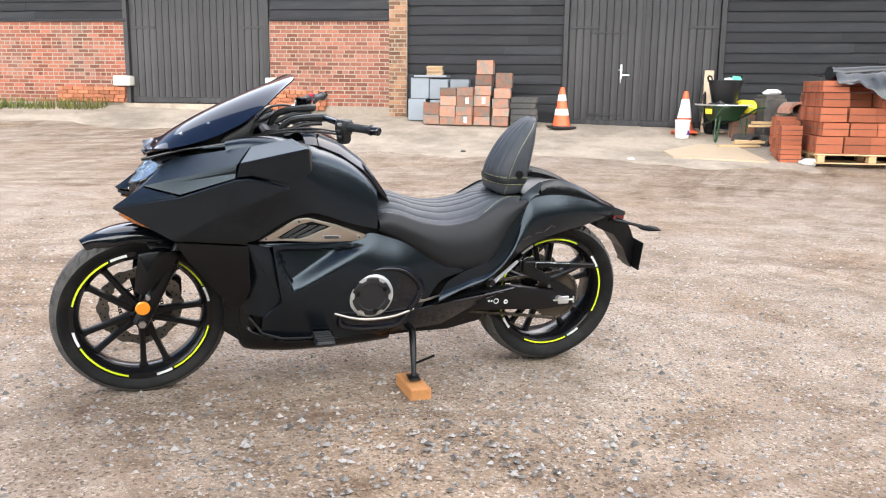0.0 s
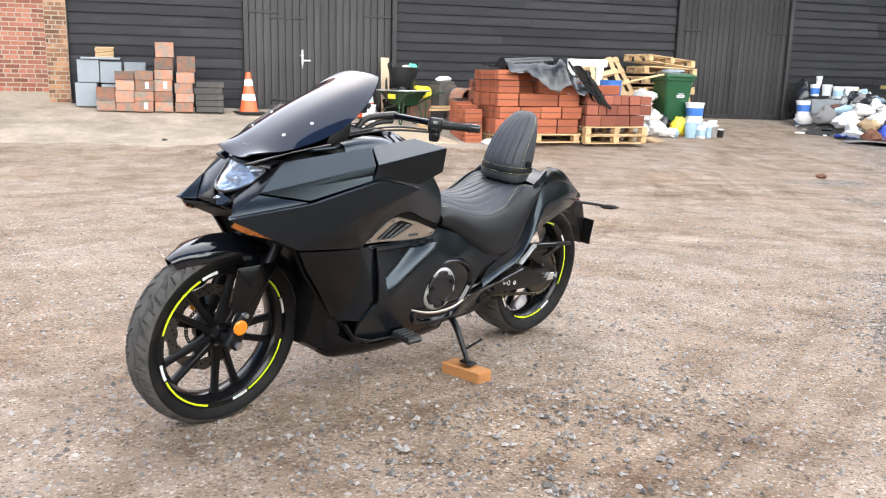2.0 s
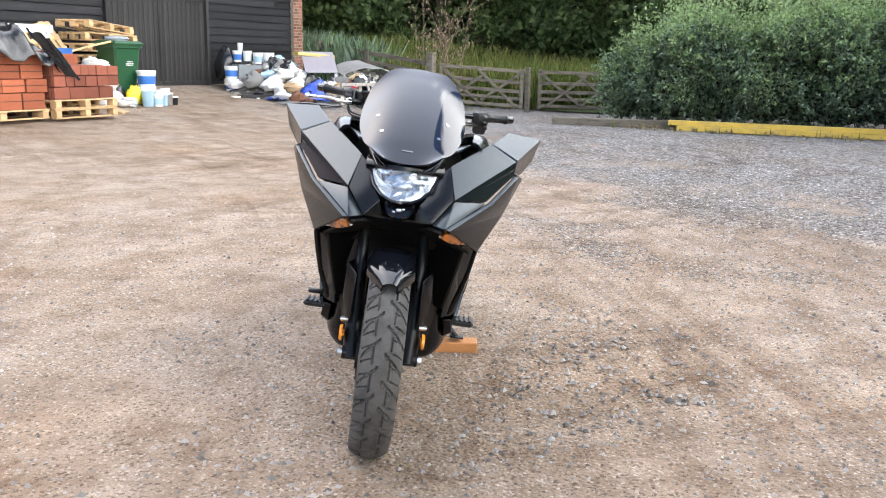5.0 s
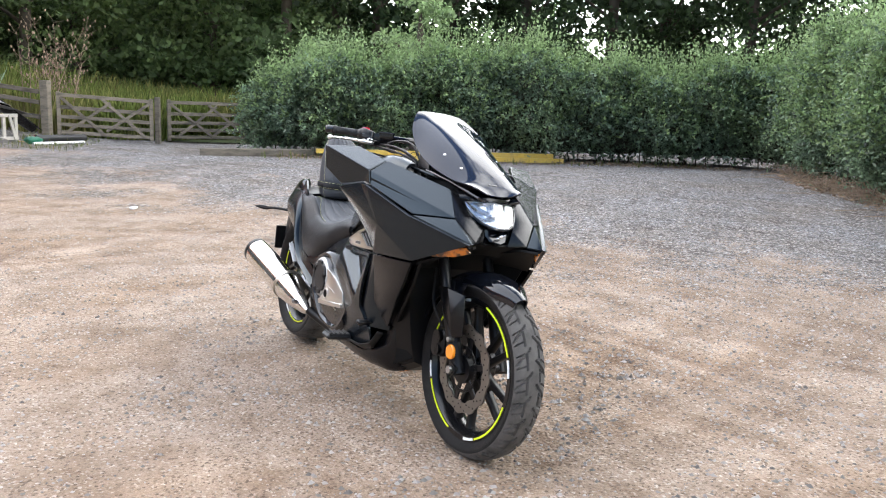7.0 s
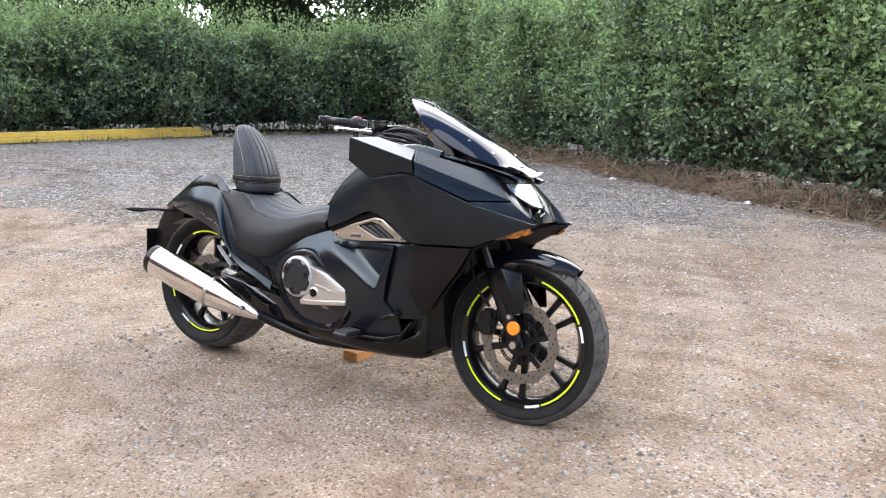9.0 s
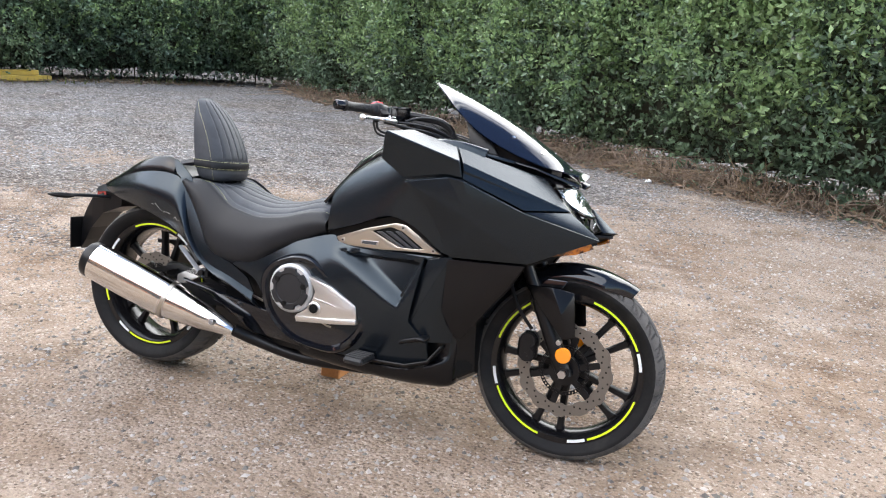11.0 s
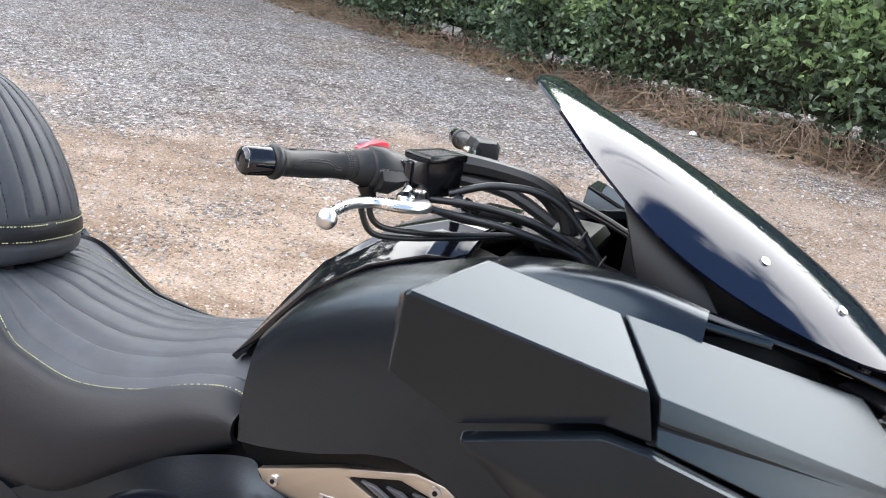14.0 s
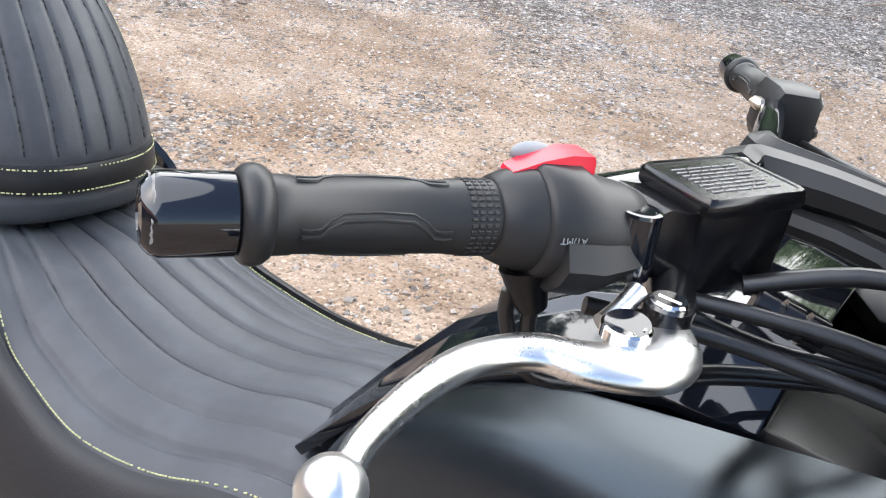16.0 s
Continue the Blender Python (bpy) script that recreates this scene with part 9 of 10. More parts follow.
def tub(m, label, r, hgt, mat, band=None, lid=True, name="paint_tub", group="paint tubs in the yard", category="tub", handle=False):
    t = thing(name, label, category, m, group)
    part("body", Geo().lathe([(0.002, 0), (r * 0.86, 0), (r * 0.88, 0.006), (r, hgt - 0.035), (r * 1.05, hgt - 0.03), (r * 1.05, hgt), (r * 0.95, hgt), (r * 0.83, 0.012), (0.002, 0.01)], 22, UP), mat, t, smooth=40)
    if band:
        part("label", Geo().lathe([(r * 0.905, hgt * 0.18), (r * 0.912, hgt * 0.18), (r * 0.982, hgt * 0.70), (r * 0.97, hgt * 0.70)], 22, UP), M[band], t, "blue printed label band", smooth=40)
    if lid:
        part("lid", Geo().lathe([(0.002, hgt + 0.004), (r * 0.9, hgt + 0.004), (r * 0.92, hgt + 0.012), (r * 1.07, hgt + 0.012), (r * 1.08, hgt - 0.012), (r * 1.06, hgt - 0.012)], 22, UP), M["tub_white"], t, smooth=40)
    if handle:
        part("handle", Geo().tube([(r * 1.05, 0, hgt * 0.85), (r * 0.9, -r * 0.75, hgt * 0.55), (0, -r * 1.13, hgt * 0.42), (-r * 0.9, -r * 0.75, hgt * 0.55), (-r * 1.05, 0, hgt * 0.85)], 0.004, 6), M["steel"], t, smooth=60)
    return t


bucket = tub(at(4.33, 11.10, 20, 0.018), "empty white plastic bucket with a small purple label", 0.125, 0.31, M["tub_white"], None, False, "bucket", "", "bucket", True)
part("label", Geo().box((0.03, -0.111, 0.10), (0.07, 0.004, 0.075), b=0.001), M["purple"], bucket, "small purple label")

plank_m = BARN @ Matrix.Translation((4.99, -0.31, 0.43)) @ Matrix.Rotation(radians(-13), 4, "X") @ Matrix.Rotation(radians(2), 4, "Y")
single("plank", Geo().box((0, 0, 0.56), (0.16, 0.03, 1.12), b=0.004), M["ply"], "pale plank leaning on the barn door", "plank", plank_m)
single("plank", Geo().box((0, 0, 0.01), (0.30, 0.17, 0.025), b=0.004), M["ply"], "pale board offcut lying against the barn wall", "plank", at(5.13, 11.55, 60, 0.03))


def wheelbarrow(m):
    w = thing("wheelbarrow", "green wheelbarrow loaded with rubble under a black tub", "wheelbarrow", m)
    rings = []
    for z, x0, x1, y in ((0.32, -0.24, 0.20, 0.17), (0.56, -0.50, 0.40, 0.30), (0.57, -0.52, 0.42, 0.32), (0.56, -0.47, 0.38, 0.28), (0.35, -0.22, 0.18, 0.15)):
        rings.append([(x0, -y * 0.7, z), (x0 * 0.7, -y, z), (x1 * 0.6, -y, z), (x1, -y * 0.8, z), (x1, y * 0.8, z), (x1 * 0.6, y, z), (x0 * 0.7, y, z), (x0, y * 0.7, z)])
    part("tray", Geo().loft(rings), M["green_metal"], w, smooth=30)
    part("rim", Geo().tube([rings[2][i % 8] for i in range(9)], 0.014, 8, 2), M["galv"], w, "pale steel rim", smooth=60)
    part("label_plate", Geo().box((0.06, -0.29, 0.465), (0.24, 0.006, 0.085), Matrix.Rotation(radians(0), 4, "X"), b=0.002), M["yellow_bag"], w, "yellow printed label")
    for y in (-0.2, 0.2):
        part("handle", Geo().tube([(-0.55, y * 0.4, 0.22), (0.1, y * 1.1, 0.33), (0.55, y * 1.5, 0.52), (0.80, y * 1.6, 0.55)], 0.016, 8), M["green_metal"], w, smooth=60)
        part("leg", Geo().tube([(0.20, y * 1.1, 0.36), (0.25, y * 1.25, 0.02), (0.32, y * 1.25, 0.012), (0.38, y * 1.2, 0.38)], 0.016, 8, 3), M["green_metal"], w, smooth=60)
    part("wheel", Geo().lathe([(0.03, -0.04), (0.12, -0.03), (0.19, -0.045), (0.21, 0), (0.19, 0.045), (0.12, 0.03), (0.03, 0.04)], 24, Matrix.Translation((-0.55, 0, 0.21))), M["rubber"], w, smooth=40)
    return w


barrow = wheelbarrow(at(4.98, 11.05, -80, 0.018))
rub = random.Random(9)
for i in range(10):
    x, y = rub.uniform(-0.24, 0.22), rub.uniform(-0.2, 0.2)
    single("rubble_piece", lump(rub.uniform(0.06, 0.12), rub.uniform(0.05, 0.10), rub.uniform(0.03, 0.07), i, 9, 6, 0.5), M["slate_dark"], "dark broken slate lying in the wheelbarrow", "rubble", at(4.98, 11.05, -80, 0.018) @ Matrix.Translation((x, y, 0.50 + rub.uniform(0, 0.05))), "rubble in the wheelbarrow")
tubm = at(5.02, 11.16, 10, 0.018 + 0.59)
rt = thing("rubble_tub", "black flexible tub heaped with rubbish, two handles", "tub", tubm)
part("body", Geo().lathe([(0.002, 0), (0.19, 0), (0.20, 0.01), (0.275, 0.36), (0.29, 0.365), (0.285, 0.375), (0.262, 0.36), (0.185, 0.02), (0.002, 0.02)], 28, UP), M["plastic_black"], rt, smooth=40)
for sx in (-1, 1):
    part("handle", Geo().tube([(sx * 0.27, -0.07, 0.35), (sx * 0.285, -0.06, 0.42), (sx * 0.29, 0, 0.44), (sx * 0.285, 0.06, 0.42), (sx * 0.27, 0.07, 0.35)], 0.014, 8), M["plastic_black"], rt, smooth=60)
part("filling", lump(0.235, 0.235, 0.05, 2.0, 14, 7, 0.3), M["grey_sheet"], rt, "grey rubble filling", m=Matrix.Translation((0, 0, 0.29)))
single("paper_scrap", lump(0.09, 0.06, 0.045, 4.0, 9, 6, 0.5), M["white_bag"], "crumpled white paper on the rubble tub", "paper", tubm @ Matrix.Translation((0.0, -0.09, 0.335)))
single("plastic_bag", lump(0.085, 0.07, 0.06, 7.0, 9, 6, 0.6), M["mint"], "crumpled mint green plastic on the rubble tub", "plastic bag", tubm @ Matrix.Translation((0.16, -0.06, 0.34)))
single("slate_piece", Geo().box((0, 0, 0.18), (0.17, 0.02, 0.4), b=0.004), M["slate_dark"], "broken slate standing in the wheelbarrow", "slate", at(4.72, 11.2, 60, 0.40) @ Matrix.Rotation(radians(-18), 4, "Y"))

# plywood sheet and offcuts
ply_out = [(3.77, 9.46), (5.11, 9.16), (5.03, 10.42), (4.45, 10.55), (3.72, 9.92)]
single("plywood_sheet", Geo().loft([[(x, y, lie(x, y) + up) for x, y in ply_out] for up in (0.014, 0.040)]), M["ply"], "pale plywood sheet lying on the concrete", "plywood")
for i, (x, y, a, ln, up) in enumerate(((5.05, 10.35, 8, 0.7, 0.03), (5.25, 10.42, 14, 0.6, 0.07), (5.35, 10.62, -4, 0.55, 0.05), (5.45, 10.5, 20, 0.5, 0.32), (5.52, 10.55, 2, 0.45, 0.36))):
    single("timber_offcut", Geo().box((0, 0, 0.02), (ln, 0.07, 0.04), b=0.004), M["pine"], "pale sawn timber offcut among the building materials", "timber", at(x, y, a, up), "timber offcuts")

# chimney pot, ridge tiles, sack and brick piles
cp = single("chimney_block", Geo().box((0, 0, 0.35), (0.40, 0.36, 0.70), b=0.02).box((0, 0, 0.73), (0.34, 0.3, 0.06), b=0.01), M["slate_dark"], "dark brown clay chimney block standing upright", "chimney pot", at(5.74, 11.0, 12))
single("plastic_wrap", lump(0.16, 0.13, 0.05, 11.0, 10, 6, 0.6), M["tub_white"], "crumpled clear plastic on the chimney block", "plastic", at(5.74, 11.0, 0, 0.755))


def arch(r0, r1, ln, m, label, mat, n=12):
    poly = [(r1 * math.cos(math.pi * i / n), r1 * math.sin(math.pi * i / n)) for i in range(n + 1)] + [(r0 * math.cos(math.pi * i / n), r0 * math.sin(math.pi * i / n)) for i in range(n, -1, -1)]
    return single("ridge_tile", Geo().prism(poly, -ln / 2, ln / 2), mat, label, "ridge tile", m, "clay ridge tiles", smooth=40)


arch(0.15, 0.185, 0.45, at(6.0, 10.72, 8, 0.50), "curved clay ridge tile lying on tiles", M["clay_old"])
arch(0.12, 0.15, 0.40, at(5.33, 10.82, 30, 0.0), "dark curved ridge tile on the ground", M["slate_dark"])
arch(0.13, 0.16, 0.40, at(5.62, 10.62, 12, 0.0), "dark curved ridge tile on the ground", M["slate_dark"])
tiles_pack(0.6, 0.48, 0.3, M["clay_old"], "old brown clay tiles under a ridge tile", at(6.05, 10.78, 8), "old tile piles")
tiles_pack(0.5, 0.4, 0.3, M["clay_old"], "old brown clay tiles behind the offcuts", at(5.42, 11.2, -8), "old tile piles")
single("sack", lump(0.26, 0.16, 0.13, 21.0, 14, 8, 0.3), M["yellow_bag"], "torn yellow plastic sack lying on tiles", "sack", at(5.42, 11.2, -30, 0.42))
pipe = single("pipe", Geo().lathe([(0.045, -0.2), (0.055, -0.2), (0.055, 0.2), (0.045, 0.2)], 16), M["tub_white"], "short white plastic pipe on the tiles", "pipe", at(5.72, 11.1, 70, 0.45) @ Matrix.Translation((0.1, -0.25, 0.06)), smooth=40)
brick_bm = Geo().box((0, 0, 0), (0.215, 0.10, 0.065), b=0.006).mesh("brick")
brick_bm.materials.append(M["brick"])
pile = thing("brick_pile", "stack of old red bricks speckled with mortar", "bricks", at(6.28, 10.45, 4), "brick piles")
for k in range(13):
    for i in range(2):
        for j in range(3):
            if k > 10 and (i + j) % 2:
                continue
            part("brick", brick_bm, None, pile, m=Matrix.Translation((-0.11 + 0.225 * i + prng.uniform(-0.012, 0.012), -0.11 + 0.105 * j + prng.uniform(-0.01, 0.01), 0.034 + 0.067 * k)) @ Matrix.Rotation(prng.uniform(-0.06, 0.06), 4, "Z"))
single("lump_of_mortar", lump(0.16, 0.12, 0.06, 31.0, 10, 7, 0.5), M["concrete"], "pale lump of old mortar on bricks", "mortar", at(6.26, 10.42, 0, 0.905))
single("bottle", Geo().lathe([(0.002, 0), (0.05, 0), (0.055, 0.02), (0.055, 0.15), (0.02, 0.2), (0.02, 0.23), (0.002, 0.23)], 16, Matrix.Rotation(radians(75), 4, "Z") @ Matrix.Translation((0, -0.1, 0.055))), M["tub_white"], "white plastic bottle lying beside the pallet", "bottle", at(5.62, 9.02, 0), smooth=40)

# free-standing red tile stack in front
new_l = "new orange-red clay tiles strapped on edge"
for k in range(4):
    for j in range(3):
        tiles_pack(0.30, 0.137, 0.29, M["clay_tile"], new_l, at(5.44 + 0.07 * j + prng.uniform(-0.008, 0.008), 9.34 + 0.31 * j, -6, 0.005 + 0.143 * k - (0.03 if j == 0 else 0)), "red tile stack by the plywood", True, count=6)

# big pallet of red tiles with a black sheet
TURN_P = -8.0
P1 = at(6.50, 9.32, TURN_P)
pallet(P1, "pale timber pallet under stacked clay tiles", 1.55, 1.15)
pk = 0
levels = [0.15, 0.40, 0.60, 0.81, 1.02]
hts = [0.245, 0.195, 0.205, 0.205, 0.16]
for k, z in enumerate(levels):
    n = 4
    w = 1.50 / n
    for i in range(n):
        for j in range(3):
            if k == 4 and (i in (1, 2) and j == 0 or i == 3):
                continue
            if k == 3 and i == 1 and j == 0:
                continue
            mx = -0.75 + (i + 0.5) * w + (0.03 if k % 2 else -0.02) + prng.uniform(-0.012, 0.012)
            tiles_pack(w - 0.012, hts[k] - 0.006, 0.355, M["clay_tile"], new_l + " on a pallet", P1 @ Matrix.Translation((mx, -0.37 + 0.37 * j + prng.uniform(-0.03, 0.03), z)) @ Matrix.Rotation(prng.uniform(-0.06, 0.06), 4, "Z"), "red tiles on the large pallet", True, count=6)


def drape(u, v):
    x, y = -0.62 + 1.66 * u, -0.72 + 1.25 * v
    top = 1.235 if x < 0.32 else 1.235 - (x - 0.32) * 0.55
    fall = max(0.0, -0.50 - y) * 1.6 * (0.35 + 0.9 * max(0, math.sin(x * 2.6 + 0.9)))
    ridge = 0.17 * math.exp(-((x - 0.42) / 0.13) ** 2) + 0.06 * math.exp(-((x + 0.05) / 0.2) ** 2)
    return (x + crumple(x, y, 0.05, 2.5, 5), y + crumple(x, y, 0.05, 2.2, 9), top - fall + ridge + abs(crumple(x, y, 0.10, 3.2, 2)))


bs = thing("black_sheet", "creased black plastic sheet draped over clay tiles", "plastic sheet", P1)
part("sheet", sheet(40, 26, drape), M["tarp"], bs, smooth=50)
part("roll", Geo().tube([(-0.66, -0.42, 1.28), (-0.45, -0.35, 1.27), (-0.1, -0.3, 1.30), (0.3, -0.32, 1.34)], [0.10, 0.11, 0.10, 0.06], 14, 6), M["tarp"], bs, "rolled edge of the sheet", smooth=60)
part("flap", sheet(16, 22, lambda u, v: (0.44 + 0.34 * u + 0.46 * v + crumple(u, v, 0.03, 3, 1), -0.62 - 0.05 * v + 0.05 * math.sin(u * 5), 1.34 - 0.62 * v - 0.14 * u + crumple(u, v, 0.05, 4, 6))), M["tarp"], bs, "hanging fold of the sheet", smooth=50)

# second pallet, doubled, with brown tiles
P2 = at(7.88, 8.98, TURN_P)
pallet(P2, "weathered timber pallet standing on the gravel", 1.2, 1.0)
pallet(P2 @ Matrix.Translation((0.01, 0.01, 0.146)), "weathered timber pallet carrying brown clay tiles", 1.2, 1.0)
brown_l = "brown-red clay tiles packed on edge in small bundles"
for k, (z, hgt) in enumerate(((0.30, 0.185), (0.49, 0.165), (0.66, 0.15))):
    x = -0.58
    while x < 0.52:
        w = prng.choice((0.15, 0.22, 0.28))
        for j in range(3):
            if k == 2 and prng.random() < 0.12:
                continue
            tiles_pack(w - 0.012, hgt - 0.008, 0.30, M["clay_brown"], brown_l, P2 @ Matrix.Translation((x + w / 2, -0.33 + 0.32 * j, z)) @ Matrix.Rotation(prng.uniform(-0.05, 0.05), 4, "Z") @ Matrix.Rotation(prng.uniform(-0.03, 0.03), 4, "Y"), "brown tiles on the doubled pallet", False, count=7)
        x += w
for x, y in ((-0.3, 0.1), (0.1, 0.2)):
    tiles_pack(0.5, 0.16, 0.25, M["clay_tile"], "red clay tiles laid across brown bundles", P2 @ Matrix.Translation((x, y, 0.815)) @ Matrix.Rotation(0.1, 4, "Z"), "brown tiles on the doubled pallet", False)

# white trestle behind the tiles
tr = thing("trestle", "white-painted timber trestle behind the tile pallets", "trestle", at(8.05, 9.75, -8))
part("top_rail", Geo().box((0, 0, 1.27), (0.78, 0.09, 0.13), b=0.006), M["white_paint"], tr)
part("lower_rail", Geo().box((0, -0.02, 0.80), (0.80, 0.05, 0.10), b=0.006), M["white_paint"], tr)
for x in (-0.30, 0.27):
    part("leg", Geo().box((0, 0, 0.63), (0.07, 0.05, 1.26), Matrix.Translation((x, -0.05, 0)) @ Matrix.Rotation(radians(-4), 4, "Y"), b=0.004), M["white_paint"], tr)
    part("leg", Geo().box((0, 0, 0.63), (0.07, 0.05, 1.26), Matrix.Translation((x, 0.20, 0)) @ Matrix.Rotation(radians(12), 4, "X"), b=0.004), M["white_paint"], tr)
tub(at(8.50, 9.62, 0), "blue plastic drum behind the brown tiles", 0.2, 0.98, M["tub_blue"], None, False, "drum", "", "drum")
single("stick", Geo().tube([(-0.75, 0, 0.0), (0, 0.02, 0.17), (0.65, 0, 0.30)], 0.02, 6), M["pine"], "pale rough stick lying across the sacks", "stick", at(9.05, 9.62, -4, 0.80))

# leaning pallets, sacks and bin
for i, (x, y, lean, tilt, up) in enumerate(((9.12, 10.62, 62, -14, 0.06), (9.35, 10.66, 60, -14, 0.06))):
    pallet(at(x, y, wall_turn + 4 + 6 * i, up) @ Matrix.Rotation(radians(tilt), 4, "Y") @ Matrix.Translation((0, 0, 0.58)) @ Matrix.Rotation(radians(lean), 4, "X"), "pale timber pallet leaning on the barn wall", 1.0, 1.15, "pallets behind the wheelie bin")
for i in range(7):
    pallet(at(10.25 + (0.05 if i % 2 else -0.03) + 0.012 * i, 10.42, wall_turn + (4, -3, 6, 0, 5, -4, 7)[i], 0.0 + 0.192 * i) @ Matrix.Rotation(radians((0, 0, 0.5, -1, 1, 2, 5.5)[i]), 4, "Y"), "pale timber pallet in a stack behind the bin", 1.15, 0.8, "pallets behind the wheelie bin")
wb = random.Random(17)
for i, (x, y, up, rx_, rz_) in enumerate(((9.05, 9.45, 0, 0.24, 0.14), (9.38, 9.38, 0, 0.25, 0.15), (9.15, 9.6, 0.19, 0.24, 0.14), (9.42, 9.52, 0.22, 0.22, 0.13), (9.12, 9.55, 0.42, 0.23, 0.14), (9.3, 9.62, 0.60, 0.22, 0.12), (9.5, 9.2, 0, 0.2, 0.10))):
    single("sack", lump(rx_, rx_ * 0.8, rz_, 40.0 + i * 3, 18, 12, 0.45, 2.8), M["white_bag"], "crumpled off-white woven sack piled on others", "sack", at(x, y, wb.uniform(0, 180), up), "white sacks by the bin", smooth=60)
single("sack", lump(0.2, 0.18, 0.2, 77.0, 14, 9, 0.3), M["tarp"], "black plastic rubbish sack beside the bin", "sack", at(9.72, 9.55, 20), smooth=60)
single("paving_slab", Geo().box((0, 0, 0.02), (0.34, 0.28, 0.04), b=0.006), M["cardboard"], "buff paving slab lying on the ground", "paving slab", at(8.95, 8.88, 20) @ Matrix.Rotation(radians(12), 4, "X"))


def wheelie_bin(m):
    b = thing("wheelie_bin", "green plastic wheelie bin with rubbish on its lid", "wheelie bin", m)
    rings = []
    for z, w, d, dy in ((0.06, 0.40, 0.42, 0.03), (0.10, 0.43, 0.46, 0.02), (0.94, 0.56, 0.60, 0), (0.95, 0.61, 0.66, 0), (1.00, 0.61, 0.66, 0), (1.00, 0.55, 0.6, 0)):
        k = 0.04
        rings.append([(-w / 2 + k, -d / 2 + dy, z), (w / 2 - k, -d / 2 + dy, z), (w / 2, -d / 2 + k + dy, z), (w / 2, d / 2 - k + dy, z), (w / 2 - k, d / 2 + dy, z), (-w / 2 + k, d / 2 + dy, z), (-w / 2, d / 2 - k + dy, z), (-w / 2, -d / 2 + k + dy, z)])
    part("body", Geo().loft(rings), M["plastic_green"], b, smooth=30)
    lid = [[(-0.31, -0.35, 1.003), (0.31, -0.35, 1.003), (0.31, 0.36, 1.003), (-0.31, 0.36, 1.003)], [(-0.315, -0.355, 1.03), (0.315, -0.355, 1.03), (0.315, 0.365, 1.03), (-0.315, 0.365, 1.03)], [(-0.26, -0.30, 1.075), (0.26, -0.30, 1.075), (0.26, 0.32, 1.085), (-0.26, 0.32, 1.085)]]
    part("lid", Geo().loft(lid), M["plastic_green"], b, smooth=20)
    part("handle", Geo().tube([(-0.26, 0.40, 0.97), (0.26, 0.40, 0.97)], 0.016, 8, 1), M["plastic_green"], b, smooth=60)
    for i, (w, z) in enumerate(((0.12, 0.70), (0.17, 0.665), (0.15, 0.64))):
        part("printed_bar", Geo().box((0.03, -0.288 + (0.7 - z) * 0.08, z), (w, 0.004, 0.014)), M["tub_white"], b, "pale printed line")
    for x in (-0.25, 0.25):
        part("wheel", Geo().cyl((x - 0.025, 0.24, 0.10), (x + 0.025, 0.24, 0.10), 0.10, n=18), M["rubber"], b, smooth=40)
    return b


wheelie_bin(at(10.12, 9.78, -14))
single("plastic_wrap", lump(0.26, 0.18, 0.06, 52.0, 12, 7, 0.5), M["grey_glass"], "crumpled grey plastic wrapping on the bin lid", "plastic", at(10.12, 9.78, -14, 1.06), smooth=60)

single("sack", lump(0.19, 0.13, 0.20, 61.0, 16, 10, 0.35, 2.6), M["yellow_bag"], "bright yellow plastic sack standing among tubs", "sack", at(9.88, 9.28, 10), smooth=60)
single("sack", lump(0.10, 0.08, 0.10, 63.0, 12, 8, 0.3), M["tub_lightblue"], "small pale blue sack by the yellow one", "sack", at(9.7, 9.16, 10), smooth=60)
for x, y, up, r, hgt, mat, band, lid in ((10.28, 9.32, 0, 0.17, 0.29, "tub_white", "tub_blue", True), (10.28, 9.30, 0.305, 0.17, 0.29, "tub_white", "tub_blue", True), (9.98, 9.05, 0, 0.11, 0.28, "tub_lightblue", None, False), (10.17, 8.98, 0, 0.10, 0.22, "tub_white", "tub_lightblue", True), (10.34, 8.97, 0, 0.07, 0.22, "tub_lightblue", None, True), (10.42, 9.12, 0, 0.1, 0.26, "tub_white", None, True), (10.52, 9.02, 0, 0.09, 0.22, "galv", None, True), (10.62, 9.15, 0, 0.08, 0.28, "tub_white", None, True), (10.66, 8.98, 0, 0.07, 0.15, "plastic_black", None, True)):
    tub(at(x, y, prng.uniform(0, 180), up), ("stacked white paint tub with a blue label" if band else "used plastic tub standing in a cluster"), r, hgt, M[mat], band, lid)
single("cardboard_scrap", sheet(8, 6, lambda u, v: (0.4 * u, 0.25 * v, 0.012 + 0.05 * u * v + crumple(u, v, 0.012, 4, 2))), M["cardboard_dark"], "damp brown cardboard lying on the gravel", "cardboard", at(9.55, 8.95, 10))

# ---- rubbish heap ----
hp = random.Random(23)


def heap_top(x, y):
    a = math.exp(-(((x - 14.45) / 0.75) ** 2 + ((y - 8.9) / 0.8) ** 2)) * 0.70
    b = math.exp(-(((x - 15.5) / 0.85) ** 2 + ((y - 7.3) / 0.65) ** 2)) * 0.60
    return a + b


mound = Geo()
mv = []
for j in range(31):
    for i in range(31):
        x, y = 12.6 + 4.6 * i / 30, 5.6 + 5.0 * j / 30
        e = heap_top(x, y)
        mv.append((x, y, lie(x, y) + e + crumple(x, y, 0.10, 3.0, 8) * min(1, e * 3) - (0.02 if e > 0.05 else 0.12)))
mound.add(mv, [(j * 31 + i, j * 31 + i + 1, (j + 1) * 31 + i + 1, (j + 1) * 31 + i) for j in range(30) for i in range(30)])
single("rubbish_mound", mound, M["debris"], "mound of mixed dark and pale rubbish and torn sheeting", "rubbish", kind="stuff", smooth=30)


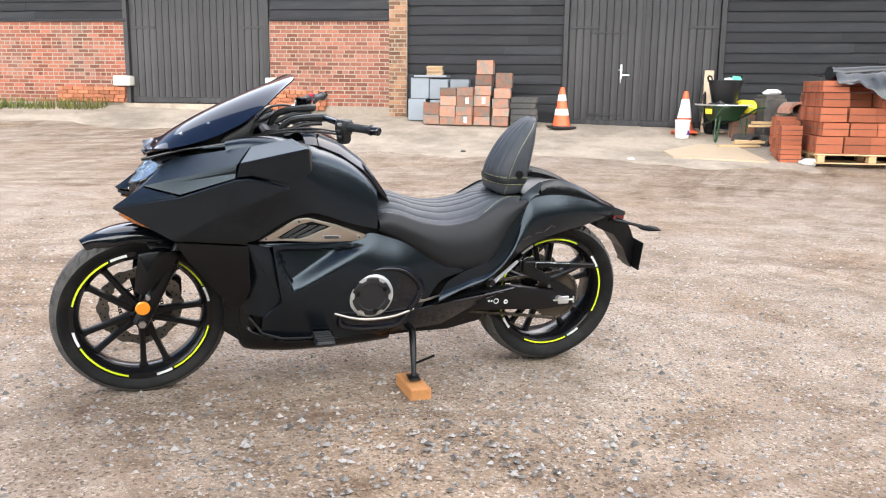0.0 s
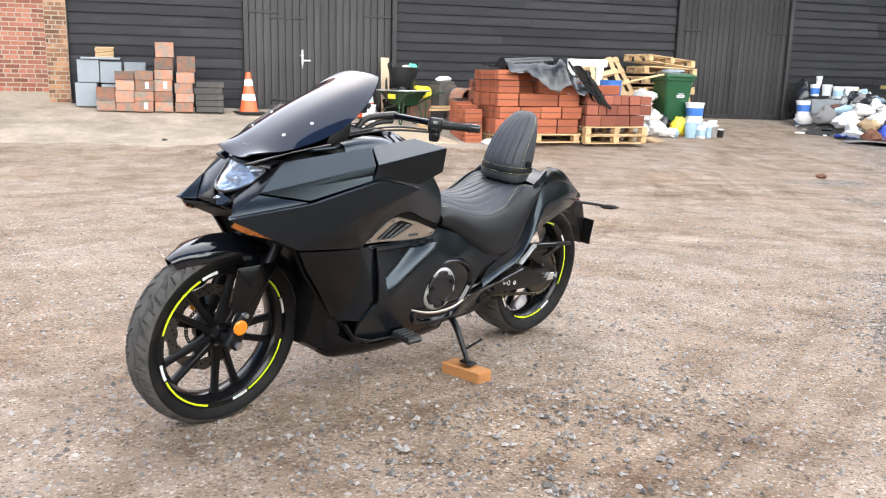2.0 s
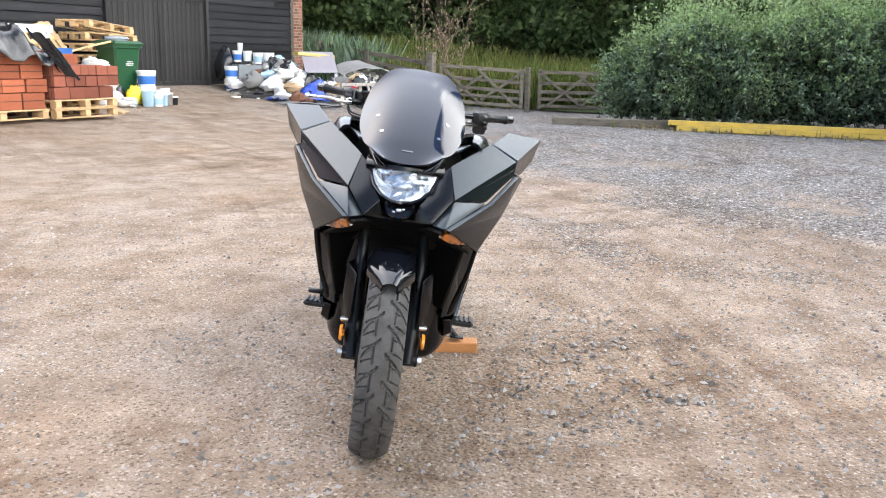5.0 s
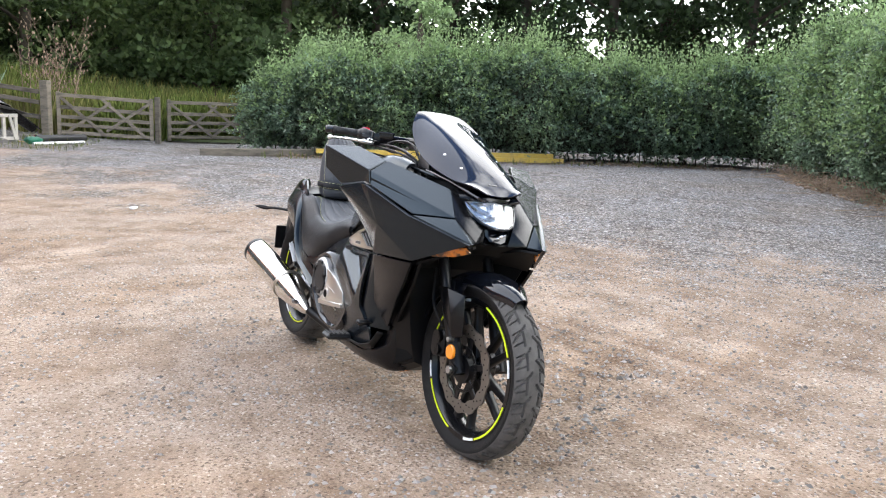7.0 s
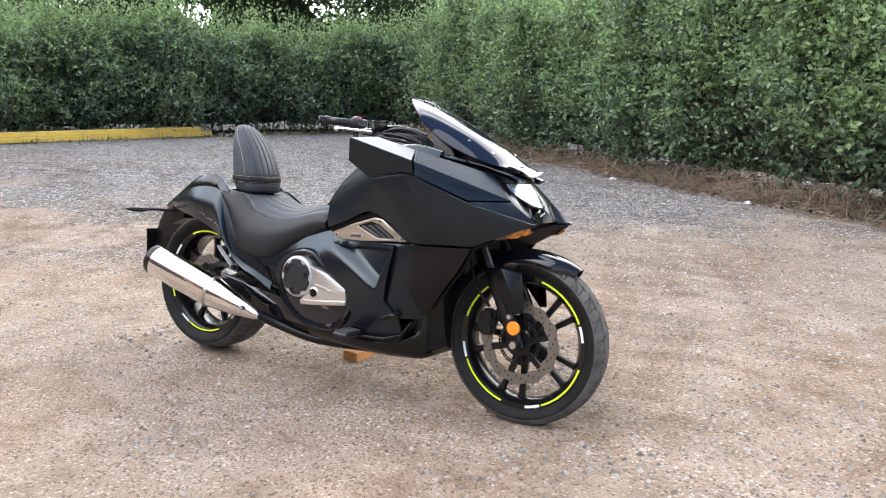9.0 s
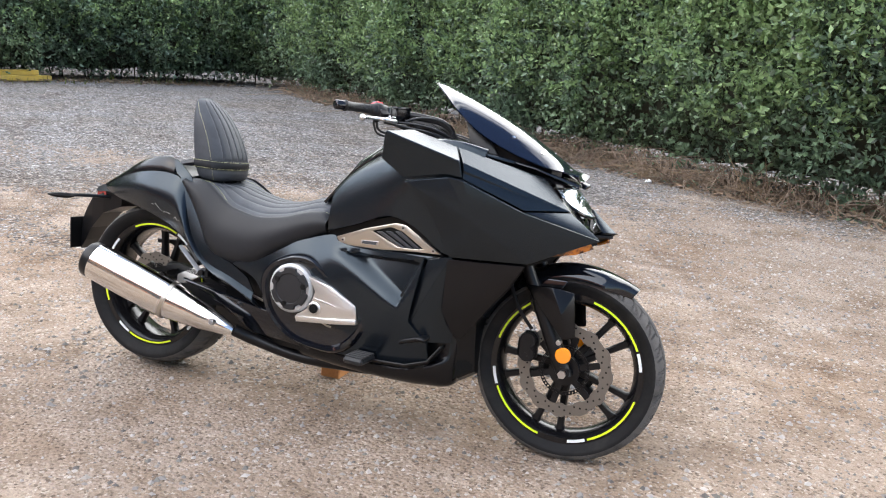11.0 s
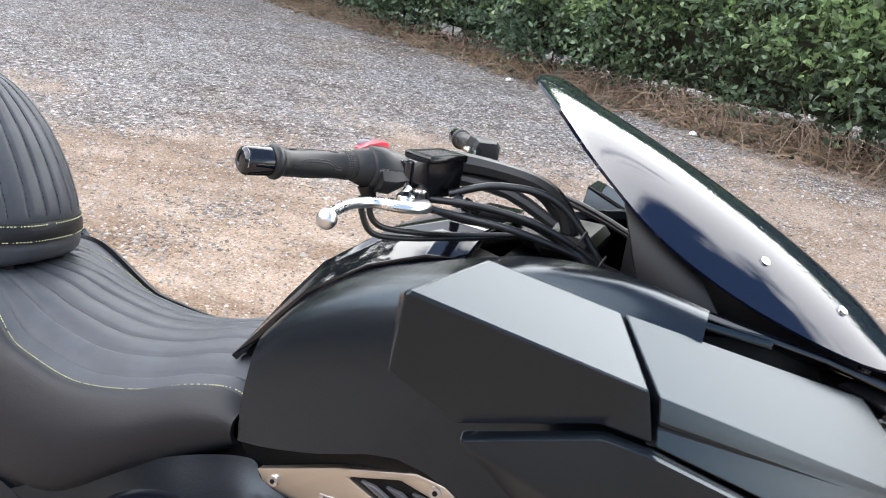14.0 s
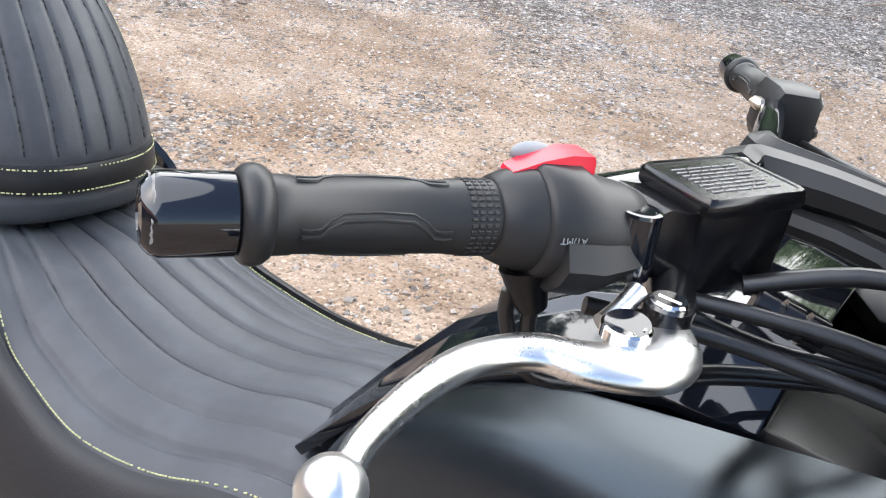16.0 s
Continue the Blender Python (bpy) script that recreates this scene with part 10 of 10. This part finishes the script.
def on_heap(x, y, turn=0.0, up=0.0):
    return at(x, y, turn, heap_top(x, y) + up - 0.03)


scraps = (("white_bag", "crumpled white plastic sack on the rubbish heap", 34), ("tub_white", "white plastic scrap on the rubbish heap", 22), ("grey_sheet", "torn grey sheet on the rubbish heap", 16), ("tarp", "black plastic bag on the rubbish heap", 18), ("tub_lightblue", "pale blue plastic on the rubbish heap", 9), ("cardboard", "brown cardboard scrap on the rubbish heap", 12), ("rust", "reddish brown scrap on the rubbish heap", 8))
for mat, lab, n in scraps:
    for i in range(n):
        a = hp.random()
        x, y = (hp.gauss(14.25, 0.5), hp.gauss(8.75, 0.65)) if a < 0.62 else (hp.gauss(15.1, 0.5), hp.gauss(7.45, 0.42))
        if math.hypot(x - 14.25, y - 8.85) > 1.35 and a < 0.68:
            continue
        r = hp.uniform(0.10, 0.27)
        flatness = hp.uniform(0.35, 0.8)
        single("rubbish_piece", lump(r, r * hp.uniform(0.5, 0.9), r * flatness, hp.uniform(0, 90), 12, 8, 0.6, 2.6), M[mat], lab, "rubbish", on_heap(x, y, hp.uniform(0, 180), hp.uniform(-0.02, 0.05)) @ Matrix.Rotation(hp.uniform(-0.4, 0.4), 4, "X"), "rubbish on the heap", smooth=45)
for x, y, up, r, hgt, mat, band, lid in ((13.62, 9.62, 0, 0.15, 0.26, "tub_white", "tub_blue", True), (13.64, 9.64, 0.275, 0.15, 0.26, "tub_white", "tub_blue", True), (13.80, 9.42, 0, 0.12, 0.24, "cream", None, False), (14.02, 9.72, 0.62, 0.10, 0.24, "tub_white", "tub_blue", True), (14.18, 9.55, 0.66, 0.10, 0.22, "tub_white", None, True), (14.22, 9.30, 0.64, 0.11, 0.24, "tub_white", "tub_lightblue", True), (14.05, 9.66, 0.88, 0.06, 0.16, "tub_white", None, True), (14.42, 9.15, 0.66, 0.13, 0.24, "tub_white", None, True), (13.98, 9.22, 0, 0.11, 0.2, "tub_white", None, True), (14.12, 8.98, 0.02, 0.12, 0.2, "tub_lightblue", None, True)):
    tub(at(x, y, hp.uniform(0, 180), up), "white paint tub with a blue label by the heap" if band else "used plastic tub thrown on the heap", r, hgt, M[mat], band, lid, group="paint tubs on the heap")
crate = thing("storage_crate", "grey plastic crate full of scrap beside tubs", "crate", at(14.05, 9.45, -35, 0.20))
for x, y, w, d in ((0, -0.24, 0.66, 0.02), (0, 0.24, 0.66, 0.02), (-0.32, 0, 0.02, 0.46), (0.32, 0, 0.02, 0.46)):
    part("side", Geo().box((x, y, 0.2), (w, d, 0.4), b=0.004), M["grey_plastic"], crate)
part("base", Geo().box((0, 0, 0.01), (0.62, 0.46, 0.02)), M["grey_plastic"], crate)
single("sack", lump(0.24, 0.26, 0.42, 71.0, 16, 10, 0.25), M["tarp"], "tall black rubbish sack against the boards", "sack", at(14.0, 10.02, 0, 0.15), smooth=60)
single("storage_box", Geo().box((0, 0, 0.10), (0.60, 0.42, 0.20), b=0.02), M["plastic_black"], "black plastic box holding up a crate", "box", at(14.05, 9.45, -35))

# blue sheet
single("blue_sheet", sheet(26, 20, lambda u, v: (0.95 * u + crumple(u, v, 0.05, 3, 1), 0.7 * v, 0.05 + 0.42 * math.sin(math.pi * min(1, max(0, u))) ** 0.7 * math.sin(math.pi * v) ** 0.6 + crumple(u, v, 0.10, 4, 5))), M["tarp_blue"], "crumpled bright blue plastic sheet at the heap's foot", "plastic sheet", at(13.75, 7.85, -32, 0.02), smooth=45)
single("blue_scrap", sheet(10, 8, lambda u, v: (0.42 * u, 0.3 * v, 0.04 + abs(crumple(u, v, 0.09, 4, 9)))), M["tarp_blue"], "torn blue plastic scrap on the gravel", "plastic sheet", at(13.15, 8.35, -40), smooth=45)
single("green_sheet", sheet(18, 14, lambda u, v: (0.75 * u, 0.6 * v, 0.12 + 0.34 * math.sin(math.pi * u) * (0.4 + 0.6 * v) + crumple(u, v, 0.09, 4, 3))), M["green_sheet"], "creased dark green plastic sheet beside the blue", "plastic sheet", at(14.28, 7.55, -30, 0.02), smooth=45)
single("black_pipe", Geo().tube([(0, 0, 0.06), (0.25, 0.12, 0.09), (0.55, 0.05, 0.08), (0.8, -0.2, 0.06)], 0.055, 10), M["plastic_black"], "black corrugated pipe offcut on the ground", "pipe", at(13.95, 7.72, -10), smooth=60)
# grey boards and felt
single("felt_sheet", sheet(12, 8, lambda u, v: (1.15 * u, 0.62 * v, 0.03 + 0.03 * math.sin(u * 5) + 0.02 * v)), M["grey_sheet"], "grey roofing felt lying flat on the ground", "felt sheet", at(12.98, 7.95, -38))
single("felt_sheet", sheet(12, 8, lambda u, v: (0.75 * u, 0.42 * v, 0.02 + 0.03 * u)), M["grey_sheet"], "grey roofing felt lying flat on the ground", "felt sheet", at(13.55, 7.35, -25))
single("felt_sheet", sheet(16, 10, lambda u, v: (1.5 * u, 0.8 * v, 0.26 * math.sin(math.pi * (0.1 + 0.8 * u)) + crumple(u, v, 0.05, 2.5, 3))), M["grey_sheet"], "curved grey roofing felt slumped over the heap", "felt sheet", at(14.85, 7.45, -36, 0.56) @ Matrix.Rotation(radians(10), 4, "X"), smooth=45)
single("felt_sheet", sheet(16, 10, lambda u, v: (1.0 * u, 0.6 * v, -0.30 * u + crumple(u, v, 0.02, 2, 7))), M["grey_sheet"], "torn grey roofing felt hanging off the heap", "felt sheet", at(15.7, 6.85, -36, 0.80), smooth=45)
single("felt_sheet", sheet(10, 8, lambda u, v: (0.8 * u, 0.5 * v, 0.25 * v)), M["mauve"], "mauve-grey board standing against the heap", "board", at(14.42, 8.18, -40, 0.62) @ Matrix.Rotation(radians(30), 4, "X"))
single("yellow_board", Geo().box((0, 0, 0.03), (0.95, 0.32, 0.07), b=0.006), M["yellow_board"], "yellow insulation board lying on the heap", "insulation board", at(14.95, 8.25, -36, 0.96) @ Matrix.Rotation(radians(4), 4, "Y"))
single("black_sheet", sheet(14, 12, lambda u, v: (0.95 * u, 0.6 * v, 0.75 - 0.62 * u + 0.05 * math.sin(7 * v) + crumple(u, v, 0.05, 3, 3))), M["tarp"], "black plastic sheet slumped at the heap's end", "plastic sheet", at(16.05, 6.7, -35, 0.02), smooth=45)
single("black_pipe", Geo().tube([(-0.4, 0.05, 0.10), (0.2, 0, 0.09), (0.9, -0.04, 0.08)], 0.085, 12), M["plastic_black"], "thick black pipe lying on the ground", "pipe", at(16.05, 5.75, -30), smooth=60)
single("white_pipe", Geo().tube([(-0.6, 0.12, 0.04), (0, 0, 0.035), (0.7, -0.02, 0.03)], 0.03, 8), M["tub_white"], "white plastic pipe lying on the gravel", "pipe", at(15.85, 5.55, -30), smooth=60)

wf = thing("trestle", "weathered grey timber trestle standing at the heap's foot", "trestle", at(14.85, 6.72, -33))
for z in (0.53, 0.06):
    part("rail", Geo().box((0, 0, z), (1.62, 0.05, 0.07), b=0.004), M["oak_grey"], wf)
for x in (-0.78, -0.30, 0.28, 0.50, 0.79):
    part("post", Geo().box((x, 0.03, 0.29), (0.07, 0.05, 0.55), b=0.004), M["oak_grey"], wf)
for x, a in ((-0.52, 24), (-0.05, -24), (0.12, 30), (0.66, -14)):
    part("brace", Geo().box((0, 0, 0), (0.06, 0.03, 0.54), Matrix.Translation((x, -0.03, 0.30)) @ Matrix.Rotation(radians(a), 4, "Y"), b=0.004), M["oak_grey"], wf)
single("bowl", lump(0.19, 0.15, 0.12, 81.0, 16, 9, 0.15), M["red_plastic"], "cracked red plastic bowl at the heap's foot", "bowl", at(14.62, 6.55, 0), smooth=60)
single("plastic_bag", lump(0.22, 0.13, 0.09, 83.0, 14, 8, 0.4), M["green_sheet"], "green plastic bag lying on the gravel", "plastic bag", at(15.55, 5.98, -20), smooth=60)
single("plastic_bag", lump(0.07, 0.06, 0.09, 84.0, 12, 8, 0.3), M["red_plastic"], "small red plastic bag by the green one", "plastic bag", at(15.78, 6.02, -20), smooth=60)
for i in range(16):
    x = 13.2 + 2.6 * i / 15 + hp.uniform(-0.15, 0.15)
    y = 9.05 - 1.28 * (x - 13.2) + hp.uniform(-0.15, 0.5)
    k = hp.uniform(0.08, 0.34)
    single("plank_scrap", Geo().box((0, 0, 0.015), (k, 0.05, 0.025), b=0.003), M["pine"] if i % 3 else M["white_paint"], "splintered pale plank scrap on the ground", "wood scrap", at(x, y, hp.uniform(-60, 30)), "wood scraps round the heap")
single("white_board", Geo().box((0, 0, 0.02), (0.75, 0.10, 0.03), b=0.004), M["white_paint"], "white-painted board lying on the gravel", "board", at(13.2, 8.95, -30))
single("black_mat", Geo().box((0, 0, 0.05), (1.5, 0.35, 0.10), b=0.02), M["plastic_black"], "black rubber kerb strip in front of the heap", "rubber strip", at(13.65, 8.6, -42))

# litter in the yard
for x, y, r, mat, lab in ((2.1, -6.2, 0.05, "tub_white", "white scrap of paper near the hedge"), (4.6, -6.9, 0.05, "tub_white", "white scrap of paper near the hedge"), (1.6, -6.45, 0.04, "tub_lightblue", "pale blue plastic scrap near the hedge"), (8.9, 5.2, 0.09, "rust", "dark clod of earth lying on the gravel"), (6.2, 2.2, 0.05, "tub_white", "white scrap of paper on the gravel"), (0.6, 9.7, 0.05, "slate_dark", "dark stone lying on the concrete"), (3.1, 9.3, 0.05, "tub_white", "white scrap of paper by the plywood")):
    single("litter", lump(r, r * 0.7, r * 0.4, x * 3, 9, 6, 0.5), M[mat], lab, "litter", at(x, y, x * 50, 0.005), "litter in the yard")

# ---- boards and bricks ----
def weatherboards(wall, s0, s1, z0, z1, face, seed):
    """Lapped boards, each its own piece, on the front of a wall."""
    rng = random.Random(seed)
    pitch = 0.175
    z = z0
    while z < z1:
        cuts = [s0]
        while cuts[-1] < s1 - 2.2:
            cuts.append(cuts[-1] + rng.uniform(1.6, 2.9))
        if len(cuts) > 1 and s1 - cuts[-1] < 0.6:
            cuts.pop()
        cuts.append(s1)
        for a, b in zip(cuts, cuts[1:]):
            w = b - a - 0.003
            drop = rng.uniform(-0.006, 0.006)
            n = max(2, int(w / 0.5))
            ring = []
            for i in range(n + 1):
                x = -w / 2 + w * i / n
                e = rng.uniform(-0.004, 0.004)
                ring.append([(x, -0.036 + e * 0.5, e), (x, -0.004 + e * 0.4, pitch + 0.012), (x, 0.006, pitch + 0.012), (x, 0.004, e)])
            me = Geo().loft(ring).mesh("board")
            me.materials.append(M["cladding"])
            part("board", me, None, wall, m=Matrix.Translation(((a + b) / 2, face - 0.006, z + drop)))
        z += pitch


for wall, s0, s1, z0, face, seed in ((wall_clad, -0.425, 2.455, 0.56, 0.09, 1), (wall_clad_b, 5.275, 11.265, 0.44, 0.09, 2), (wall_clad_c, 14.135, 17.135, 0.34, 0.09, 3), (wall_upper_b, -3.135, -0.775, 2.42, 0.05, 4)):
    weatherboards(wall, s0, s1, z0, min(4.5, z0 + 0.175 * 23), face, seed)
weatherboards(wall_upper_a, -10.5, -6.165, 2.42, 4.5, 0.05, 5)
part("sill_board", Geo().box((-8.3, -0.01, 2.41), (4.4, 0.06, 0.05), b=0.006), M["cladding"], wall_upper_a)
part("sill_board", Geo().box((-1.955, -0.01, 2.41), (2.36, 0.06, 0.05), b=0.006), M["cladding"], wall_upper_b)


def courses(s0, s1, z0, z1, flip=0):
    """Places of bricks: alternate headers and stretchers in English-like garden wall bond."""
    out, k, z = [], 0, z0
    while z < z1 - 0.04:
        row = (k + flip) % 4
        w = 0.1025 if row == 0 else 0.215
        x = s0 - (0.056 if row == 0 else (0.113 if k % 2 else 0.0))
        while x < s1 - 0.015:
            a, b = max(x, s0), min(x + w, s1)
            if b - a > 0.03:
                out.append((a, b, z, k))
            x += w + 0.014
        z += 0.0755
        k += 1
    return out


# the wall beside the pier: its bricks one by one
brng = random.Random(77)
brick_sizes = {}
placed = 0
rest = Geo()
for a, b, z, k in courses(-3.135, -0.775, 0.80, 2.39):
    w = round(b - a, 3)
    y = brng.uniform(-0.004, 0.004)
    if placed < 300 and z > 1.12:
        if w not in brick_sizes:
            me = Geo().box((0, 0, 0), (w, 0.05, 0.0625), b=0.005).mesh("brick")
            me.materials.append(M["brick"])
            brick_sizes[w] = me
        part("brick", brick_sizes[w], None, wall_brick_b, m=Matrix.Translation(((a + b) / 2, 0.034 + y * 0.5, z + 0.032)) @ Matrix.Rotation(brng.uniform(-0.012, 0.012), 4, "Y"))
        placed += 1
    else:
        rest.box(((a + b) / 2, 0.034 + y * 0.5, z + 0.032), (w, 0.05, 0.0625), b=0.005)
part("brick_rest", rest, M["brick_far"], wall_brick_b, fix=False, kind="stuff")
for wall, s0, s1, z0, z1, y0, mat, fl in ((wall_brick_a, -10.5, -6.165, 0.80, 2.39, 0.034, "brick_far", 1), (pier_a, -0.768, -0.432, 0.55, 4.6, -0.006, "brick_brown", 2), (pier_b, 17.142, 17.498, 0.35, 4.6, -0.006, "brick_far", 3)):
    g = Geo()
    for a, b, z, k in courses(s0, s1, z0, z1, fl):
        g.box(((a + b) / 2, y0 + brng.uniform(-0.002, 0.002), z + 0.032), (b - a, 0.05, 0.0625), b=0.005)
    part("brick_courses", g, M[mat], wall, fix=False, kind="stuff")
# orange plinth courses at the door jambs
for wall, s0, s1, z0, z1 in ((wall_brick_a, -7.65, -6.17, 0.82, 1.13), (wall_brick_b, -3.13, -2.0, 0.72, 1.10)):
    g = Geo()
    for a, b, z, k in courses(s0, s1, z0, z1):
        g.box(((a + b) / 2, -0.03 + brng.uniform(-0.003, 0.003), z + 0.032), (b - a, 0.08, 0.068), b=0.006)
    part("plinth_courses", g, M["brick_orange"], wall, "orange brick plinth at the door", fix=False, kind="stuff")
